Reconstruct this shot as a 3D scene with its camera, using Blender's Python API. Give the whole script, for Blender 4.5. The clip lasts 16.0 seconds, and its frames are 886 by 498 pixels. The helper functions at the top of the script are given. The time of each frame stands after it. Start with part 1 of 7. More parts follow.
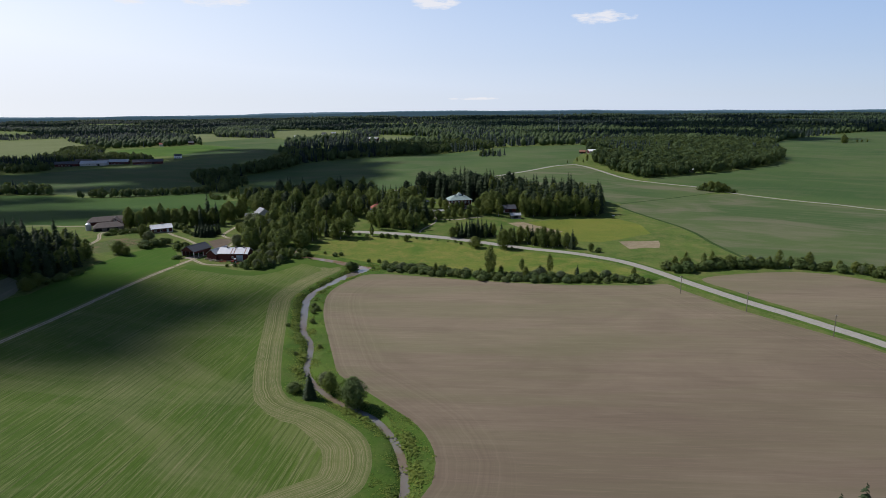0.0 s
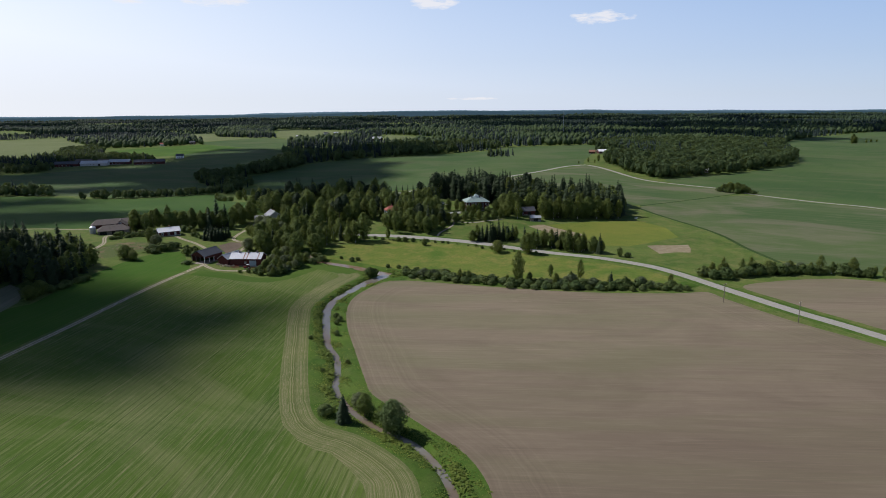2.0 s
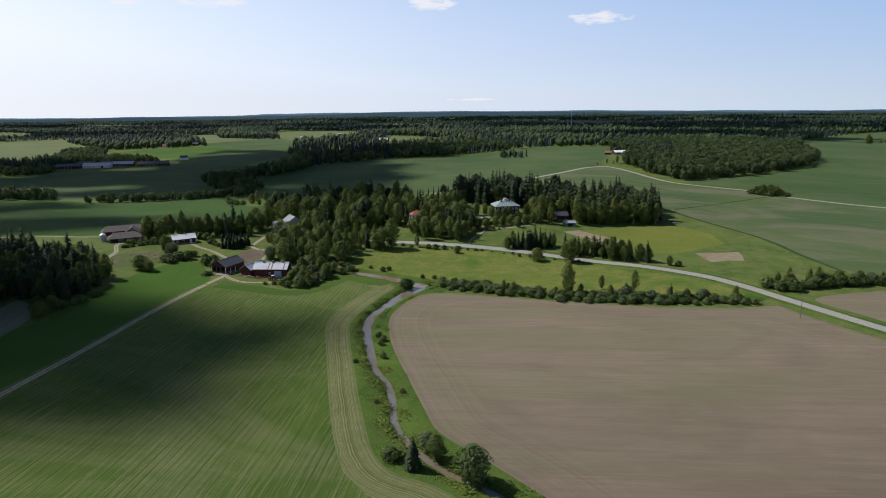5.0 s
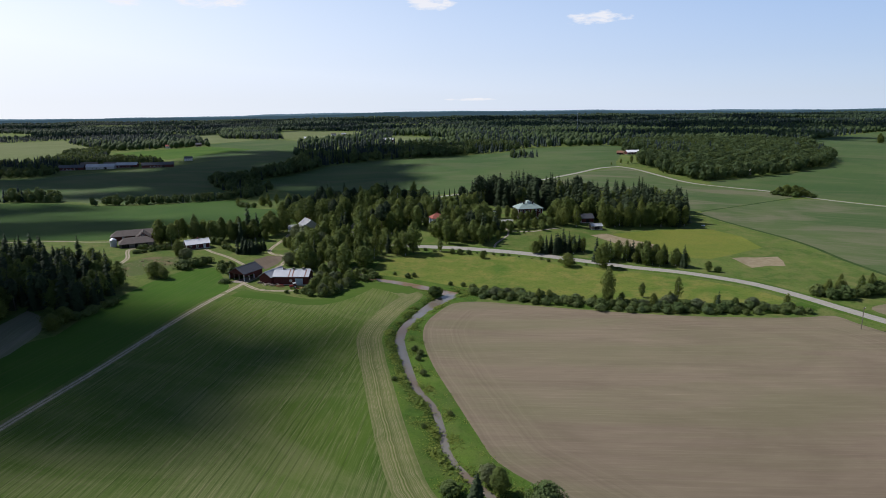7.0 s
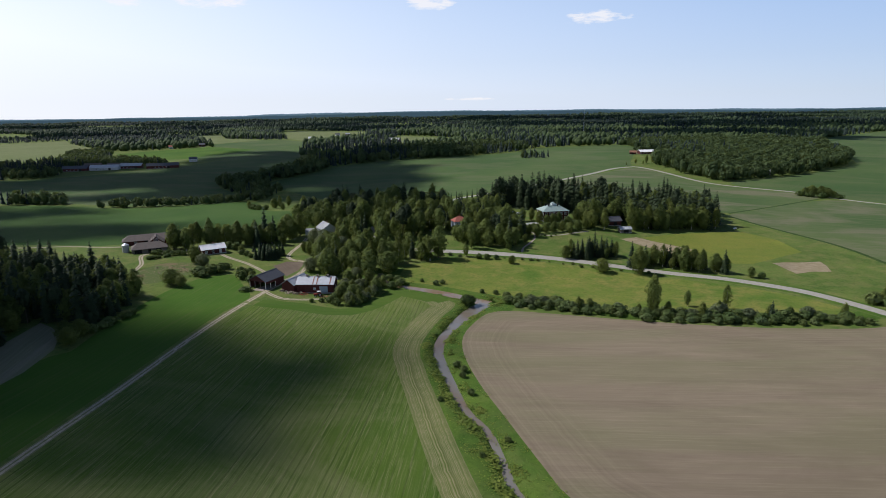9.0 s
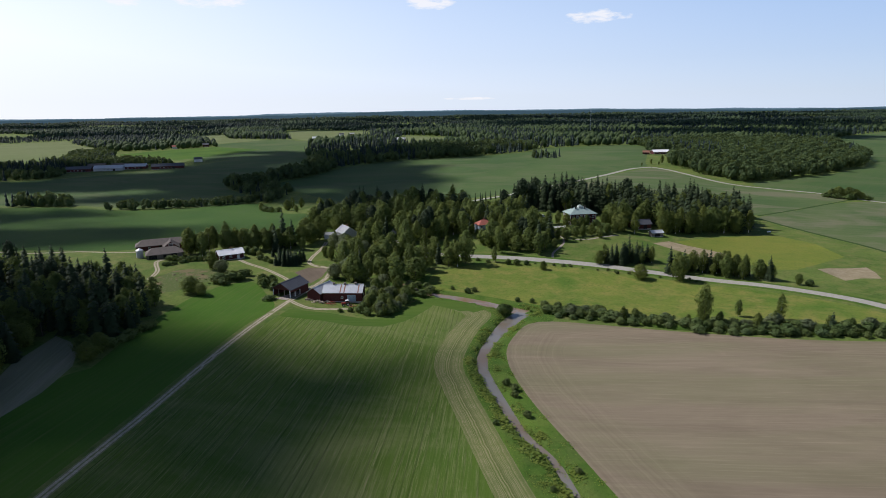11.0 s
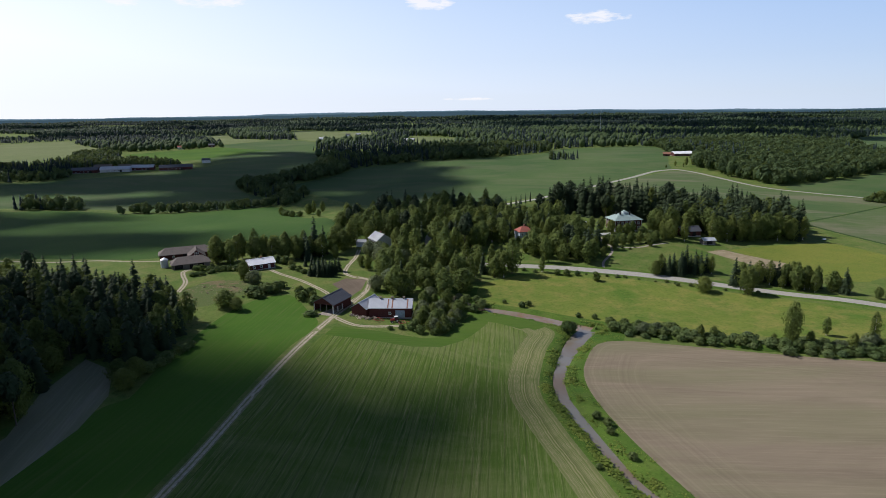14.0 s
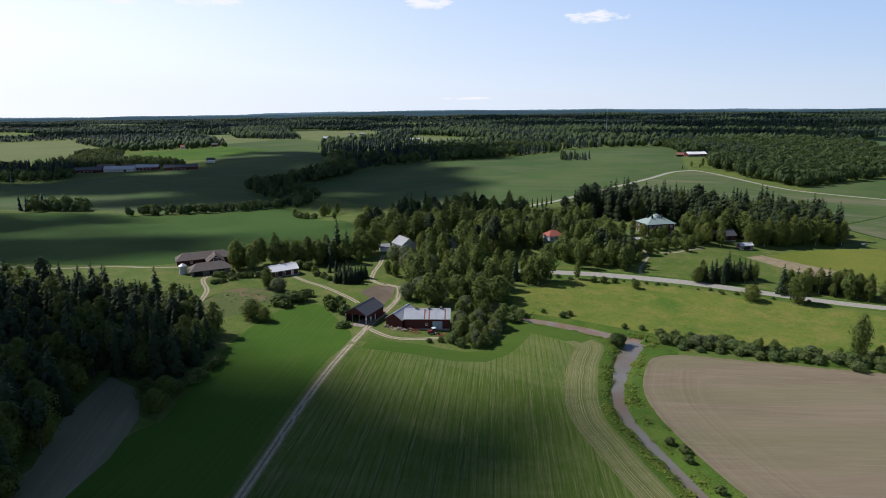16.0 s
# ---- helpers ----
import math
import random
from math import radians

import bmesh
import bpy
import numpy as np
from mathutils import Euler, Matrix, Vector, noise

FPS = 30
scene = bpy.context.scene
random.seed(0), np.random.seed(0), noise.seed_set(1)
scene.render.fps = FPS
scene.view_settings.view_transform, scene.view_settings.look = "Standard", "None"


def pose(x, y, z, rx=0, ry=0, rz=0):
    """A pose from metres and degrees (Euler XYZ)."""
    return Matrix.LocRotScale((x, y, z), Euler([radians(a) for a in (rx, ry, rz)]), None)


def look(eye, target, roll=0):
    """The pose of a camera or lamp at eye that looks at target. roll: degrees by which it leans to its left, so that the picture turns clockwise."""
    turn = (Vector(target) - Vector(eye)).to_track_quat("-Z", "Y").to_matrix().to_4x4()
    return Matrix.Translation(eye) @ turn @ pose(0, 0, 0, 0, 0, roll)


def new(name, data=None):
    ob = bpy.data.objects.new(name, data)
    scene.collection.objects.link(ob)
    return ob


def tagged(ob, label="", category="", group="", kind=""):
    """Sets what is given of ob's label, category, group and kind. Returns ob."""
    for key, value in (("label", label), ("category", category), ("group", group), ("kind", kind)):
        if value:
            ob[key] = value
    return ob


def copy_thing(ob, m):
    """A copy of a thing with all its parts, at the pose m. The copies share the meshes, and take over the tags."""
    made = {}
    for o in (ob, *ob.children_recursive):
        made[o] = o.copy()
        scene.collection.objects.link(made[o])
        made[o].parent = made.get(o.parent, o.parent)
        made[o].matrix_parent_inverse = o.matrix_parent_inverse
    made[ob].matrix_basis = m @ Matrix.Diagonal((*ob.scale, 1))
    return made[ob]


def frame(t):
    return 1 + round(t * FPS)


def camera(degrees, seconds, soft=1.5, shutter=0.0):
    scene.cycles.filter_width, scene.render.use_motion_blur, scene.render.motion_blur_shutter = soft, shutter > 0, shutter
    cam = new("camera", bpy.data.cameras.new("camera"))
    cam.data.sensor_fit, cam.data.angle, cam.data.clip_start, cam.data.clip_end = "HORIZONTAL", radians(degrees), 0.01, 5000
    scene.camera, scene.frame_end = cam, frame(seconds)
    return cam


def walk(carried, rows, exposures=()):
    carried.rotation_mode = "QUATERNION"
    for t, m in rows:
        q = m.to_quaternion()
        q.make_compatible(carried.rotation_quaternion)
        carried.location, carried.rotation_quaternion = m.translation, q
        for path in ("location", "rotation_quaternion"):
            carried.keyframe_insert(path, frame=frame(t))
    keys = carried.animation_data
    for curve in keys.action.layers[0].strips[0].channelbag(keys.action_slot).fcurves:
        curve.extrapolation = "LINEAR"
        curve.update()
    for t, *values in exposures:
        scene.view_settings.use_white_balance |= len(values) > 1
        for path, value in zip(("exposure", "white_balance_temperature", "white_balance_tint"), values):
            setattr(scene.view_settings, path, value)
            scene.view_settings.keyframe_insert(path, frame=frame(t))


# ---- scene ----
cam = camera(72.0, 16.0, 0.9)
# seconds, x, y, z in metres, yaw, pitch, roll in degrees
ROWS = [
    (0, 1.70, 0.00, 80.00, 0.27, -12.96, -0.52),
    (0.5, -1.51, 4.03, 79.77, 0.22, -12.97, -0.45),
    (1, -4.75, 8.02, 79.55, 0.19, -12.97, -0.47),
    (1.5, -8.01, 11.99, 79.36, 0.15, -12.98, -0.49),
    (2, -11.30, 15.92, 79.17, 0.14, -12.97, -0.48),
    (2.5, -14.61, 19.82, 78.99, 0.12, -12.97, -0.52),
    (3, -17.95, 23.70, 78.83, 0.09, -12.93, -0.50),
    (3.5, -21.31, 27.54, 78.68, 0.06, -12.93, -0.50),
    (4, -24.69, 31.35, 78.55, 0.04, -12.91, -0.50),
    (6.5, -41.93, 50.02, 78.04, -0.03, -12.89, -0.70),
    (7, -45.46, 53.68, 77.97, -0.02, -12.90, -0.70),
    (7.5, -48.99, 57.32, 77.91, -0.03, -12.91, -0.73),
    (8, -52.54, 60.93, 77.87, -0.05, -12.93, -0.79),
    (8.5, -56.12, 64.52, 77.82, -0.04, -12.93, -0.82),
    (9, -59.71, 68.09, 77.79, -0.03, -12.93, -0.80),
    (11.5, -77.98, 85.63, 77.75, -0.07, -12.97, -0.83),
    (12, -81.68, 89.08, 77.76, -0.07, -12.95, -0.83),
    (12.5, -85.41, 92.52, 77.78, -0.10, -12.96, -0.79),
    (13, -89.15, 95.94, 77.80, -0.10, -12.96, -0.75),
    (13.5, -92.91, 99.35, 77.83, -0.14, -12.95, -0.77),
    (14, -96.68, 102.74, 77.87, -0.17, -12.93, -0.73),
    (14.5, -100.47, 106.11, 77.91, -0.18, -12.92, -0.69),
    (15, -104.28, 109.48, 77.95, -0.22, -12.94, -0.68),
    (15.5, -108.10, 112.83, 78.00, -0.26, -12.97, -0.64),
    (16, -111.94, 116.17, 78.05, -0.32, -12.99, -0.62),
]
walk(cam, [(t, look((x, y, z), (x - math.sin(radians(yaw)) * math.cos(radians(pitch)), y + math.cos(radians(yaw)) * math.cos(radians(pitch)), z + math.sin(radians(pitch))), roll)) for t, x, y, z, yaw, pitch, roll in ROWS], [(0.0, -0.20, 6280, 14), (16.0, -0.02, 6280, 14)])

# ---- world and sun ----
SUN_DIR = Vector((-0.93, 0.37, 0.0)).normalized()
SUN_UP = radians(47)
TO_SUN = Vector((SUN_DIR.x * math.cos(SUN_UP), SUN_DIR.y * math.cos(SUN_UP), math.sin(SUN_UP)))


def link(tree, a, b):
    tree.links.new(a, b)


def node(tree, kind, **values):
    n = tree.nodes.new(kind)
    for key, value in values.items():
        n.inputs[key.replace("_", " ")].default_value = value
    return n


def maths(tree, op, a, b=None):
    n = tree.nodes.new("ShaderNodeMath")
    n.operation = op
    for i, v in enumerate((a, b)):
        if v is None:
            continue
        if isinstance(v, (int, float)):
            n.inputs[i].default_value = v
        else:
            tree.links.new(v, n.inputs[i])
    return n.outputs[0]


def blend(tree, factor, a, b, mode="MIX"):
    """A colour mix; a and b are colours or sockets."""
    n = tree.nodes.new("ShaderNodeMix")
    n.data_type, n.blend_type = "RGBA", mode
    for socket, v in ((n.inputs["Factor"], factor), (n.inputs[6], a), (n.inputs[7], b)):
        if isinstance(v, bpy.types.NodeSocket):
            tree.links.new(v, socket)
        elif isinstance(v, (int, float)):
            socket.default_value = v
        else:
            socket.default_value = (*v, 1.0)
    return n.outputs[2]


def ramp(tree, value, stops):
    """A colour or grey ramp: stops of (place, colour or grey)."""
    n = tree.nodes.new("ShaderNodeValToRGB")
    while len(n.color_ramp.elements) < len(stops):
        n.color_ramp.elements.new(0.5)
    for e, (at, c) in zip(n.color_ramp.elements, stops):
        e.position = at
        e.color = (*c, 1.0) if isinstance(c, tuple) else (c, c, c, 1.0)
    tree.links.new(value, n.inputs[0])
    return n.outputs[0]


world = bpy.data.worlds.new("sky")
scene.world = world
world.use_nodes = True
wt = world.node_tree
wt.nodes.clear()
sky = wt.nodes.new("ShaderNodeTexSky")
sky.sky_type = "NISHITA"
sky.sun_disc = False
sky.sun_elevation = SUN_UP
sky.sun_rotation = math.atan2(SUN_DIR.x, SUN_DIR.y)
sky.air_density, sky.dust_density, sky.ozone_density = 1.0, 1.0, 2.0
sky.altitude = 3200.0
wcoord = wt.nodes.new("ShaderNodeTexCoord")
wsep = wt.nodes.new("ShaderNodeSeparateXYZ")
link(wt, wcoord.outputs["Generated"], wsep.inputs[0])
# small fair-weather clouds low over the horizon: bearing to the right and height in degrees, half width and half height
CLOUDS = [(13.48, 7.5, 2.9, 0.6), (-0.8, 9.1, 2.2, 0.75), (-19.1, 8.85, 3.2, 0.65), (-26.0, 8.45, 1.8, 0.55), (3.1, 0.85, 2.4, 0.16)]
bearing = maths(wt, "MULTIPLY", maths(wt, "ARCTAN2", wsep.outputs[0], wsep.outputs[1]), 180 / math.pi)
height = maths(wt, "MULTIPLY", maths(wt, "ARCSINE", wsep.outputs[2]), 180 / math.pi)
cnoise = node(wt, "ShaderNodeTexNoise", Scale=26.0, Detail=7.0, Roughness=0.62)
cmap = wt.nodes.new("ShaderNodeMapping")
cmap.inputs["Scale"].default_value = (1.0, 1.0, 3.6)
link(wt, wcoord.outputs["Generated"], cmap.inputs[0])
link(wt, cmap.outputs[0], cnoise.inputs["Vector"])
cover = None
for cb, ch, cw, chh in CLOUDS:
    dx = maths(wt, "DIVIDE", maths(wt, "SUBTRACT", bearing, cb), cw)
    dy = maths(wt, "DIVIDE", maths(wt, "SUBTRACT", height, ch), chh)
    r2 = maths(wt, "ADD", maths(wt, "MULTIPLY", dx, dx), maths(wt, "MULTIPLY", dy, dy))
    one = maths(wt, "SUBTRACT", 1.0, r2)
    cover = one if cover is None else maths(wt, "MAXIMUM", cover, one)
cover = maths(wt, "ADD", maths(wt, "MULTIPLY", cover, 0.7), maths(wt, "MULTIPLY", maths(wt, "SUBTRACT", cnoise.outputs[0], 0.5), 3.2))
cover = ramp(wt, cover, [(0.16, 0.0), (0.75, 0.8)])
bg_sky = wt.nodes.new("ShaderNodeBackground")
bg_sky.inputs["Strength"].default_value = 0.080
bg_cloud = wt.nodes.new("ShaderNodeBackground")
bg_cloud.inputs["Color"].default_value = (1.0, 0.99, 0.97, 1)
bg_cloud.inputs["Strength"].default_value = 1.0
# summer haze whitens the sky towards the horizon
hazy = ramp(wt, maths(wt, "MULTIPLY", height, 1 / 40.0), [(0.0, 0.92), (0.10, 0.70), (0.25, 0.52), (0.5, 0.0)])
# and more so on the side of the sun
hazy = maths(wt, "MULTIPLY", hazy, ramp(wt, maths(wt, "ADD", maths(wt, "MULTIPLY", bearing, 1 / 120.0), 0.5), [(0.22, 1.0), (0.5, 0.8), (0.8, 0.66)]))
hazy = maths(wt, "MINIMUM", maths(wt, "MULTIPLY", hazy, 1.45), 0.94)
side = ramp(wt, maths(wt, "ADD", maths(wt, "MULTIPLY", bearing, 1 / 120.0), 0.5), [(0.2, 0.0), (0.5, 0.55), (0.8, 1.0)])
upward = ramp(wt, maths(wt, "MULTIPLY", height, 1 / 20.0), [(0.05, 0.0), (0.5, 1.0)])
haze_low = blend(wt, side, (12.3, 12.8, 13.1), (8.0, 9.5, 11.3))
haze_high = blend(wt, side, (14.2, 15.3, 16.2), (7.6, 11.0, 16.2))
link(wt, blend(wt, hazy, sky.outputs[0], blend(wt, upward, haze_low, haze_high)), bg_sky.inputs[0])
wmix = wt.nodes.new("ShaderNodeMixShader")
link(wt, cover, wmix.inputs[0])
link(wt, bg_sky.outputs[0], wmix.inputs[1])
link(wt, bg_cloud.outputs[0], wmix.inputs[2])
wout = wt.nodes.new("ShaderNodeOutputWorld")
link(wt, wmix.outputs[0], wout.inputs[0])

sun = new("sun", bpy.data.lights.new("sun", "SUN"))
sun.data.energy, sun.data.angle, sun.data.color = 4.6, radians(0.55), (1.0, 0.962, 0.91)
sun.matrix_world = look(TO_SUN * 1000, (0, 0, 0))

# ---- materials ----


def surface(name, rough=0.9, spec=0.2, metal=0.0):
    m = bpy.data.materials.new(name)
    m.use_nodes = True
    t = m.node_tree
    b = t.nodes["Principled BSDF"]
    b.inputs["Roughness"].default_value = rough
    b.inputs["Specular IOR Level"].default_value = spec
    b.inputs["Metallic"].default_value = metal
    return m, t, b


def coords(t, angle=0.0, scale=(1, 1, 1)):
    """Place in metres, turned about z by degrees and scaled."""
    c = t.nodes.new("ShaderNodeTexCoord")
    r = t.nodes.new("ShaderNodeVectorRotate")
    r.rotation_type = "Z_AXIS"
    r.inputs["Angle"].default_value = radians(angle)
    s = t.nodes.new("ShaderNodeVectorMath")
    s.operation = "MULTIPLY"
    s.inputs[1].default_value = scale
    link(t, c.outputs["Object"], r.inputs["Vector"])
    link(t, r.outputs[0], s.inputs[0])
    return s.outputs[0]


def speckle(t, vector, scale, detail=4.0, rough=0.55, warp=0.0):
    n = node(t, "ShaderNodeTexNoise", Scale=scale, Detail=detail, Roughness=rough, Distortion=warp)
    link(t, vector, n.inputs["Vector"])
    return n.outputs[0]


def bumped(t, b, value, strength, distance):
    n = t.nodes.new("ShaderNodeBump")
    n.inputs["Strength"].default_value = strength
    n.inputs["Distance"].default_value = distance
    link(t, value, n.inputs["Height"])
    link(t, n.outputs[0], b.inputs["Normal"])


def turf(name, low, high, pale, wide=0.02, fine=0.9, amount=0.35):
    """Grass: two greens in broad drifts, pale tufts in fine grain."""
    m, t, b = surface(name, 0.95, 0.1)
    c = coords(t)
    broad = speckle(t, c, wide, 5.0, 0.6, 0.6)
    grain = speckle(t, c, fine, 6.0, 0.7)
    mid = speckle(t, c, 0.14, 4.0, 0.6)
    base = blend(t, ramp(t, broad, [(0.35, 0.0), (0.65, 1.0)]), low, high)
    base = blend(t, maths(t, "MULTIPLY", ramp(t, mid, [(0.45, 0.0), (0.7, 1.0)]), amount), base, pale)
    base = blend(t, maths(t, "MULTIPLY", ramp(t, grain, [(0.5, 0.0), (0.72, 1.0)]), 0.6), base, tuple(v * 0.45 for v in low))
    link(t, base, b.inputs["Base Color"])
    bumped(t, b, grain, 0.7, 0.3)
    return m


def crop(name, low, high, soil, angle, rows=1.7, show=0.45, wide=0.012, lines=0.5, patch=0.0):
    """A sown field: drill rows with bare soil between them, streaks along the rows, broad drifts."""
    m, t, b = surface(name, 0.95, 0.08)
    c = coords(t)
    along = coords(t, angle, (1.0, 0.012, 1.0))
    streak = speckle(t, along, 0.55, 4.0, 0.75)
    row = speckle(t, coords(t, angle, (1.0, 0.03, 1.0)), rows, 3.0, 0.8)
    pair = node(t, "ShaderNodeTexWave", Scale=0.17, Distortion=2.4, Detail=2.0)
    pair.inputs["Detail Scale"].default_value = 0.6
    link(t, coords(t, angle, (1.0, 0.06, 1.0)), pair.inputs["Vector"])
    tram = maths(t, "MULTIPLY", ramp(t, pair.outputs["Fac"], [(0.7, 0.0), (0.95, 1.0)]), ramp(t, streak, [(0.36, 0.0), (0.6, 1.0)]))
    broad = speckle(t, c, wide, 4.0, 0.55, 0.8)
    base = blend(t, ramp(t, broad, [(0.36, 0.0), (0.66, 1.0)]), low, high)
    if patch:
        thinly = speckle(t, coords(t, 20, (1.0, 2.2, 1.0)), 0.011, 5.0, 0.62, 0.9)
        base = blend(t, maths(t, "MULTIPLY", ramp(t, thinly, [(0.47, 0.0), (0.62, 1.0)]), patch), base, soil)
    bare = maths(t, "MULTIPLY", ramp(t, row, [(0.44, 0.0), (0.68, 1.0)]), ramp(t, streak, [(0.35, 0.1), (0.65, 1.0)]))
    base = blend(t, maths(t, "MULTIPLY", bare, show), base, soil)
    base = blend(t, maths(t, "MULTIPLY", tram, lines), base, tuple(v * 0.45 for v in low))
    grain = speckle(t, c, 1.6, 5.0, 0.7)
    base = blend(t, maths(t, "MULTIPLY", grain, 0.35), base, tuple(v * 0.4 for v in low))
    link(t, base, b.inputs["Base Color"])
    bumped(t, b, row, 0.5, 0.12)
    return m


def tilth(name, soil, dark, green, angle):
    """Bare harrowed soil with a thin flush of seedlings, streaked along the way it was worked."""
    m, t, b = surface(name, 0.95, 0.08)
    c = coords(t)
    streak = speckle(t, coords(t, angle, (0.012, 0.55, 1.0)), 1.0, 6.0, 0.72, 0.25)
    wide = speckle(t, coords(t, angle, (0.006, 0.05, 1.0)), 1.0, 4.0, 0.6, 0.5)
    fine = speckle(t, coords(t, angle, (0.06, 1.6, 1.0)), 1.0, 4.0, 0.7)
    spots = speckle(t, c, 0.9, 3.0, 0.8)
    base = blend(t, ramp(t, streak, [(0.2, 0.15), (0.8, 0.9)]), dark, soil)
    base = blend(t, maths(t, "MULTIPLY", ramp(t, speckle(t, coords(t, angle, (0.009, 0.024, 1.0)), 1.0, 5.0, 0.62, 1.2), [(0.42, 0.0), (0.60, 1.0)]), 0.55), base, tuple(v * 0.92 for v in dark))
    base = blend(t, maths(t, "MULTIPLY", ramp(t, speckle(t, coords(t, angle + 3, (0.02, 0.21, 1.0)), 1.0, 5.0, 0.7, 0.8), [(0.48, 0.0), (0.66, 1.0)]), 0.4), base, tuple(v * 0.80 for v in dark))
    base = blend(t, maths(t, "MULTIPLY", ramp(t, wide, [(0.42, 0.0), (0.66, 1.0)]), 0.6), base, green)
    base = blend(t, maths(t, "MULTIPLY", ramp(t, fine, [(0.52, 0.0), (0.75, 1.0)]), 0.3), base, tuple(min(1.0, v * 1.35) for v in soil))
    # turning rows that follow the field's edge; 'rim' counts metres inwards from a line well inside
    a = t.nodes.new("ShaderNodeAttribute")
    a.attribute_name = "rim"
    turns = node(t, "ShaderNodeTexNoise", Scale=0.55, Detail=4.0, Roughness=0.75)
    turns.noise_dimensions = "1D"
    link(t, maths(t, "ADD", a.outputs["Fac"], maths(t, "MULTIPLY", speckle(t, c, 0.12, 2.0), 1.6)), turns.inputs["W"])
    near = maths(t, "MULTIPLY", ramp(t, maths(t, "MULTIPLY", a.outputs["Fac"], 0.04), [(0.05, 0.0), (0.4, 1.0)]), ramp(t, spots, [(0.2, 0.6), (0.6, 1.0)]))
    base = blend(t, maths(t, "MULTIPLY", near, ramp(t, turns.outputs[0], [(0.5, 0.0), (0.66, 0.38)])), base, tuple(v * 0.85 for v in dark))
    base = blend(t, maths(t, "MULTIPLY", near, ramp(t, turns.outputs[0], [(0.32, 0.2), (0.46, 0.0)])), base, tuple(min(1.0, v * 1.2) for v in soil))
    base = blend(t, ramp(t, spots, [(0.76, 0.0), (0.82, 0.8)]), base, tuple(v * 0.5 for v in dark))
    # darker towards -y and +x, paler towards +y and -x, broken by noise
    cut = t.nodes.new("ShaderNodeSeparateXYZ")
    link(t, c, cut.inputs[0])
    drift = maths(t, "ADD", maths(t, "MULTIPLY", cut.outputs[1], 0.004), maths(t, "ADD", maths(t, "MULTIPLY", cut.outputs[0], -0.0012), maths(t, "MULTIPLY", speckle(t, c, 0.012, 3.0, 0.5, 0.6), 0.35)))
    base = blend(t, ramp(t, drift, [(0.62, 0.30), (0.95, 0.12), (1.25, 0.0)]), base, (0.11, 0.075, 0.060))
    base = blend(t, ramp(t, drift, [(1.05, 0.0), (1.35, 0.22)]), base, (0.34, 0.30, 0.23))
    link(t, base, b.inputs["Base Color"])
    bumped(t, b, fine, 0.5, 0.1)
    return m


def headland(name, low, high, soil):
    """Turning strip at a field's edge: drill rows that follow the edge, counted from it by the 'across' value."""
    m, t, b = surface(name, 0.95, 0.08)
    c = coords(t)
    a = t.nodes.new("ShaderNodeAttribute")
    a.attribute_name = "across"
    w = maths(t, "ADD", a.outputs["Fac"], maths(t, "MULTIPLY", speckle(t, c, 0.15, 2.0), 1.2))
    lines = node(t, "ShaderNodeTexNoise", Scale=2.6, Detail=3.0, Roughness=0.8)
    lines.noise_dimensions = "1D"
    link(t, w, lines.inputs["W"])
    wheels = node(t, "ShaderNodeTexNoise", Scale=0.32, Detail=1.0, Roughness=0.5)
    wheels.noise_dimensions = "1D"
    link(t, w, wheels.inputs["W"])
    broad = speckle(t, c, 0.06, 4.0, 0.6)
    patchy = speckle(t, c, 0.35, 4.0, 0.7)
    base = blend(t, ramp(t, broad, [(0.35, 0.0), (0.65, 1.0)]), low, high)
    show = maths(t, "MULTIPLY", ramp(t, lines.outputs[0], [(0.40, 0.0), (0.62, 1.0)]), ramp(t, patchy, [(0.25, 0.35), (0.6, 0.9)]))
    base = blend(t, show, base, soil)
    base = blend(t, maths(t, "MULTIPLY", ramp(t, wheels.outputs[0], [(0.60, 0.0), (0.68, 1.0)]), 0.28), base, tuple(v * 0.6 for v in low))
    base = blend(t, maths(t, "MULTIPLY", speckle(t, c, 1.8, 5.0, 0.7), 0.3), base, tuple(v * 0.4 for v in low))
    link(t, base, b.inputs["Base Color"])
    return m


def gravel(name, pale, dark, scale=0.8):
    m, t, b = surface(name, 0.95, 0.15)
    c = coords(t)
    base = blend(t, ramp(t, speckle(t, c, scale, 6.0, 0.7), [(0.35, 0.0), (0.65, 1.0)]), dark, pale)
    base = blend(t, maths(t, "MULTIPLY", speckle(t, c, 0.06, 3.0), 0.5), base, dark)
    link(t, base, b.inputs["Base Color"])
    bumped(t, b, speckle(t, c, 5.0, 4.0, 0.7), 0.4, 0.05)
    return m


def rutted(name, pale, dark, grassy):
    """A two-rut track: pale wheel lines, a grassy crown between them, by the distance from the middle."""
    m, t, b = surface(name, 0.95, 0.12)
    c = coords(t)
    a = t.nodes.new("ShaderNodeAttribute")
    a.attribute_name = "across"
    w = maths(t, "ADD", a.outputs["Fac"], maths(t, "MULTIPLY", maths(t, "SUBTRACT", speckle(t, c, 0.5, 4.0, 0.7), 0.5), 0.7))
    base = blend(t, ramp(t, speckle(t, c, 0.8, 6.0, 0.7), [(0.35, 0.0), (0.65, 1.0)]), dark, pale)
    crown = ramp(t, w, [(0.12, 0.85), (0.34, 0.0)])
    edge = ramp(t, w, [(0.95, 0.0), (1.35, 0.8)])
    base = blend(t, maths(t, "MAXIMUM", crown, edge), base, grassy)
    link(t, base, b.inputs["Base Color"])
    bumped(t, b, speckle(t, c, 5.0, 4.0, 0.7), 0.4, 0.05)
    return m


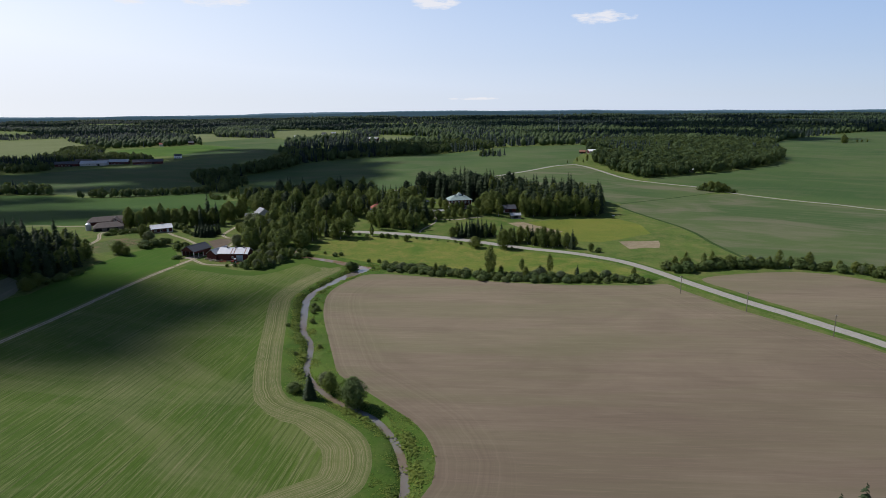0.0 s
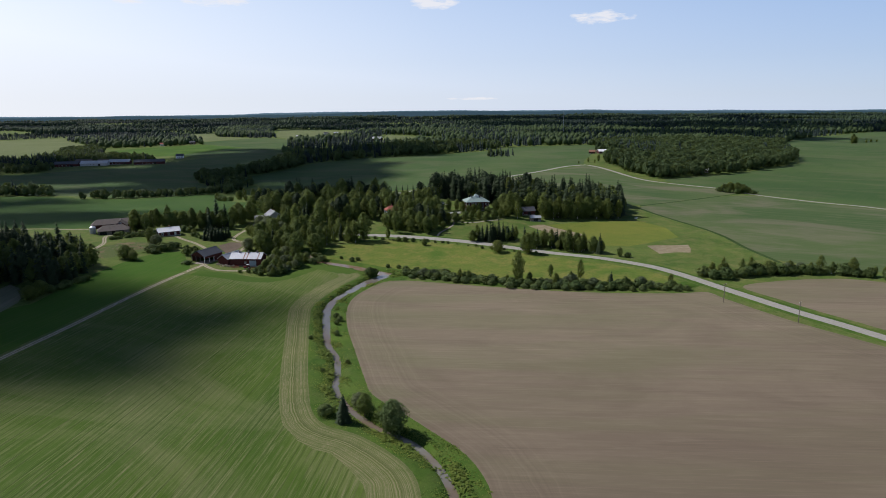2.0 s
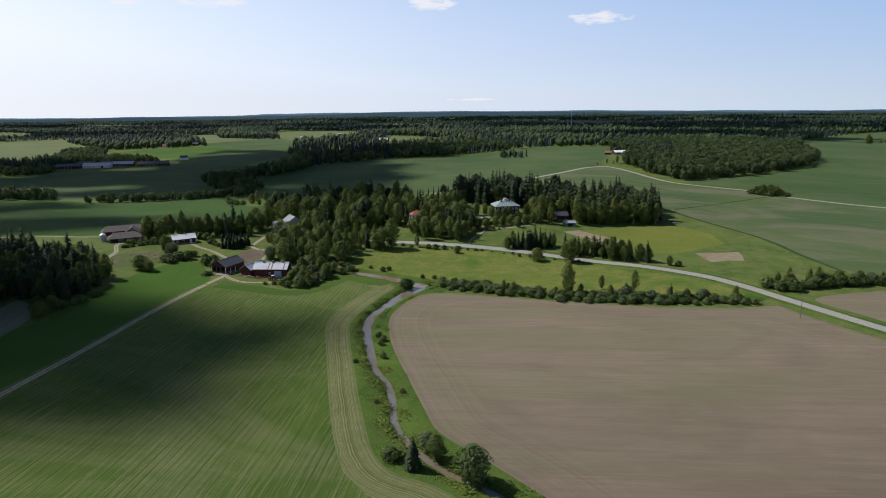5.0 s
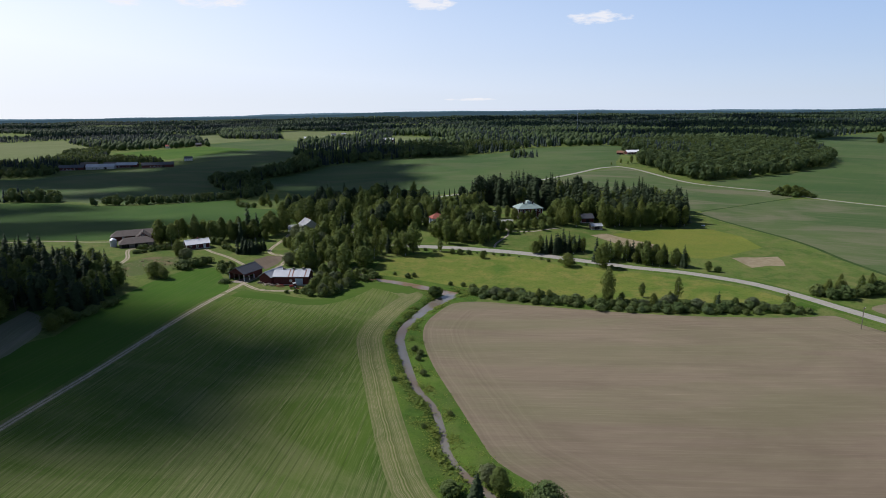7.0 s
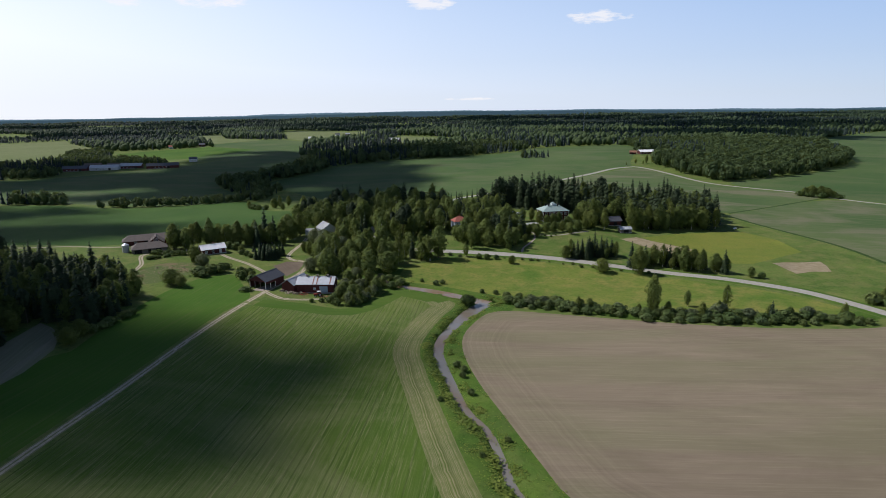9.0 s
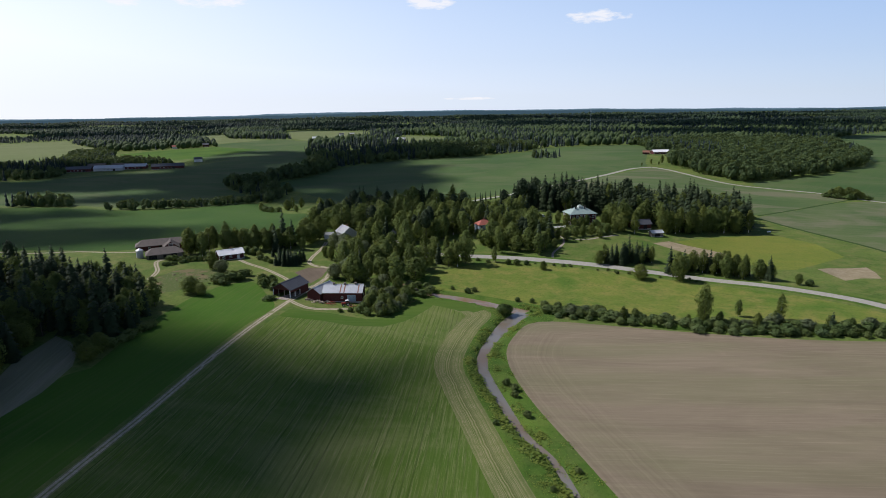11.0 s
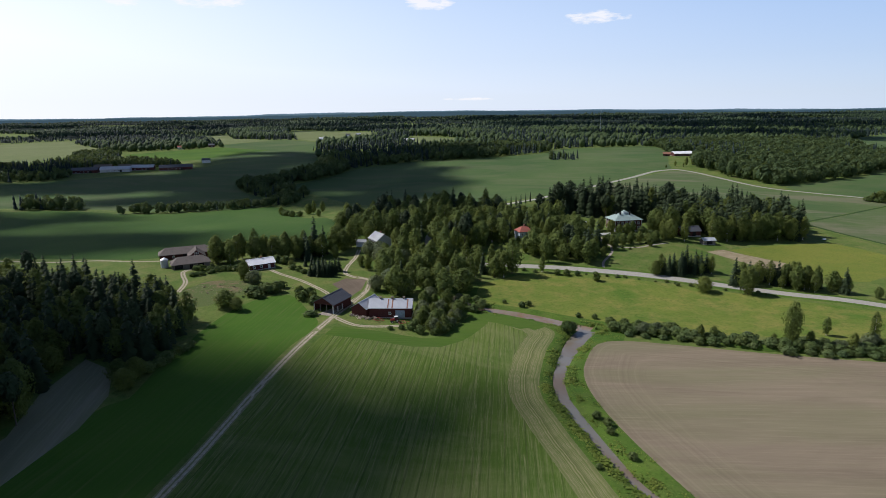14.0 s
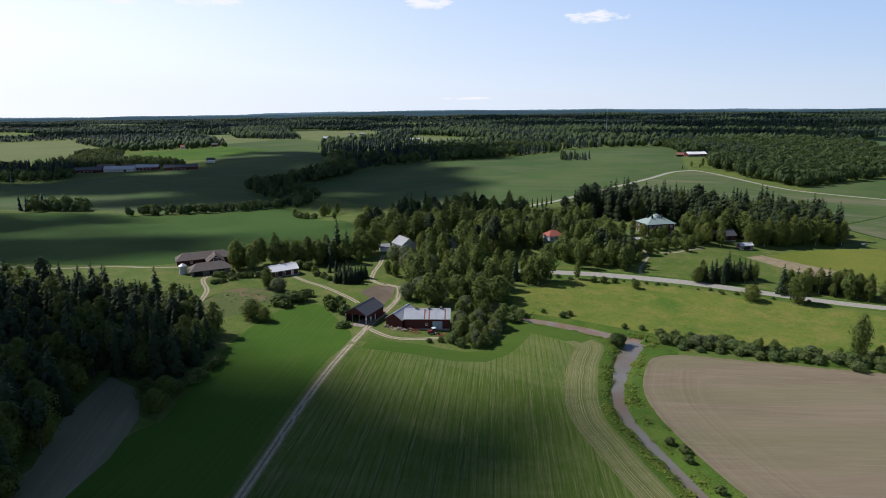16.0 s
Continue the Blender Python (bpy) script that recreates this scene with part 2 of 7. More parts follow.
def rocky(name, grassy, soil, stone):
    """Thin turf worn through to reddish soil and stones."""
    m, t, b = surface(name, 0.95, 0.12)
    c = coords(t)
    base = blend(t, ramp(t, speckle(t, c, 0.13, 5.0, 0.7, 0.8), [(0.50, 0.0), (0.62, 0.9)]), grassy, soil)
    base = blend(t, ramp(t, speckle(t, c, 0.8, 5.0, 0.75), [(0.58, 0.0), (0.66, 0.8)]), base, stone)
    base = blend(t, maths(t, "MULTIPLY", speckle(t, c, 2.0, 4.0, 0.7), 0.4), base, tuple(v * 0.4 for v in grassy))
    link(t, base, b.inputs["Base Color"])
    bumped(t, b, speckle(t, c, 1.0, 5.0, 0.7), 0.8, 0.4)
    return m


def foliage(name, low, high, island=False, glow=0.25, stand_size=0.13, stand_share=0.5):
    """Leaves: each tree its own green, stands that differ, leaf to leaf shifts, some light coming through."""
    m, t, b = surface(name, 0.7, 0.15)
    if island:
        g = t.nodes.new("ShaderNodeNewGeometry")
        pick = g.outputs["Random Per Island"]
    else:
        g = t.nodes.new("ShaderNodeObjectInfo")
        pick = g.outputs["Random"]
    fine = speckle(t, coords(t), 0.9, 3.0, 0.7)
    g2 = t.nodes.new("ShaderNodeNewGeometry")
    stand = ramp(t, speckle(t, g2.outputs["Position"], stand_size, 3.0, 0.6), [(0.38, 0.0), (0.62, 1.0)])
    base = blend(t, maths(t, "ADD", maths(t, "MULTIPLY", pick, 1.0 - stand_share), maths(t, "MULTIPLY", stand, stand_share)), low, high)
    base = blend(t, ramp(t, fine, [(0.4, 0.0), (0.72, 0.45)]), base, tuple(min(1.0, v * 1.35) for v in high))
    hue = maths(t, "FRACT", maths(t, "MULTIPLY", pick, 7.31))
    base = blend(t, ramp(t, hue, [(0.55, 0.0), (1.0, 0.4)]), base, (0.58 * high[0], 0.80 * high[1], high[2] * 1.05))
    link(t, base, b.inputs["Base Color"])
    tr = t.nodes.new("ShaderNodeBsdfTranslucent")
    link(t, blend(t, 0.5, base, (0.24, 0.28, 0.055)) if glow > 0.18 else base, tr.inputs[0])
    mix = t.nodes.new("ShaderNodeMixShader")
    mix.inputs[0].default_value = glow
    link(t, b.outputs[0], mix.inputs[1])
    link(t, tr.outputs[0], mix.inputs[2])
    link(t, mix.outputs[0], t.nodes["Material Output"].inputs[0])
    return m


def paint(name, colour, rough=0.7, grain=1.5, worn=0.35, metal=0.0, stretch=(1, 1, 1)):
    """Painted boards, render, sheet metal or felt: streaked by weather."""
    m, t, b = surface(name, rough, 0.3, metal)
    c = coords(t, 0, stretch)
    n = speckle(t, c, grain, 5.0, 0.65)
    base = blend(t, maths(t, "MULTIPLY", ramp(t, n, [(0.4, 0.0), (0.7, 1.0)]), worn), colour, tuple(v * 0.6 for v in colour))
    base = blend(t, maths(t, "MULTIPLY", speckle(t, c, grain * 0.2, 3.0), worn * 0.6), base, tuple(min(1.0, v * 1.25 + 0.01) for v in colour))
    link(t, base, b.inputs["Base Color"])
    return m


M = {
    "grass": turf("grass", (0.072, 0.122, 0.024), (0.115, 0.158, 0.036), (0.185, 0.175, 0.065), 0.035, 0.8, 0.65),
    "ditchgrass": turf("rank ditch grass", (0.028, 0.060, 0.014), (0.045, 0.085, 0.02), (0.08, 0.09, 0.035), 0.06, 1.3, 0.3),
    "verge": turf("verge grass", (0.048, 0.102, 0.015), (0.085, 0.142, 0.022), (0.13, 0.14, 0.045), 0.06, 1.3, 0.4),
    "meadow": turf("meadow grass", (0.082, 0.142, 0.022), (0.165, 0.188, 0.038), (0.255, 0.212, 0.068), 0.03, 0.8, 0.55),
    "lawn": turf("ripe ley", (0.125, 0.165, 0.028), (0.165, 0.185, 0.034), (0.21, 0.19, 0.05), 0.03, 1.0, 0.3),
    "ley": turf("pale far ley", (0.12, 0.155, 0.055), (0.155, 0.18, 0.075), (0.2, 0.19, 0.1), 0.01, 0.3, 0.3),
    "barley": crop("spring barley", (0.057, 0.112, 0.015), (0.102, 0.154, 0.025), (0.275, 0.25, 0.135), 6.0, 2.6, 0.85, 0.012, 0.5, 0.28),
    "turning": crop("unsown turning strip", (0.056, 0.120, 0.014), (0.092, 0.152, 0.022), (0.14, 0.145, 0.06), 84.0, 1.2, 0.4, 0.03, 0.2, 0.15),
    "oats": crop("young oats", (0.048, 0.120, 0.014), (0.084, 0.158, 0.020), (0.15, 0.155, 0.055), 8.0, 0.9, 0.5, 0.014, 0.12),
    # oats again, duller and bluer: the far field's shade is in the colour
    "shadeoats": crop("oats with far shade tone", (0.044, 0.102, 0.020), (0.070, 0.130, 0.028), (0.13, 0.135, 0.062), 8.0, 0.9, 0.4, 0.014, 0.12),
    "wheat": crop("wheat in leaf", (0.058, 0.110, 0.034), (0.095, 0.145, 0.048), (0.165, 0.158, 0.09), 40.0, 0.3, 0.2, 0.006, 0.2, 0.35),
    "thin": crop("thin crop", (0.070, 0.120, 0.040), (0.106, 0.148, 0.054), (0.225, 0.192, 0.135), -70.0, 0.2, 0.45, 0.008, 0.15, 0.55),
    "headland": headland("headland", (0.080, 0.120, 0.026), (0.125, 0.152, 0.042), (0.29, 0.255, 0.15)),
    "tilth": tilth("harrowed soil", (0.262, 0.216, 0.150), (0.168, 0.134, 0.094), (0.165, 0.160, 0.088), 3.0),
    "corner": tilth("worked corner", (0.27, 0.25, 0.17), (0.19, 0.18, 0.12), (0.14, 0.155, 0.07), -100.0),
    "garden": tilth("dug garden soil", (0.17, 0.135, 0.10), (0.12, 0.095, 0.07), (0.15, 0.12, 0.09), 60.0),
    "sand": gravel("dug sandy soil", (0.33, 0.275, 0.185), (0.22, 0.18, 0.105), 0.3),
    "road": gravel("gravel road", (0.38, 0.365, 0.325), (0.285, 0.27, 0.235)),
    "knoll": rocky("rocky knoll", (0.10, 0.135, 0.04), (0.20, 0.15, 0.085), (0.30, 0.22, 0.17)),
    "ruts": rutted("two-rut farm track", (0.43, 0.38, 0.29), (0.29, 0.24, 0.175), (0.13, 0.15, 0.05)),
    "track": gravel("farm track gravel", (0.36, 0.32, 0.28), (0.24, 0.20, 0.165)),
    "needles": foliage("spruce needles", (0.022, 0.037, 0.018), (0.052, 0.075, 0.031), glow=0.12),
    "leaves": foliage("birch and alder leaves", (0.038, 0.070, 0.019), (0.185, 0.215, 0.054), glow=0.45),
    "willow": foliage("grey willow leaves", (0.085, 0.112, 0.055), (0.160, 0.185, 0.090), glow=0.28),
    "sallow": foliage("sallow leaves", (0.06, 0.105, 0.032), (0.155, 0.195, 0.075), glow=0.32),
    "shrub": foliage("shrub leaves", (0.042, 0.080, 0.022), (0.135, 0.170, 0.052), glow=0.3),
    # far spruces: the blue of distance haze is mixed into the needle colour
    "hazeneedles": foliage("distant spruce with haze tint", (0.010, 0.021, 0.019), (0.026, 0.043, 0.033), True, 0.05, 0.006, 0.7),
    "farleaves": foliage("distant broadleaf", (0.020, 0.043, 0.020), (0.092, 0.128, 0.045), True, 0.26, 0.05, 0.45),
    "forestleaves": foliage("leaves of the far forest", (0.014, 0.030, 0.019), (0.052, 0.078, 0.034), True, 0.1, 0.006, 0.75),
    "weeds": foliage("bank weeds", (0.05, 0.11, 0.016), (0.215, 0.255, 0.05), True, 0.4),
    "bark": paint("bark", (0.10, 0.08, 0.065), 0.9, 3.0, 0.6),
    "birchbark": paint("birch bark", (0.5, 0.47, 0.43), 0.8, 4.0, 0.7),
    "red": paint("red ochre boards", (0.085, 0.022, 0.019), 0.85, 1.2, 0.4, stretch=(4, 4, 0.6)),
    "darkred": paint("dark red wall", (0.085, 0.026, 0.022), 0.85, 1.2, 0.3),
    "white": paint("white paint", (0.72, 0.72, 0.70), 0.6, 1.0, 0.15),
    "pale": paint("pale grey render", (0.44, 0.45, 0.46), 0.8, 0.8, 0.2),
    "blue": paint("pale blue boards", (0.36, 0.43, 0.50), 0.7, 1.5, 0.2),
    "slate": paint("dark grey roofing", (0.085, 0.09, 0.105), 0.6, 0.7, 0.3),
    "tin": paint("galvanised roof sheet", (0.50, 0.52, 0.55), 0.45, 0.35, 0.35, 0.3),
    "rust": paint("rusted roof sheet", (0.27, 0.13, 0.085), 0.7, 0.8, 0.4),
    "whitetin": paint("white roof sheet", (0.82, 0.82, 0.82), 0.5, 0.4, 0.08),
    "oldroof": paint("weathered fibre cement", (0.145, 0.122, 0.108), 0.9, 0.7, 0.7),
    "greenroof": paint("verdigris roof sheet", (0.32, 0.41, 0.375), 0.5, 0.9, 0.7, 0.2),
    "tile": paint("red roof tiles", (0.33, 0.105, 0.075), 0.8, 1.6, 0.7),
    "timber": paint("grey timber", (0.17, 0.145, 0.12), 0.9, 1.5, 0.5),
    # near black; on doorways it paints the shade of the inside onto boards
    "dark": paint("black paint, for openings too", (0.02, 0.018, 0.016), 0.9, 1.0, 0.2),
    "brick": paint("chimney brick", (0.22, 0.10, 0.075), 0.9, 3.0, 0.4),
    "concrete": paint("concrete", (0.38, 0.37, 0.35), 0.9, 1.0, 0.3),
    "tyre": paint("tyre rubber", (0.02, 0.02, 0.02), 0.85, 3.0, 0.2),
    "machine": paint("red machine paint", (0.33, 0.05, 0.035), 0.5, 2.0, 0.3),
    "cab": paint("white cab paint", (0.7, 0.72, 0.74), 0.4, 2.0, 0.1),
    "logs": paint("split logs", (0.30, 0.25, 0.19), 0.9, 4.0, 0.6),
    "cloud": paint("cloud", (0.9, 0.9, 0.9), 1.0, 0.01, 0.05),
}


def glass_and_water():
    m, t, b = surface("window glass", 0.05, 0.6)
    b.inputs["Base Color"].default_value = (0.03, 0.035, 0.045, 1)
    M["glass"] = m
    m, t, b = surface("river water", 0.06, 0.5)
    c = coords(t)
    base = blend(t, ramp(t, speckle(t, c, 0.05, 4.0, 0.6, 0.5), [(0.4, 0.0), (0.65, 1.0)]), (0.185, 0.178, 0.158), (0.17, 0.13, 0.09))
    link(t, base, b.inputs["Base Color"])
    bumped(t, b, speckle(t, c, 1.3, 4.0), 0.12, 0.06)
    M["water"] = m
    m, t, b = surface("muddy brook water", 0.08, 0.5)
    c = coords(t)
    link(t, blend(t, ramp(t, speckle(t, c, 0.12, 4.0, 0.6, 0.5), [(0.4, 0.0), (0.65, 1.0)]), (0.22, 0.145, 0.085), (0.25, 0.21, 0.17)), b.inputs["Base Color"])
    bumped(t, b, speckle(t, c, 1.3, 4.0), 0.12, 0.06)
    M["muddy"] = m


    # skyline ridges: distance haze put in as blue base colour plus emission
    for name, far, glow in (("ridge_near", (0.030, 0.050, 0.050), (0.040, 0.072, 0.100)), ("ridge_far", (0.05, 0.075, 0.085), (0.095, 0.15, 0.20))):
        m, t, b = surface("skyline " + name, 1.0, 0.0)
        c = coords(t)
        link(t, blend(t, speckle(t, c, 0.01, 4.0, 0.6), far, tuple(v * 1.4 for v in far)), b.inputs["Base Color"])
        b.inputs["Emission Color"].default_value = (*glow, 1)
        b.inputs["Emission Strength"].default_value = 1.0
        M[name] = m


glass_and_water()

# ---- the lie of the land ----
# gentle knolls and hollows: x, y, height
KNOLLS = np.array([
    (0, -150, -2.9), (-200, -150, 2.1), (200, -150, -4), (0, 80, -3.4), (-83, 160, -1.9), (-26, 163, -3.7), (-160, 150, 0.8),
    (-190, 276, 1.9), (-42, 320, -4.3), (-139, 329, -0.7), (25, 308, -3.7), (106, 297, -2.1), (200, 230, -3), (-60, 352, -3.7),
    (-187, 386, 2.4), (-218, 378, 4.5), (-17, 380, -2.1), (58, 432, 2.1), (5, 444, 5.9), (152, 388, -0.9), (270, 600, 0.5),
    (168, 785, 8.5), (214, 890, 12.2), (300, 738, 3.4), (-213, 627, -4.1), (-470, 760, -6.3), (-470, 960, -3.3), (-600, 990, -4.5), (-760, 1200, -2.0), (79, 1000, 7.4),
    (-180, 1470, 10.7), (-130, 436, 2.7), (-50, 430, 2.1), (-300, 200, 10.2), (600, 700, -4.2)], float)
HILLS = np.array([
    (-1200, 1400, 2), (900, 1500, 2), (-2200, 3000, 6), (0, 3000, 13), (2200, 3000, 14), (-3600, 4900, 4), (0, 4900, 22),
    (3600, 4900, 14), (-2500, 0, 6), (2500, 0, 2), (0, -1500, -3), (1800, 1200, 2)], float)
LAND = np.concatenate([KNOLLS, HILLS])


def swell(d):
    return np.sqrt(d * d + 3600.0)


LAND_W = np.linalg.solve(swell(np.linalg.norm(LAND[:, None, :2] - LAND[None, :, :2], axis=-1)), LAND[:, 2])


def ground_z(x, y):
    x, y = np.asarray(x, float), np.asarray(y, float)
    return swell(np.sqrt((x[..., None] - LAND[:, 0]) ** 2 + (y[..., None] - LAND[:, 1]) ** 2)) @ LAND_W


def at_ground(x, y, dz=0.0):
    return Vector((x, y, float(ground_z(x, y)) + dz))


def spline(points, step=3.0, closed=False):
    """A smooth line through the points, with a point about every step metres."""
    p = [np.array(q, float) for q in points]
    n, out = len(p), []
    for i in range(n if closed else n - 1):
        a, b, c, d = (p[(i - 1) % n], p[i], p[(i + 1) % n], p[(i + 2) % n]) if closed else (p[max(i - 1, 0)], p[i], p[i + 1], p[min(i + 2, n - 1)])
        k = max(1, min(60, int(np.linalg.norm(c - b) / step)))
        for s in np.arange(k) / k:
            out.append(0.5 * (2 * b + (c - a) * s + (2 * a - 5 * b + 4 * c - d) * s * s + (3 * b - a - 3 * c + d) * s ** 3))
    if not closed:
        out.append(p[-1])
    return np.array(out)


def ribbon(line, width):
    """The outline of a strip of that width along a line; width is one number or one a point."""
    t = np.gradient(line, axis=0)
    t /= np.linalg.norm(t, axis=1, keepdims=True) + 1e-9
    side = np.stack([-t[:, 1], t[:, 0]], 1) * (np.asarray(width, float) / 2 * np.ones(len(line)))[:, None]
    return np.concatenate([line + side, (line - side)[::-1]])


def inside(poly, x, y):
    """Which of the places lie in the polygon."""
    x, y = np.asarray(x, float), np.asarray(y, float)
    hit = np.zeros(x.shape, bool)
    for (x0, y0), (x1, y1) in zip(poly, np.roll(poly, -1, axis=0)):
        if y0 != y1:
            hit ^= ((y0 > y) != (y1 > y)) & (x < (x1 - x0) * (y - y0) / (y1 - y0) + x0)
    return hit


def off_line(line, x, y):
    """Distance from each place to a line of points."""
    best = np.full(np.shape(x), 1e9)
    for (x0, y0), (x1, y1) in zip(line[:-1], line[1:]):
        ex, ey = x1 - x0, y1 - y0
        s = np.clip(((x - x0) * ex + (y - y0) * ey) / (ex * ex + ey * ey + 1e-9), 0, 1)
        best = np.minimum(best, np.hypot(x - x0 - s * ex, y - y0 - s * ey))
    return best


ROAD = spline([(215, 60), (190, 130), (158, 203), (150, 219), (141.5, 235), (132.5, 250), (124.5, 266), (115, 286.5), (107, 305), (97.5, 322),
               (85, 335), (71, 346), (52, 356), (27, 371), (5, 383), (-17, 392), (-37, 399), (-54, 403), (-71, 406), (-92, 416), (-104, 440),
               (-100, 480), (-82, 510), (-66, 530), (-47, 569), (-21, 593), (2, 621), (59, 686), (104, 735), (140, 775), (168, 787)], 4)
FAR_ROAD = spline([(168, 787), (178, 765), (185, 735), (200, 662), (229, 630), (257, 607), (273, 570), (305, 532), (331, 510), (354, 483), (420, 430), (520, 350)], 5)
TRACK = spline([(-200, -220), (-176, 40), (-163, 150), (-157, 203), (-153.6, 231), (-150, 268), (-146, 297), (-140.5, 324), (-136.7, 338), (-132.5, 352.5), (-130, 366), (-131, 380), (-137, 383)], 4)
SIDE_TRACKS = [
    spline([(-137, 382), (-143.3, 388.5), (-143.8, 401), (-142, 416), (-142, 431)], 3),
    spline([(-146, 357), (-149.4, 362), (-161.7, 375.6), (-173.8, 385.3), (-181, 392.6)], 3),
    spline([(-139, 329), (-130, 320.8), (-122, 319.8), (-112, 321.5)], 3),
    spline([(-208, 350), (-210.4, 364), (-216.5, 376), (-218, 384), (-208, 390), (-196, 391)], 3),
    spline([(-420, 412), (-322, 400), (-292, 395), (-268, 399), (-251, 397.5), (-236, 400)], 5),
]
RIVER = spline([(-45, -220), (-40, 0), (-38, 60), (-25, 92), (-11, 108), (-8.3, 119), (-8.4, 128), (-10.2, 138), (-13.6, 147.4), (-20, 157.3), (-30, 165), (-39, 176),
                (-44.5, 186.5), (-46.3, 199), (-48.6, 211.7), (-54, 224), (-57.5, 240), (-60.5, 256), (-61.8, 267), (-60, 281), (-53.5, 299), (-47, 313), (-41, 322)], 2.5)
BRANCH = spline([(-40, 322.5), (-49, 328.7), (-58, 335.5), (-68, 341.2), (-78, 345.4), (-86, 351), (-92, 362)], 2.5)
DITCH = spline([(-38, 322), (-28, 317), (-12, 310), (3, 303), (17, 297), (50, 290), (90, 284), (104, 288)], 3)
GREEN_EAST = spline([(-58, 60), (-50, 92), (-34, 108), (-20, 118.6), (-16.9, 125.5), (-16.8, 133.8), (-19.1, 143), (-24.7, 151), (-34, 159.6), (-43.3, 164.4), (-48.5, 171.7),
                     (-52.2, 184), (-56.6, 203), (-61.5, 227), (-66, 250), (-68, 270), (-61.5, 298), (-55.8, 313), (-55.3, 321), (-61.7, 328.5)], 2.5)
GREEN_NORTH = spline([(-61.7, 328.5), (-73, 336.3), (-83.6, 337.6), (-89, 327), (-95, 316), (-100.5, 310), (-108, 311), (-120, 315.5), (-130, 317.5), (-137, 319)], 2.5)
GREEN = np.concatenate([[(-58, -220), (-58, 0)], GREEN_EAST, GREEN_NORTH[1:], [(-143, 297), (-147.3, 268), (-151, 231), (-154.3, 203), (-160.5, 150), (-173, 40), (-197, -220)]])
WATER_LINES = [(RIVER, 2.2 + 1.5 * np.clip((RIVER[:, 1] - 205) / 60, 0, 1) + 2.8 * np.clip((RIVER[:, 1] - 288) / 22, 0, 1)), (BRANCH, 6.8 - 3.0 * np.linspace(0, 1, len(BRANCH)) ** 2), (DITCH, 1.3)]

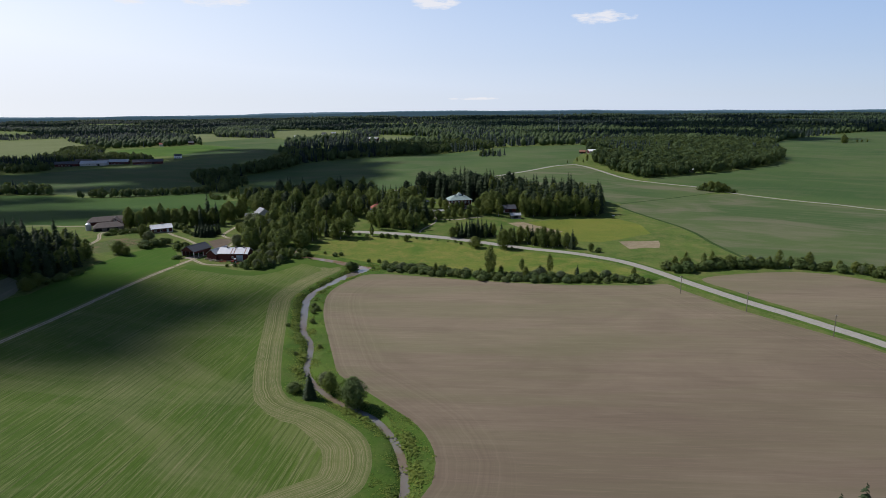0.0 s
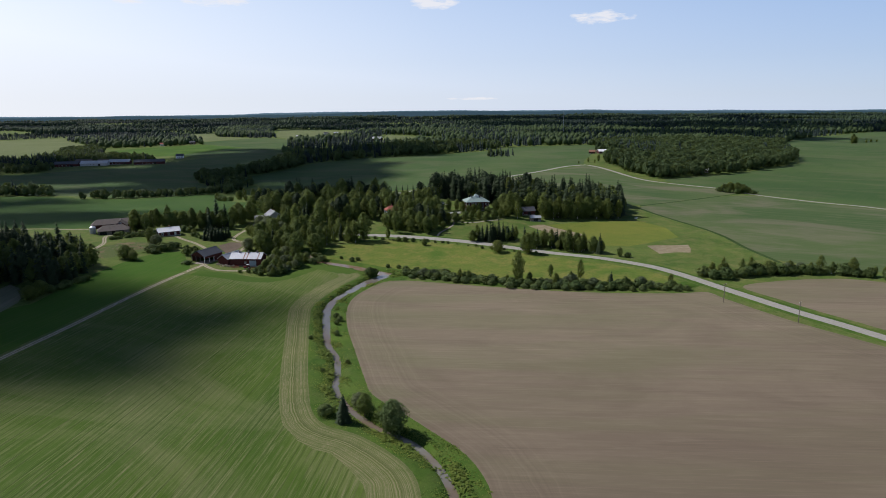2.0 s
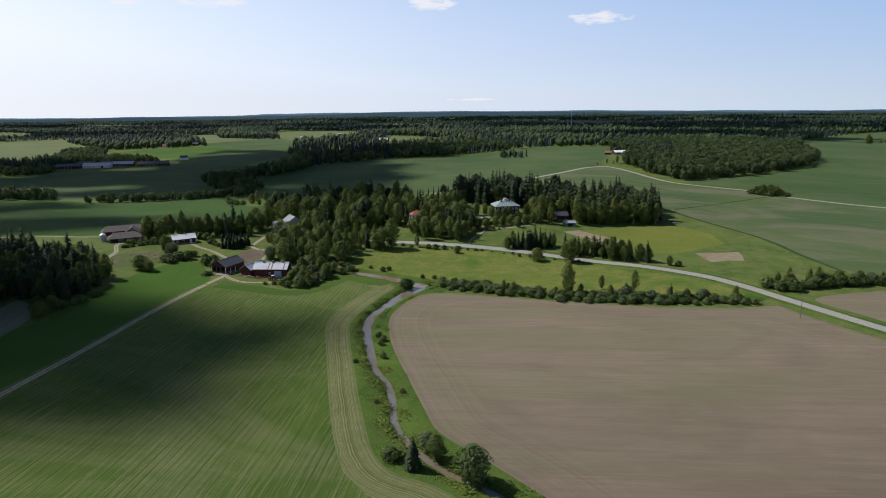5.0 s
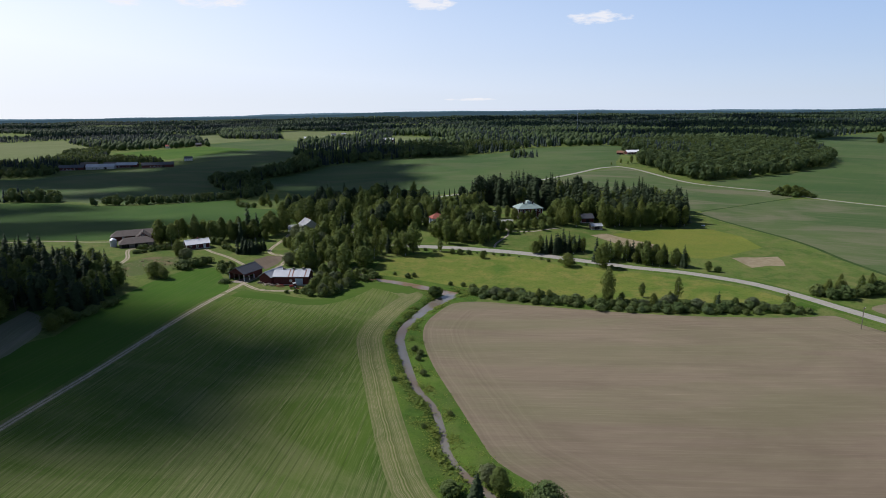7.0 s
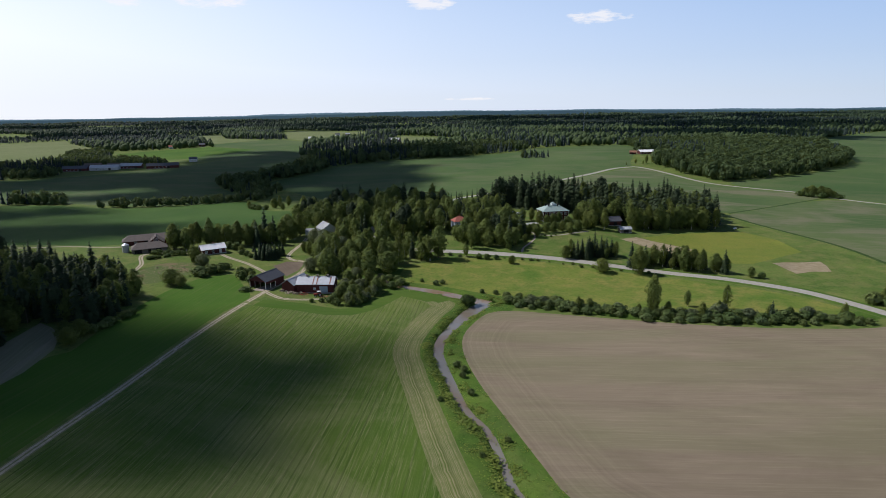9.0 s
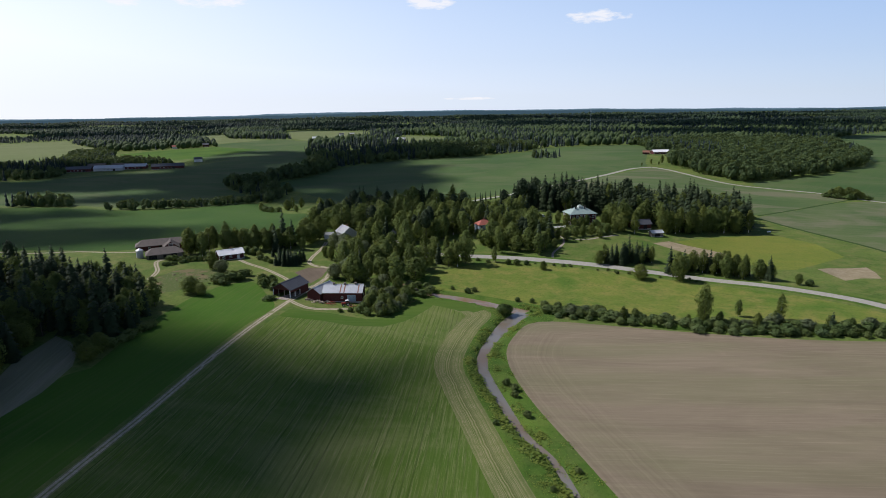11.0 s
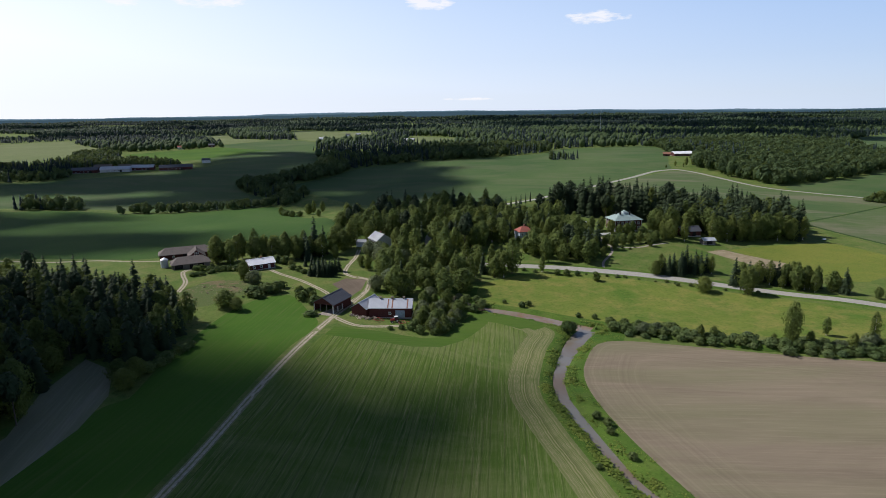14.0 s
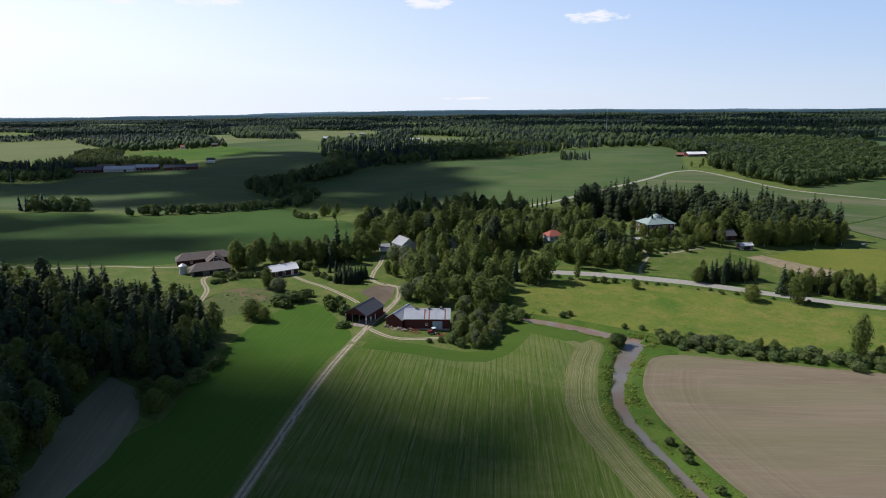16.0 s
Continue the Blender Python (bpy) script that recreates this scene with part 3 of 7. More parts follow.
# name, material, outline, label: later ones lie over earlier ones
REGIONS = [
    ("field", "wheat", [(-40, 592), (2, 629), (59, 694), (104, 743), (140, 783), (165, 795), (175, 830), (200, 900), (250, 1050), (267, 1190), (109, 1150), (63, 1077), (-61, 1012),
                        (-135, 1005), (-205, 935), (-235, 850), (-262, 780), (-215, 700), (-160, 620), (-110, 575)], "wide green cereal field rising to distant woods"),
    ("field", "thin", [(147, 502), (188, 528), (232, 558), (262, 582), (253, 604), (227, 626), (196, 660), (181, 733), (164, 778), (104, 727), (59, 678), (20, 633), (60, 560), (110, 530)],
     "green field on a low rise beside the road"),
    ("field", "thin", [(142, 491), (153, 446), (163, 415), (165, 364), (167, 334), (215, 304), (270, 272), (420, 200), (700, 100), (900, 300), (520, 344), (418, 424), (350, 478), (327, 505), (301, 528),
                       (269, 564), (232, 554), (188, 524), (147, 498)], "thin pale green crop with bare brown patches"),
    ("field", "wheat", [(257, 613), (276, 577), (309, 538), (358, 489), (424, 436), (524, 358), (900, 310), (1400, 500), (1700, 1000), (1400, 1800), (910, 1550), (658, 1232), (500, 900),
                        (446, 827), (356, 750), (266, 695), (222, 662), (231, 636)], "broad level green field by a wood"),
    ("field", "shadeoats", [(-200, 555), (-245, 636), (-330, 595), (-460, 622), (-700, 560), (-700, 420), (-322, 405), (-250, 402), (-238, 410), (-205, 424), (-165, 434), (-150, 480), (-180, 545)],
     "green field behind the old farm buildings, shade painted in"),
    ("field", "wheat", [(-250, 650), (-330, 612), (-460, 642), (-800, 650), (-900, 820), (-650, 860), (-606, 858), (-500, 955), (-455, 1000), (-420, 1100), (-330, 1250), (-300, 1120),
                        (-265, 960), (-290, 850), (-320, 800), (-310, 755)], "wide dark green field below a distant farm"),
    ("field", "oats", [(-634, 1160), (-699, 1283), (-657, 1337), (-558, 1419), (-430, 1300), (-420, 1130), (-505, 1140), (-566, 1130)], "sunlit green field behind the distant farm"),
    ("field", "wheat", [(-505, 1136), (-420, 1106), (-318, 1150), (-344, 1310), (-350, 1470), (-470, 1640), (-510, 1640), (-590, 1500), (-556, 1422), (-428, 1302)], "dark green field between woods"),
    ("rough_pasture", "grass", [(-759, 1324), (-835, 1525), (-851, 1683), (-751, 1660), (-637, 1403), (-659, 1341), (-701, 1286)], "rough brushy pasture on a rise"),
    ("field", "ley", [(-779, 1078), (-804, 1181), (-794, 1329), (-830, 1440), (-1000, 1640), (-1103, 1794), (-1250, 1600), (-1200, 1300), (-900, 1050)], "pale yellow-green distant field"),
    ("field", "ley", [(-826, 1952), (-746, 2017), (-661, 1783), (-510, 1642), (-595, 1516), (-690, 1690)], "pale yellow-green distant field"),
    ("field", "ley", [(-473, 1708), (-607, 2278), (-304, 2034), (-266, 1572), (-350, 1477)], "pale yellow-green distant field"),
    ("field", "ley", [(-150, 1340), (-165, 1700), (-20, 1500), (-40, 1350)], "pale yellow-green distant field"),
    ("field", "oats", [(-143.5, 320), (-150.7, 336), (-161.7, 354), (-171, 350), (-177, 340), (-181, 324), (-183, 306), (-183, 291), (-184, 275), (-183, 257), (-187, 252), (-190, 235),
                       (-192, 200), (-210, 100), (-232, -220), (-203, -220), (-179, 40), (-166, 150), (-160, 203), (-156.7, 231), (-153, 268), (-149, 297)], "dark green crop field beside the farm track"),
    ("field", "corner", [(-208, 281), (-196, 274), (-189, 258), (-187, 240), (-191, 200), (-205, 130), (-220, 130), (-207, 200), (-201, 235), (-207, 257)], "bare worked corner of a field under the wood"),
    ("field", "tilth", [(-36, -220), (-32, 0), (-30, 60), (-18, 98), (-4.2, 119), (-1.5, 128), (-1.7, 138), (-6.2, 150.6), (-14.8, 161.8), (-22.5, 171), (-33, 183), (-37, 195), (-42.8, 216),
                        (-49.2, 240), (-53, 263), (-52.5, 280), (-48, 294), (-41.5, 306), (-31.5, 309), (-12, 303.6), (10, 296), (46, 285), (72, 280.2), (93, 278.3), (107, 279), (110, 271),
                        (123, 244), (136, 224.5), (147.3, 208), (153, 196), (184, 128), (208, 60), (240, -220)], "bare brown harrowed field with thin green seedlings"),
    ("field", "tilth", [(126, 286), (146, 294.3), (175, 298), (195, 292), (215, 272), (250, 230), (262, 100), (224, 60), (199, 130), (167, 205), (158.5, 221), (150, 237), (141, 252), (133, 268)],
     "bare brown field across the road"),
    ("meadow", "meadow", [(-80, 354), (-63, 346.5), (-48, 338), (-38, 332), (-26, 325), (-9, 319), (11, 312), (52, 302), (84, 294), (101, 292), (97, 308), (89, 319), (78, 330), (65, 339), (48, 349),
                          (23, 364), (2, 376), (-18, 385), (-38, 391), (-55, 391), (-68, 385), (-79, 374)], "yellow-green hay meadow between the river and the road"),
    ("field", "lawn", [(72, 392), (60, 424), (82, 434), (110, 440), (127, 441), (138, 420), (136, 391), (98, 369), (84, 372)], "mown yellow-green ley beside the spruce wood"),
    ("paddock", "sand", [(45, 419), (56, 424), (80, 399), (67, 387), (58, 400)], "worn sandy paddock"),
    ("sand_patch", "sand", [(109, 370), (116, 371), (122, 370), (134, 371), (132, 362), (128, 352), (119, 353), (110, 350)], "dug patch of bare pale sandy soil"),
    ("garden_plot", "garden", [(-147, 372), (-142, 381), (-132, 380), (-132.5, 366), (-136, 354.5), (-142, 364)], "dug brown garden plot in the farmyard"),
    ("dry_knoll", "knoll", [(-206, 338), (-207, 352), (-203, 368), (-193, 373), (-180, 371), (-172, 362), (-176, 355), (-186, 349), (-190, 336), (-198, 330)], "rocky knoll of dry soil and stones"),
    ("farmyard", "track", [(-146, 331), (-138, 329), (-133, 345), (-130, 362), (-134, 353), (-137, 346)], "gravel farmyard beside the barns"),
]
LINES = [("field_margin", "ditchgrass", ribbon(spline([(140, 497), (146, 470), (153, 446), (162, 415), (165, 390), (164, 364), (166, 328)], 5), 2.6), "dark grassy ditch between fields"),
         ("field_margin", "ditchgrass", ribbon(spline([(146, 500), (188, 526), (232, 556), (262, 576)], 5), 2.4), "dark grassy ditch between fields")]
LINES += [("garden_path", "track", ribbon(spline(p, 2), 1.3), "pale gravel path in the manor garden") for p in ([(29, 432), (22.4, 429), (17.1, 426.9), (10.1, 423.5), (0, 424), (-4.1, 425.9), (-5.5, 418.7), (-9.8, 410.7), (-14, 404), (-16, 396)], [(-4, 426), (-7, 434), (-5.5, 441)])]
LINES += [("road_verge", "verge", ribbon(ROAD, 10.5), "rough green verge of the road"), ("ditch_bank", "verge", ribbon(DITCH + np.array([1.6, 4.2]), 9.0), "lush green bank of the ditch")]
LINES += [("road", "road", ribbon(ROAD, 5.6 - 1.6 * (np.abs(ROAD[:, 0] + 85) < 30) * (ROAD[:, 1] > 404)), "pale gravel country road"), ("road", "road", ribbon(FAR_ROAD, 4.6), "pale gravel road over the fields"), ("farm_track", "ruts", ribbon(TRACK, 2.9), "narrow gravel farm track")]
LINES += [("farm_track", "ruts", ribbon(s, 2.4), "narrow gravel farm track") for s in SIDE_TRACKS]
LINES += [("river", mat, ribbon(s, w), label) for mat, (s, w), label in zip(("muddy", "water"), WATER_LINES[1::-1], ("brown muddy brook between grassy banks", "narrow grey-brown river between grassy banks"))] + [("ditch", "water", ribbon(DITCH, 1.3), "narrow ditch with bushes along it")]


def headland_width(y):
    """How wide the striped turning strip along the river is."""
    return 8.6 + 3.4 * np.clip((172.0 - y) / 22.0, 0, 1) + 1.2 * np.clip((y - 240.0) / 40.0, 0, 1)


def build_land():
    outlines = []
    for name, mat, poly, label in REGIONS:
        far = max(abs(p[0]) + abs(p[1]) for p in poly) > 1100
        poly = np.array(poly, float)
        outlines.append((name, mat, spline(poly, 10 if far else 4, True) if len(poly) > 10 else poly, label))
    outlines.insert(0, ("field", "barley", GREEN, "striped green spring barley field with drill rows"))
    green = len(outlines) - 1
    outlines += LINES
    # points of the sheet: fine near the farm, coarse far off
    pts = []
    for x0, x1, y0, y1, step, hole in ((-340, 340, 90, 470, 9, None), (-1000, 1000, -260, 1750, 30, (-340, 340, 90, 470)), (-5400, 5400, -5400, 5400, 150, (-1000, 1000, -260, 1750))):
        gx, gy = np.meshgrid(np.arange(x0, x1 + 1, step), np.arange(y0, y1 + 1, step))
        g = np.stack([gx.ravel(), gy.ravel()], 1)
        if hole:
            g = g[~((g[:, 0] > hole[0] - step / 2) & (g[:, 0] < hole[1] + step / 2) & (g[:, 1] > hole[2] - step / 2) & (g[:, 1] < hole[3] + step / 2))]
        pts += list(g + np.random.uniform(-0.12, 0.12, g.shape) * step)
    # rows that follow the edge of the barley, and the banks of the water
    t = np.gradient(GREEN_EAST, axis=0)
    t /= np.linalg.norm(t, axis=1, keepdims=True)
    for d in (3.0, 6.0):
        pts += list(GREEN_EAST + d * np.stack([-t[:, 1], t[:, 0]], 1))
    for s in [TRACK] + SIDE_TRACKS:
        pts += list(s)
    brown = [o for o in outlines if o[1] == "tilth"][0][2]
    t = np.roll(brown, -1, 0) - np.roll(brown, 1, 0)
    t /= np.linalg.norm(t, axis=1, keepdims=True) + 1e-9
    for d in (6.0, 12.0, 18.0, 24.0):
        for side in (-1, 1):
            q = (brown + side * d * np.stack([-t[:, 1], t[:, 0]], 1))[::2]
            q = q[inside(brown, q[:, 0], q[:, 1])]
            pts += list(q[off_line(brown, q[:, 0], q[:, 1]) > d - 0.5])
    insets = []
    for line, d in ((GREEN_EAST, headland_width(GREEN_EAST[:, 1])), (GREEN_NORTH, np.full(len(GREEN_NORTH), 9.0))):
        n = np.gradient(line, axis=0)
        n /= np.linalg.norm(n, axis=1, keepdims=True)
        q = line + d[:, None] * np.stack([-n[:, 1], n[:, 0]], 1)
        q = q[(off_line(line, q[:, 0], q[:, 1]) > d - 0.25) & inside(GREEN, q[:, 0], q[:, 1])]
        insets.append(q[::2])
    banks = [ribbon(s, np.asarray(w) + (3.4 if k < 2 else 1.6)) for k, (s, w) in enumerate(WATER_LINES)]
    edges = []
    for poly in [o[2] for o in outlines] + banks:
        k = len(pts)
        pts += list(poly)
        edges += [(k + i, k + (i + 1) % len(poly)) for i in range(len(poly))]
    for line in insets:
        k = len(pts)
        pts += list(line)
        edges += [(k + i, k + i + 1) for i in range(len(line) - 1)]
    from mathutils.geometry import delaunay_2d_cdt
    v, _, f, _, _, _ = delaunay_2d_cdt([Vector((float(p[0]), float(p[1]))) for p in pts], edges, [], 0, 1e-3, False)
    v, f = np.array([tuple(p) for p in v]), np.array([tuple(p) for p in f if len(p) == 3])
    mid = v[f].mean(1)
    pick = np.full(len(f), -1)
    for k, (name, mat, poly, label) in enumerate(outlines):
        lo, hi = poly.min(0), poly.max(0)
        near = np.where((mid[:, 0] > lo[0]) & (mid[:, 0] < hi[0]) & (mid[:, 1] > lo[1]) & (mid[:, 1] < hi[1]))[0]
        pick[near[inside(poly, mid[near, 0], mid[near, 1])]] = k
    z = ground_z(v[:, 0], v[:, 1])
    wet, dry = np.zeros(len(v), bool), np.zeros(len(v), bool)
    for k, (name, mat, poly, label) in enumerate(outlines):
        used = np.unique(f[pick == k])
        if mat in ("water", "muddy"):
            wet[used] = True
        elif mat in ("road", "track", "ruts"):
            dry[used] = True
    z = z + np.where(wet, -0.95, np.where(dry, 0.12, 0.0))
    across = off_line(GREEN_EAST, v[:, 0], v[:, 1])
    rim = np.clip(25.0 - off_line(np.vstack([brown, brown[:1]]), v[:, 0], v[:, 1]), 0, 25)
    middle = np.min([off_line(s, v[:, 0], v[:, 1]) for s in [TRACK] + SIDE_TRACKS], axis=0)
    # the barley splits into the field, the striped headland by the river and the smooth one below the farm
    g = pick == 0
    east, north = off_line(GREEN_EAST, mid[:, 0], mid[:, 1]), off_line(GREEN_NORTH, mid[:, 0], mid[:, 1])
    pick[g & (north < 9.0)] = 1001
    pick[g & (east < headland_width(mid[:, 1])) & (mid[:, 1] > 100) & (mid[:, 1] < 322)] = 1000
    wet_side = np.minimum(off_line(RIVER, mid[:, 0], mid[:, 1]), off_line(BRANCH, mid[:, 0], mid[:, 1]))
    pick[(pick == -1) & (wet_side < 13.0) & (mid[:, 1] > 60)] = 1002
    outlines = dict(enumerate(outlines))
    outlines[1000] = ("headland", "headland", None, "curved drill rows along the field edge")
    outlines[1001] = ("headland", "turning", None, "smooth dark green turning strip of the field")
    outlines[1002] = ("river_bank", "verge", None, "lush green grassy river bank")
    outlines[-1] = ("ground", "grass", None, "rolling grassland with field margins and banks")
    for k, (name, mat, poly, label) in outlines.items():
        some = f[pick == k]
        if not len(some):
            continue
        used, idx = np.unique(some, return_inverse=True)
        me = bpy.data.meshes.new(name)
        me.from_pydata(np.column_stack([v[used], z[used]]).tolist(), [], idx.reshape(-1, 3).tolist())
        me.materials.append(M[mat])
        if k == 1000:
            me.attributes.new("across", "FLOAT", "POINT").data.foreach_set("value", across[used].astype(np.float32))
        if poly is brown:
            me.attributes.new("rim", "FLOAT", "POINT").data.foreach_set("value", rim[used].astype(np.float32))
        if mat == "ruts":
            me.attributes.new("across", "FLOAT", "POINT").data.foreach_set("value", middle[used].astype(np.float32))
        me.shade_smooth()
        tagged(new(name, me), label, name.replace("_", " "), kind="structure")


build_land()

# ---- trees ----


def mesh_of(name, verts, faces, material, smooth=False):
    me = bpy.data.meshes.new(name)
    me.from_pydata(np.asarray(verts).tolist(), [], [list(q) for q in faces])
    me.materials.append(material)
    if smooth:
        me.shade_smooth()
    return me


def quads(centres, normals, sizes, rng, stretch=1.0):
    """Leaf sprays: one small kinked quad each, facing roughly along its normal."""
    n = normals / (np.linalg.norm(normals, axis=1, keepdims=True) + 1e-9)
    a = np.cross(n, rng.normal(size=n.shape))
    a /= np.linalg.norm(a, axis=1, keepdims=True) + 1e-9
    b = np.cross(n, a)
    s = sizes[:, None]
    c = [centres + s * (a * stretch), centres + s * (0.55 * b + 0.22 * n), centres - s * (a * stretch), centres - s * (0.6 * b - 0.1 * n)]
    v = np.stack(c, 1).reshape(-1, 3)
    return v, np.arange(len(v)).reshape(-1, 4)



def sprigs(centres, normals, sizes, rng):
    """Leaf sprays: one small triangle each, facing roughly along its normal."""
    n = normals / (np.linalg.norm(normals, axis=1, keepdims=True) + 1e-9)
    a = np.cross(n, rng.normal(size=n.shape))
    a /= np.linalg.norm(a, axis=1, keepdims=True) + 1e-9
    b = np.cross(n, a)
    s = sizes[:, None]
    v = np.stack([centres + s * (a + 0.15 * n), centres + s * (0.87 * b - 0.5 * a), centres - s * (0.87 * b + 0.5 * a - 0.25 * n)], 1).reshape(-1, 3)
    return v, np.arange(len(v)).reshape(-1, 3)


def crown_round(seed, h, r, low, lumps=16, leaves=1400, size=0.42, ovate=1.0):
    """A broadleaf crown: leafy clumps at the ends of its branches, with gaps between them and a thin dark heart. h is its top, low its foot; ovate below 1 widens it towards the foot."""
    rng = np.random.default_rng(seed)
    leaves, size = int(leaves * 1.4), size * 0.87
    ovate = ovate + (0.12, -0.12, 0.0, 0.2)[seed % 4]
    n = int(lumps * 1.9) + 12
    u = np.sort(rng.uniform(0.05, 1.0, n) ** 0.85)
    turn = np.arange(n) * 2.4 + rng.uniform(-0.7, 0.7, n)
    lean = 1 + 0.22 * np.cos(turn - rng.uniform(0, 6.28)) + 0.13 * np.cos(2 * turn - rng.uniform(0, 6.28))
    wide = np.maximum(np.sin(math.pi * np.clip(u, 0.02, 0.97) ** ovate) ** 0.62, 0.68 * (u < 0.4))
    ball = r * rng.uniform(0.19, 0.34, n) * (0.62 + 0.38 * wide)
    out = np.maximum(r * wide * lean * rng.uniform(0.55, 1.0, n) - 0.55 * ball, 0.0)
    at = np.stack([out * np.cos(turn), out * np.sin(turn), low + ball * 0.7 + (h - low - 1.6 * ball) * u], 1)
    which = rng.choice(n, leaves, p=ball ** 2 / (ball ** 2).sum())
    d = rng.normal(size=(leaves, 3)) + np.array([0, 0, 0.35]) + 0.5 * np.stack([np.cos(turn), np.sin(turn), 0 * turn], 1)[which]
    d /= np.linalg.norm(d, axis=1, keepdims=True)
    p = at[which] + d * (ball[which] * rng.uniform(0.5, 1.18, leaves))[:, None] * np.array([1.0, 1.0, 1.05])
    # an even cover of leaves fills most of the gaps
    k = int(leaves * 0.45)
    v, a = rng.uniform(0.03, 0.99, k), rng.uniform(0, 2 * math.pi, k)
    q = r * np.maximum(np.sin(math.pi * np.clip(v, 0.02, 0.985) ** ovate) ** 0.62, 0.66 * (v < 0.4)) * (1 + 0.16 * np.cos(a - turn[0]) + 0.12 * np.sin(3 * a + 5 * v) + 0.08 * np.sin(7 * a - 9 * v)) * rng.uniform(0.6, 0.95, k)
    p[:k] = np.stack([q * np.cos(a), q * np.sin(a), low + (h - low) * v * 0.98], 1)
    round_out = np.stack([p[:, 0] / r, p[:, 1] / r, (p[:, 2] - low) / (h - low) * 2 - 0.85], 1)
    nrm = 1.0 * round_out + 0.38 * d + 0.22 * rng.normal(size=d.shape)
    big = size * rng.uniform(0.65, 1.35, leaves)
    # the heart: a few large sprays round the trunk
    k = leaves // 9
    v = rng.uniform(0.05, 0.92, k)
    a, q = rng.uniform(0, 6.28, k), rng.uniform(0.1, 0.6, k) * r * np.sin(math.pi * v ** ovate) ** 0.6
    p = np.concatenate([p, np.stack([q * np.cos(a), q * np.sin(a), low + (h - low) * v * 0.95], 1)])
    nrm = np.concatenate([nrm, rng.normal(size=(k, 3))])
    return sprigs(p, nrm, np.concatenate([big, 1.9 * size * rng.uniform(0.7, 1.3, k)]), rng)


def crown_spruce(seed, h, r, low=0.6, tiers=28, arms=10):
    """A spruce: tiers of drooping branches that shorten to a spire."""
    rng = np.random.default_rng(seed)
    v, f = [], []
    for k in range(tiers):
        u = (k + rng.uniform(-0.2, 0.2)) / tiers
        z = low + (h - low) * u
        reach = r * (1 - u) ** 0.62 * rng.uniform(0.82, 1.1) + 0.12
        for j in range(max(4, int(arms * (1 - 0.5 * u)))):
            a = 2 * math.pi * j / arms + k * 1.7 + rng.uniform(-0.3, 0.3)
            w = reach * rng.uniform(0.24, 0.42)
            l = reach * rng.uniform(0.75, 1.12)
            ca, sa = math.cos(a), math.sin(a)
            drop = l * rng.uniform(0.25, 0.5)
            b = len(v)
            v += [(0, 0, z + 0.3), (ca * l * 0.55 - sa * w, sa * l * 0.55 + ca * w, z - drop * 0.55), (ca * l, sa * l, z - drop), (ca * l * 0.55 + sa * w, sa * l * 0.55 - ca * w, z - drop * 0.5)]
            f.append((b, b + 1, b + 2, b + 3))
    b = len(v)
    v += [(0.12, 0, h - 0.8), (-0.06, 0.1, h - 0.8), (-0.06, -0.1, h - 0.8), (0, 0, h + 0.1)]
    f += [(b, b + 1, b + 3), (b + 1, b + 2, b + 3), (b + 2, b, b + 3)]
    return np.array(v), f


def trunk_mesh(name, h, r, material, limbs=0, seed=0, spread=1.0):
    """A tapered, slightly bent trunk with some rising limbs."""
    rng = np.random.default_rng(seed)
    v, f = [], []

    def tube(path, radii, sides=6):
        base = len(v)
        for p, q in zip(path, radii):
            for k in range(sides):
                a = 2 * math.pi * k / sides
                v.append((p[0] + q * math.cos(a), p[1] + q * math.sin(a), p[2]))
        for i in range(len(path) - 1):
            for k in range(sides):
                a, b = base + i * sides + k, base + i * sides + (k + 1) % sides
                f.append((a, b, b + sides, a + sides))

    bend = rng.uniform(-0.25, 0.25, 2)
    tube([(0, 0, -0.5), (0, 0, 0.3), (bend[0], bend[1], h * 0.5), (bend[0] * 0.5, bend[1], h)], [r * 1.5, r, r * 0.7, r * 0.15])
    for k in range(limbs):
        a, z = k * 2.4 + rng.uniform(-0.4, 0.4), h * rng.uniform(0.3, 0.65)
        l = spread * rng.uniform(0.5, 0.8)
        tube([(bend[0], bend[1], z), (l * 0.5 * math.cos(a), l * 0.5 * math.sin(a), z + l * 0.45), (l * math.cos(a), l * math.sin(a), z + l * 0.8)], [r * 0.4, r * 0.25, r * 0.08], 4)
    return mesh_of(name, v, f, material, True)


def part(name, mesh, parent, label=""):
    """One mesh object under a thing or under a part."""
    ob = new(name, mesh)
    ob.parent = parent
    if label:
        ob["label"] = label
    return ob


KINDS = {}


def add_kind(key, name, label, category, trunk, crown, group, coarse=None):
    KINDS[key] = dict(coarse=coarse or crown, name=name, label=label, category=category, trunk=trunk, crown=crown, group=group, made=None)


def leafy(key, name, label, category, seed, h, r, low, mat, bark, lumps, leaves, size, group):
    v, f = crown_round(seed, h, r, low, lumps, leaves, size)
    lv, lf = crown_round(seed, h, r, low, lumps, int(leaves * 0.42), size * 1.45)
    add_kind(key, name, label, category, trunk_mesh("trunk", h * 0.8, max(0.06, h * 0.016), M[bark], 5, seed, r), mesh_of("crown", v, f, M[mat]), group, mesh_of("crown", lv, lf, M[mat]))


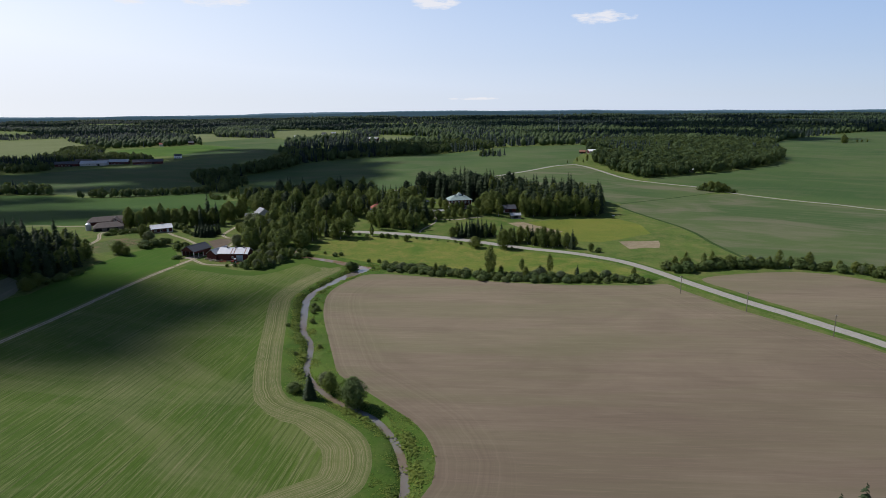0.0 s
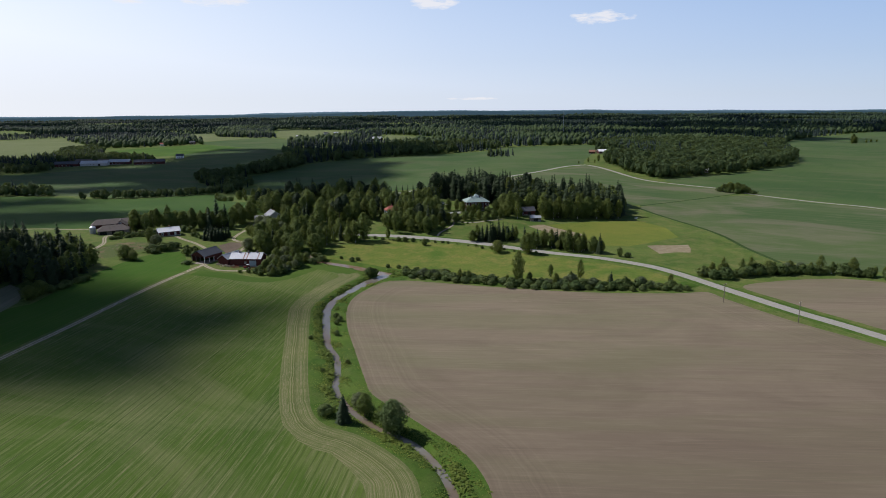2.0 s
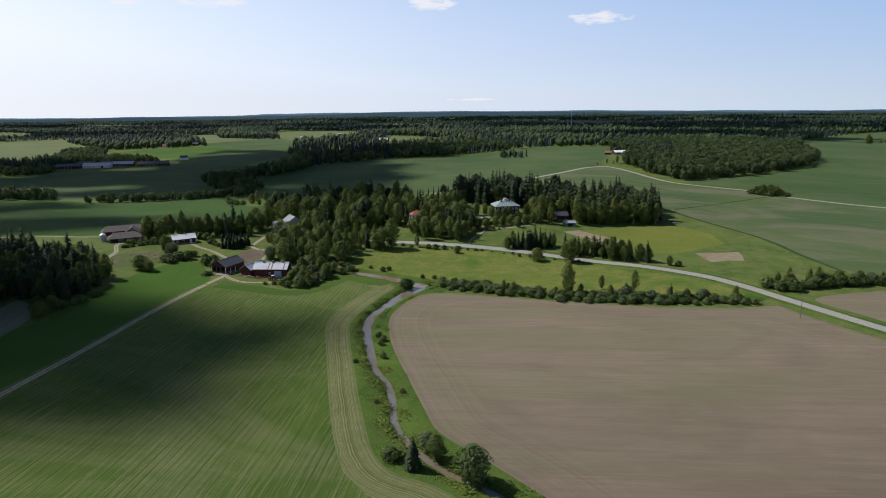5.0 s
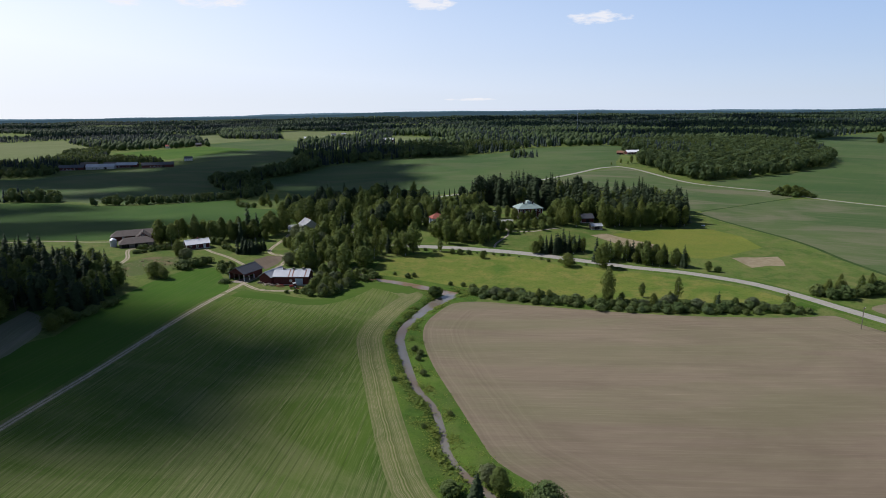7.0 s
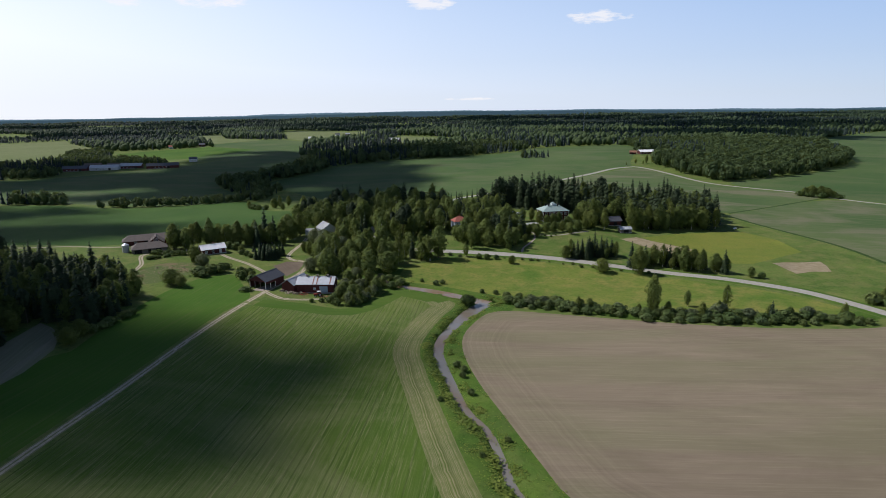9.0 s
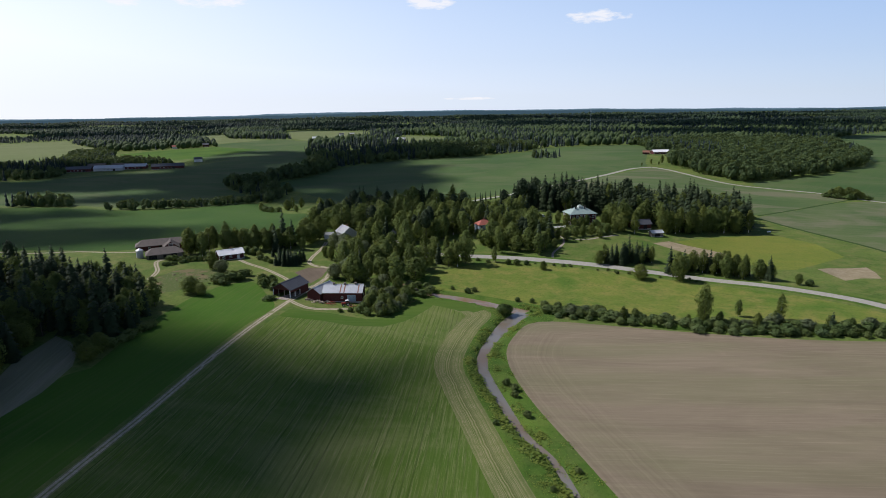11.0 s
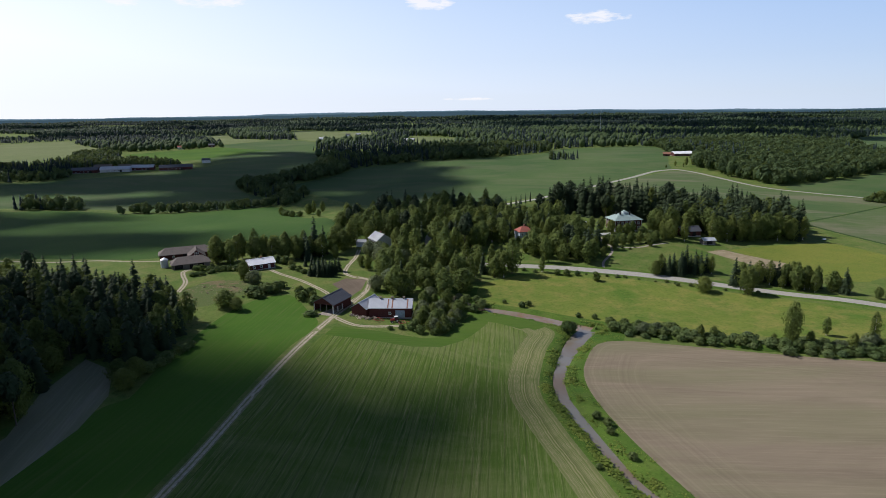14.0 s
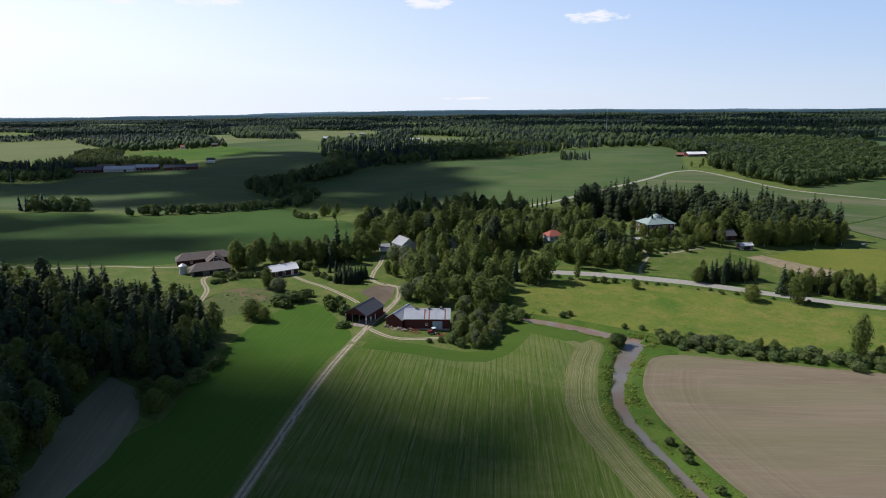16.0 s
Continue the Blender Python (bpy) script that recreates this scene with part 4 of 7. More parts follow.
for k in range(4):
    v, f = crown_spruce(10 + k, 16.5 + 1.3 * k, 3.7 + 0.3 * k, 0.8)
    add_kind(f"spruce{k}", "spruce_tree", "tall dark green spruce with drooping branches", "spruce", trunk_mesh("trunk", 15.5, 0.24, M["bark"], 0, k), mesh_of("crown", v, f, M["needles"]), "spruces of the wood")
for k in range(2):
    v, f = crown_round(40 + k, 17.0, 3.4, 7.5, 12, 700, 0.55)
    add_kind(f"pine{k}", "pine_tree", "tall pine with a bare trunk and rounded crown", "pine", trunk_mesh("trunk", 15, 0.22, M["bark"], 4, k, 2.5), mesh_of("crown", v, f, M["needles"]), "pines of the wood")
for k in range(4):
    leafy(f"broad{k}", "broadleaf_tree", "full green broadleaf tree with an uneven crown", "tree", 60 + k, (14.8, 12.4, 13.6, 15.8)[k], (4.4, 5.1, 4.7, 4.3)[k], 0.5, "leaves", "bark", (26, 34, 20, 30)[k], 1200, 0.46, "broadleaf trees")
for k in range(3):
    leafy(f"birch{k}", "birch_tree", "slender birch with a pale trunk and light crown", "birch", 80 + k, 14.5 + 1.3 * k, 3.3, 1.0, "leaves", "birchbark", 18, 820, 0.42, "birches")
for k in range(2):
    leafy(f"willow{k}", "willow_tree", "broad grey-green willow with dense foliage", "willow", 90 + k, 9.5, 4.9, 0.2, "willow", "bark", 26, 1300, 0.46, "willows")
for k in range(3):
    leafy(f"shrub{k}", "shrub", "low rounded green shrub", "shrub", 100 + k, 3.0, 1.9, -0.1, "shrub", "bark", 12, 340, 0.32, "shrubs")
for k in range(2):
    leafy(f"sallow{k}", "sallow_bush", "rounded pale green sallow bush by the ditch", "bush", 110 + k, 3.4, 2.4, -0.2, "sallow", "bark", 14, 360, 0.36, "sallow bushes")
leafy("dense", "round_tree", "dense rounded grey-green tree on the river bank", "tree", 120, 10.0, 4.1, -0.3, "sallow", "bark", 30, 2300, 0.36, "bank trees")


COUNTS, INNER = {}, {}


def plant(key, x, y, scale=1.0, wide=None, turn=None, sink=0.15):
    """A tree of that kind; past 290 of a name they go into the joined mass of the woods' interior."""
    kind = KINDS[key]
    turn = random.uniform(0, 360) if turn is None else turn
    wide = scale if wide is None else wide
    COUNTS[kind["name"]] = COUNTS.get(kind["name"], 0) + 1
    if COUNTS[kind["name"]] > 290:
        INNER.setdefault(key, []).append((x, y, scale, wide, radians(turn)))
        return None
    m = Matrix.LocRotScale(at_ground(x, y, -sink), Euler((0, 0, radians(turn))), (wide, wide, scale))
    if kind["made"] is None:
        ob = tagged(new(kind["name"]), kind["label"], kind["category"], kind["group"])
        part("trunk", kind["trunk"], ob)
        part("crown", kind["crown"], ob)
        ob.matrix_basis = m
        kind["made"] = ob
        return ob
    ob = copy_thing(kind["made"], Matrix.Identity(4))
    ob.matrix_basis = m
    return ob


ROADS_ALL = [(ROAD, 5.0), (FAR_ROAD, 4.5), (TRACK, 3.0)] + [(s, 2.6) for s in SIDE_TRACKS] + [(RIVER, 3.5), (BRANCH, 3.5)]
CLEAR = []  # x, y, radius kept free of trees


def is_free(x, y, gap=0.0):
    if any((x - a) ** 2 + (y - b) ** 2 < (r + gap) ** 2 for a, b, r in CLEAR):
        return False
    if y > 406 and x < -60:
        return off_line(ROAD, np.array(x), np.array(y)) > 2.6 and all(off_line(s, np.array(x), np.array(y)) > d for s, d in ROADS_ALL[1:])
    return all(off_line(s, np.array(x), np.array(y)) > d for s, d in ROADS_ALL)


def scatter(poly, spacing, rng, jitter=0.42):
    """Places in a polygon on a shaken triangular grid."""
    poly = np.array(poly, float)
    (x0, y0), (x1, y1) = poly.min(0), poly.max(0)
    out = []
    for j, y in enumerate(np.arange(y0, y1, spacing * 0.87)):
        for x in np.arange(x0 + (j % 2) * spacing / 2, x1, spacing):
            out.append((x + rng.uniform(-jitter, jitter) * spacing, y + rng.uniform(-jitter, jitter) * spacing))
    out = np.array(out)
    return out[inside(poly, out[:, 0], out[:, 1])]


def wood(poly, spacing, mix, seed, lo=0.75, hi=1.15):
    rng = np.random.default_rng(seed)
    keys, weights = zip(*mix.items())
    weights = np.array(weights, float) / sum(weights)
    for x, y in scatter(poly, spacing, rng):
        if is_free(float(x), float(y)):
            key = rng.choice(keys, p=weights)
            s = rng.uniform(lo, hi)
            plant(str(key), float(x), float(y), s * rng.uniform(0.85, 1.12), s * rng.uniform(0.8, 1.2))


def hedge(points, step, keys, seed, lo, hi, side=1.0):
    """Shrubs or trees along a line."""
    rng = np.random.default_rng(seed)
    line = spline(points, step)
    for x, y in line:
        if rng.uniform() < 0.88:
            s = rng.uniform(lo, hi)
            plant(str(rng.choice(keys)), float(x + rng.uniform(-side, side)), float(y + rng.uniform(-side, side)), s, s * rng.uniform(0.9, 1.35))

# ---- buildings ----


def box(bm, x0, x1, y0, y1, z0, z1):
    v = [bm.verts.new((x, y, z)) for z in (z0, z1) for x, y in ((x0, y0), (x1, y0), (x1, y1), (x0, y1))]
    for q in ((3, 2, 1, 0), (4, 5, 6, 7), (0, 1, 5, 4), (1, 2, 6, 5), (2, 3, 7, 6), (3, 0, 4, 7)):
        bm.faces.new([v[i] for i in q])


def bm_mesh(name, bm, mat, bevel=0.0):
    if bevel:
        bmesh.ops.bevel(bm, geom=list(bm.edges), offset=bevel, segments=1, affect="EDGES")
    bmesh.ops.recalc_face_normals(bm, faces=list(bm.faces))
    me = bpy.data.meshes.new(name)
    bm.to_mesh(me)
    bm.free()
    me.materials.append(M[mat])
    return me


def box_part(name, parent, size, mat, label="", bevel=0.0):
    bm = bmesh.new()
    box(bm, *size)
    return part(name, bm_mesh(name, bm, mat, bevel), parent, label)


def prism(bm, outline, x0, x1):
    """A solid with the (y, z) outline as its section, from x0 to x1."""
    a = [bm.verts.new((x0, y, z)) for y, z in outline]
    b = [bm.verts.new((x1, y, z)) for y, z in outline]
    bm.faces.new(a[::-1])
    bm.faces.new(b)
    for i in range(len(a)):
        j = (i + 1) % len(a)
        bm.faces.new((a[i], a[j], b[j], b[i]))


def gable_roof(parent, x0, x1, width, eave, rise, over, mat, label="", seams=0.6, cap=True):
    """Two sloping slabs with standing seams, and a ridge cap. The ridge runs along x."""
    run = width / 2 + over
    drop = rise * over / (width / 2)
    thick = 0.14
    for side in (-1, 1):
        bm = bmesh.new()
        prism(bm, [(0, eave + rise), (side * run, eave - drop), (side * run, eave - drop + thick), (0, eave + rise + thick)], x0 - over, x1 + over)
        slope = part("roof_slope", bm_mesh("roof_slope", bm, mat), parent, label)
        if seams:
            rib = bmesh.new()
            prism(rib, [(0, eave + rise + thick - 0.01), (side * run, eave - drop + thick - 0.01), (side * run, eave - drop + thick + 0.05), (0, eave + rise + thick + 0.05)], -0.03, 0.03)
            rib = bm_mesh("seam", rib, mat)
            n = max(2, int((x1 - x0 + 2 * over) / seams))
            for k in range(n + 1):
                x = x0 - over + 0.03 + (x1 - x0 + 2 * over - 0.06) * k / n
                part("seam", rib, slope if parent.parent is None else parent).location.x = x
    if cap:
        bm = bmesh.new()
        prism(bm, [(-0.3, eave + rise + thick - 0.02), (0.3, eave + rise + thick - 0.02), (0.0, eave + rise + thick + 0.14)], x0 - over - 0.03, x1 + over + 0.03)
        part("ridge_cap", bm_mesh("ridge_cap", bm, mat), parent)


def gable_walls(parent, x0, x1, width, eave, rise, mat, name="wall"):
    bm = bmesh.new()
    w = width / 2
    prism(bm, [(-w, -1.0), (w, -1.0), (w, eave), (0, eave + rise - 0.03), (-w, eave)], x0, x1)
    part(name, bm_mesh(name, bm, mat), parent)


PIECES = {}


def piece(name, mat, *boxes):
    """A small mesh of boxes, made once for each size."""
    key = (name, mat, boxes)
    if key not in PIECES:
        bm = bmesh.new()
        for q in boxes:
            box(bm, *q)
        PIECES[key] = bm_mesh(name, bm, mat)
    return PIECES[key]


def ring(w, h, b, mat):
    """The frame of a window: one closed moulding round the pane."""
    key = ("frame", w, h, b, mat)
    if key not in PIECES:
        bm = bmesh.new()
        loops = []
        for y in (-0.08, 0.02):
            for x, lo, hi in ((w / 2 + b, -b, h + b), (w / 2, 0.0, h)):
                loops.append([bm.verts.new(p) for p in ((-x, y, lo), (x, y, lo), (x, y, hi), (-x, y, hi))])
        for p, q in ((0, 1), (1, 3), (3, 2), (2, 0)):
            for i in range(4):
                bm.faces.new((loops[p][i], loops[p][(i + 1) % 4], loops[q][(i + 1) % 4], loops[q][i]))
        PIECES[key] = bm_mesh("window", bm, mat)
    return PIECES[key]


def window(parent, x, y, z, w, h, face, trim="white"):
    """A framed window with glazing bars and a sill, on a wall that faces -y, +y, -x or +x."""
    turn = {"-y": 0, "+x": 90, "+y": 180, "-x": 270}[face]
    b = 0.12
    fr = part("window", ring(w, h, b, trim), parent, "white framed window")
    fr.matrix_local = pose(x, y, z, 0, 0, turn)
    part("pane", piece("pane", "glass", (-w / 2, w / 2, -0.03, 0.0, 0.0, h)), fr)
    part("mullion", piece("mullion", trim, (-0.035, 0.035, -0.06, -0.031, 0.0, h)), fr)
    part("transom", piece("transom", trim, (-w / 2, w / 2, -0.064, -0.031, h * 0.62, h * 0.62 + 0.07)), fr)
    part("sill", piece("sill", trim, (-w / 2 - b - 0.04, w / 2 + b + 0.04, -0.16, -0.082, -b, -b + 0.05)), fr)
    return fr


def doorway(parent, x, y, w, h, face, mat, label, name="door"):
    """A boarded door in its frame, on a wall; each board is a part of it."""
    turn = {"-y": 0, "+x": 90, "+y": 180, "-x": 270}[face]
    bm = bmesh.new()
    outline = [(-w / 2 - 0.12, 0), (-w / 2, 0), (-w / 2, h), (w / 2, h), (w / 2, 0), (w / 2 + 0.12, 0), (w / 2 + 0.12, h + 0.12), (-w / 2 - 0.12, h + 0.12)]
    front, back = [[bm.verts.new((p, d, q)) for p, q in outline] for d in (-0.1, 0.02)]
    for quad in ((0, 1, 2, 7), (7, 2, 3, 6), (3, 4, 5, 6)):
        bm.faces.new([front[i] for i in quad])
        bm.faces.new([back[i] for i in quad][::-1])
    for i in range(8):
        bm.faces.new((front[i], front[(i + 1) % 8], back[(i + 1) % 8], back[i]))
    d = part(name, bm_mesh(name, bm, mat), parent, label)
    d.matrix_local = pose(x, y, 0, 0, 0, turn)
    n = max(2, int(w / 0.35))
    for k in range(n):
        part("board", piece("board", mat, (0.01, round(w / n, 4) - 0.01, -0.07, 0.02, 0.0, h)), d).location.x = -w / 2 + w * k / n
    return d


def chimney(parent, x, y, z0, z1, mat="brick", w=0.7):
    bm = bmesh.new()
    box(bm, x - w / 2, x + w / 2, y - w / 2, y + w / 2, z0, z1)
    box(bm, x - w / 2 - 0.08, x + w / 2 + 0.08, y - w / 2 - 0.08, y + w / 2 + 0.08, z1, z1 + 0.15)
    part("chimney", bm_mesh("chimney", bm, mat), parent, "brick chimney")


def corner_boards(parent, x0, x1, width, eave, mat="white"):
    for x in (x0, x1):
        for y in (-width / 2, width / 2):
            box_part("corner_board", parent, (x - 0.11, x + 0.11, y - 0.11, y + 0.11, -0.2, eave), mat)


def thing(name, x, y, turn, label, category, dz=0.0, group=""):
    ob = tagged(new(name), label, category, group)
    ob.matrix_basis = Matrix.Translation(at_ground(x, y, dz)) @ pose(0, 0, 0, 0, 0, turn)
    return ob


def gable_house(name, x, y, turn, length, width, eave, rise, wall, roof, label, category, windows=(), doors=(), chimneys=(), over=0.45, seams=0.6, trim=None, clear=None, dz=0.0, group=""):
    """A house with a gable roof; windows and doors are rows of place along the wall, size, face."""
    ob = thing(name, x, y, turn, label, category, dz, group)
    gable_walls(ob, -length / 2, length / 2, width, eave, rise, wall)
    gable_roof(ob, -length / 2, length / 2, width, eave, rise, over, roof, "", seams)
    box_part("plinth", ob, (-length / 2 - 0.06, length / 2 + 0.06, -width / 2 - 0.06, width / 2 + 0.06, -1.2, 0.25), "concrete")
    if trim:
        corner_boards(ob, -length / 2, length / 2, width, eave, trim)
    for p, z, w, h, face in windows:
        at = {"-y": (p, -width / 2), "+y": (p, width / 2), "-x": (-length / 2, p), "+x": (length / 2, p)}[face]
        window(ob, at[0], at[1], z, w, h, face)
    for p, w, h, face, mat, lab in doors:
        at = {"-y": (p, -width / 2), "+y": (p, width / 2), "-x": (-length / 2, p), "+x": (length / 2, p)}[face]
        doorway(ob, at[0], at[1], w, h, face, mat, lab)
    for cx, cy in chimneys:
        chimney(ob, cx, cy, eave, eave + rise + 0.9)
    CLEAR.append((x, y, clear if clear is not None else max(length, width) * 0.62 + 2.5))
    return ob


def hip_roof(parent, length, width, eave, rise, over, mat, flat=0.0):
    """Four slopes up to a ridge; flat: half length of the ridge."""
    bm = bmesh.new()
    a, b = length / 2 + over, width / 2 + over
    lo = [bm.verts.new(p) for p in ((-a, -b, eave), (a, -b, eave), (a, b, eave), (-a, b, eave))]
    up = [bm.verts.new(p) for p in ((-a, -b, eave + 0.14), (a, -b, eave + 0.14), (a, b, eave + 0.14), (-a, b, eave + 0.14))]
    r0, r1 = bm.verts.new((-flat, 0, eave + rise)), bm.verts.new((flat, 0, eave + rise))
    bm.faces.new(lo[::-1])
    for i in range(4):
        j = (i + 1) % 4
        bm.faces.new((lo[i], lo[j], up[j], up[i]))
    bm.faces.new((up[0], up[1], r1, r0))
    bm.faces.new((up[1], up[2], r1))
    bm.faces.new((up[2], up[3], r0, r1))
    bm.faces.new((up[3], up[0], r0))
    part("roof", bm_mesh("roof", bm, mat), parent)


def hipped_barn(name, x, y, turn, length, width, eave, rise, wall, roof, label, windows, doors):
    ob = thing(name, x, y, turn, label, "barn")
    box_part("wall", ob, (-length / 2, length / 2, -width / 2, width / 2, -1.0, eave), wall)
    hip_roof(ob, length, width, eave, rise, 0.6, roof, length / 2 - width * 0.36)
    for p, z, w, h in windows:
        window(ob, p, -width / 2, z, w, h, "-y")
    # doorways are boards painted dark for the shade inside, not holes
    for p, w, h, lab in doors:
        doorway(ob, p, -width / 2, w, h, "-y", "dark", lab)
    CLEAR.append((x, y, length * 0.62 + 2.5))


RED_DOOR = "weathered light blue barn door"


def build_farm():
    # long red barn with a pale sheet roof and a cross wing
    ob = thing("barn", -118.5, 334.0, -2.5, "long red barn with pale rust-streaked sheet roof and cross wing", "barn")
    gable_walls(ob, -6.5, 10.0, 8.6, 4.2, 2.3, "red")
    gable_roof(ob, -6.5, 10.0, 8.6, 4.2, 2.3, 0.45, "tin", "galvanised sheet roof with rust streaks", 0.8)
    run, rise = 4.3, 2.3
    for x in (0.6, 2.3, 8.2):
        bm = bmesh.new()
        prism(bm, [(-0.05, 4.2 + rise + 0.143), (-4.7, 4.2 - 0.24 + 0.178), (-4.7, 4.2 - 0.24 + 0.20), (-0.05, 4.2 + rise + 0.20)], x, x + 0.45)
        part("rust_streak", bm_mesh("rust_streak", bm, "rust"), ob, "rusted roof sheet")
    doorway(ob, 5.6, -4.3, 3.4, 3.0, "-y", "blue", RED_DOOR)
    doorway(ob, -1.4, -4.3, 3.0, 2.4, "-y", "darkred", "dark red barn door")
    window(ob, 1.6, -4.3, 1.6, 0.8, 0.8, "-y")
    window(ob, 10.0, 0.5, 1.8, 0.8, 0.8, "+x")
    for x in (-2.5, 2.2, 6.8):
        bm = bmesh.new()
        box(bm, x - 0.35, x + 0.35, -0.35, 0.35, 6.3, 7.2)
        prism(bm, [(-0.5, 7.2), (0.5, 7.2), (0, 7.55)], x - 0.5, x + 0.5)
        part("roof_vent", bm_mesh("roof_vent", bm, "timber"), ob, "small boarded roof vent")
    wing = part("cross_wing", None, ob)
    wing.matrix_local = pose(-8.4, 1.8, 0, 0, 0, 68)
    gable_walls(wing, -6.0, 6.0, 6.6, 3.9, 2.1, "red")
    gable_roof(wing, -6.0, 6.0, 6.6, 3.9, 2.1, 0.4, "tin", "", 0.8)
    box_part("plinth", ob, (-6.6, 10.1, -4.4, 4.4, -1.2, 0.3), "concrete")
    CLEAR.extend([(-118, 334, 13.5), (-127, 338, 9)])
    # open-fronted shed with a dark roof
    ob = thing("implement_shed", -141.2, 340.0, 66, "open-fronted dark red shed with a dark grey roof", "shed")
    L, W, H, R = 13.0, 9.2, 3.7, 2.5
    bm = bmesh.new()
    box(bm, -L / 2, L / 2, W / 2 - 0.2, W / 2, -1.0, H)
    part("back_wall", bm_mesh("back_wall", bm, "darkred"), ob)
    bm = bmesh.new()
    prism(bm, [(-W / 2, -1.0), (W / 2, -1.0), (W / 2, H), (0, H + R - 0.05), (-W / 2, H)], L / 2 - 0.2, L / 2)
    part("end_wall", bm_mesh("end_wall", bm, "darkred"), ob)
    bm = bmesh.new()
    prism(bm, [(-W / 2, H - 0.35), (W / 2, H - 0.35), (W / 2, H), (0, H + R - 0.05), (-W / 2, H)], -L / 2, -L / 2 + 0.2)
    part("front_gable", bm_mesh("front_gable", bm, "darkred"), ob)
    for y in (-W / 2 + 0.15, -1.5, 1.5, W / 2 - 0.15):
        box_part("post", ob, (-L / 2, -L / 2 + 0.25, y - 0.14, y + 0.14, -0.5, H - 0.3), "white" if abs(y) > 3 else "timber")
    bm = bmesh.new()
    box(bm, -L / 2 + 0.3, L / 2 - 0.2, -W / 2, -W / 2 + 0.2, 2.2, H)
    box(bm, L / 2 - 6.0, L / 2 - 0.2, -W / 2, -W / 2 + 0.2, -1.0, 2.2)
    part("side_wall", bm_mesh("side_wall", bm, "darkred"), ob)
    for x in (-3.0, 0.4):
        box_part("post", ob, (x - 0.12, x + 0.12, -W / 2, -W / 2 + 0.24, -0.5, 2.2), "white")
    gable_roof(ob, -L / 2, L / 2, W, H, R, 0.5, "slate", "", 0.5)
    CLEAR.append((-141, 340, 10.5))
    # small house with a white roof
    gable_house("farmhouse", -186.2, 395.0, 33, 12.5, 7.0, 2.9, 1.9, "red", "whitetin", "low dark red farmhouse with a bright white roof", "house",
                [(-4, 0.9, 1.0, 1.2, "-y"), (-0.5, 0.9, 1.0, 1.2, "-y"), (-1.4, 0.9, 1.1, 1.3, "+x"), (1.4, 0.9, 1.1, 1.3, "+x")], [(3.4, 1.0, 2.05, "-y", "white", "white front door")], [(0.8, 0.3)], 0.5, 0.6, "white")
    # old farm buildings round a yard
    hipped_barn("cowshed", -219.0, 391.5, 27, 17.0, 8.4, 2.4, 3.0, "timber", "oldroof", "old grey cowshed with a steep weathered roof", [], [(-5.5, 3.4, 2.3, "doorway with dark interior painted on boards"), (0, 1.2, 2.0, "dark boarded door"), (4.5, 2.4, 2.2, "doorway with dark interior painted on boards")])
    hipped_barn("hay_barn", -229.0, 411.0, 24, 25.0, 8.6, 2.8, 3.0, "darkred", "oldroof", "long old hay barn with a weathered brown roof", [(-6, 1.2, 1.0, 1.0), (4, 1.2, 1.0, 1.0)], [(0, 2.6, 2.6, "doorway with dark interior painted on boards")])
    gable_house("cowshed_wing", -221.0, 404.5, 114, 9.0, 7.6, 3.2, 3.0, "darkred", "oldroof", "tall dark wing of the old farm with a glazed gable", "barn",
                [(0, 3.4, 2.0, 1.8, "-x"), (0, 0.8, 1.4, 1.6, "-x")], [], [], 0.5, 1.1)
    ob = thing("silo", -230.0, 388.0, 0, "small round pale metal silo with a conical cap", "silo")
    bm = bmesh.new()
    bmesh.ops.create_cone(bm, cap_ends=True, segments=20, radius1=1.7, radius2=1.7, depth=4.4, matrix=pose(0, 0, 1.7))
    part("drum", bm_mesh("drum", bm, "pale"), ob)
    bm = bmesh.new()
    bmesh.ops.create_cone(bm, cap_ends=True, segments=20, radius1=1.85, radius2=0.25, depth=1.0, matrix=pose(0, 0, 4.4))
    part("cap", bm_mesh("cap", bm, "tin"), ob)
    for z in (0.8, 2.2, 3.5):
        bm = bmesh.new()
        bmesh.ops.create_cone(bm, cap_ends=True, segments=20, radius1=1.75, radius2=1.75, depth=0.1, matrix=pose(0, 0, z))
        part("hoop", bm_mesh("hoop", bm, "tin"), ob)
    CLEAR.append((-230, 388, 6))
    # pale house with a half-hipped look
    ob = gable_house("villa", -131.0, 436.5, -58, 10.5, 8.6, 5.2, 3.0, "pale", "pale", "pale grey two-storey house among trees", "house",
                     [(-2.2, 0.9, 1.1, 1.4, "-x"), (2.2, 0.9, 1.1, 1.4, "-x"), (-2.0, 3.4, 1.1, 1.3, "-x"), (2.0, 3.4, 1.1, 1.3, "-x"), (0, 6.0, 0.9, 0.9, "-x"), (-2.4, 0.9, 1.1, 1.4, "-y"), (2.4, 0.9, 1.1, 1.4, "-y"),
                      (-2.4, 3.4, 1.1, 1.3, "-y"), (2.4, 3.4, 1.1, 1.3, "-y")], [(0, 1.0, 2.05, "-y", "white", "white front door")], [(1.0, 0.2)], 0.5, 0.5, "white", 9)
    gable_house("garage", -142.0, 440.0, 10, 5.5, 4.5, 2.4, 1.2, "white", "pale", "small pale garage with a light roof", "garage", [], [(0, 2.4, 2.0, "-y", "white", "white garage door")], [], 0.3, 0.5, None, 4.5)
    # pale blue house with a red hipped roof
    ob = thing("cottage", -49.0, 446.5, 18, "pale blue two-storey house with a red tiled roof", "house")
    box_part("wall", ob, (-4.2, 4.2, -3.6, 3.6, -1.0, 5.4), "blue")
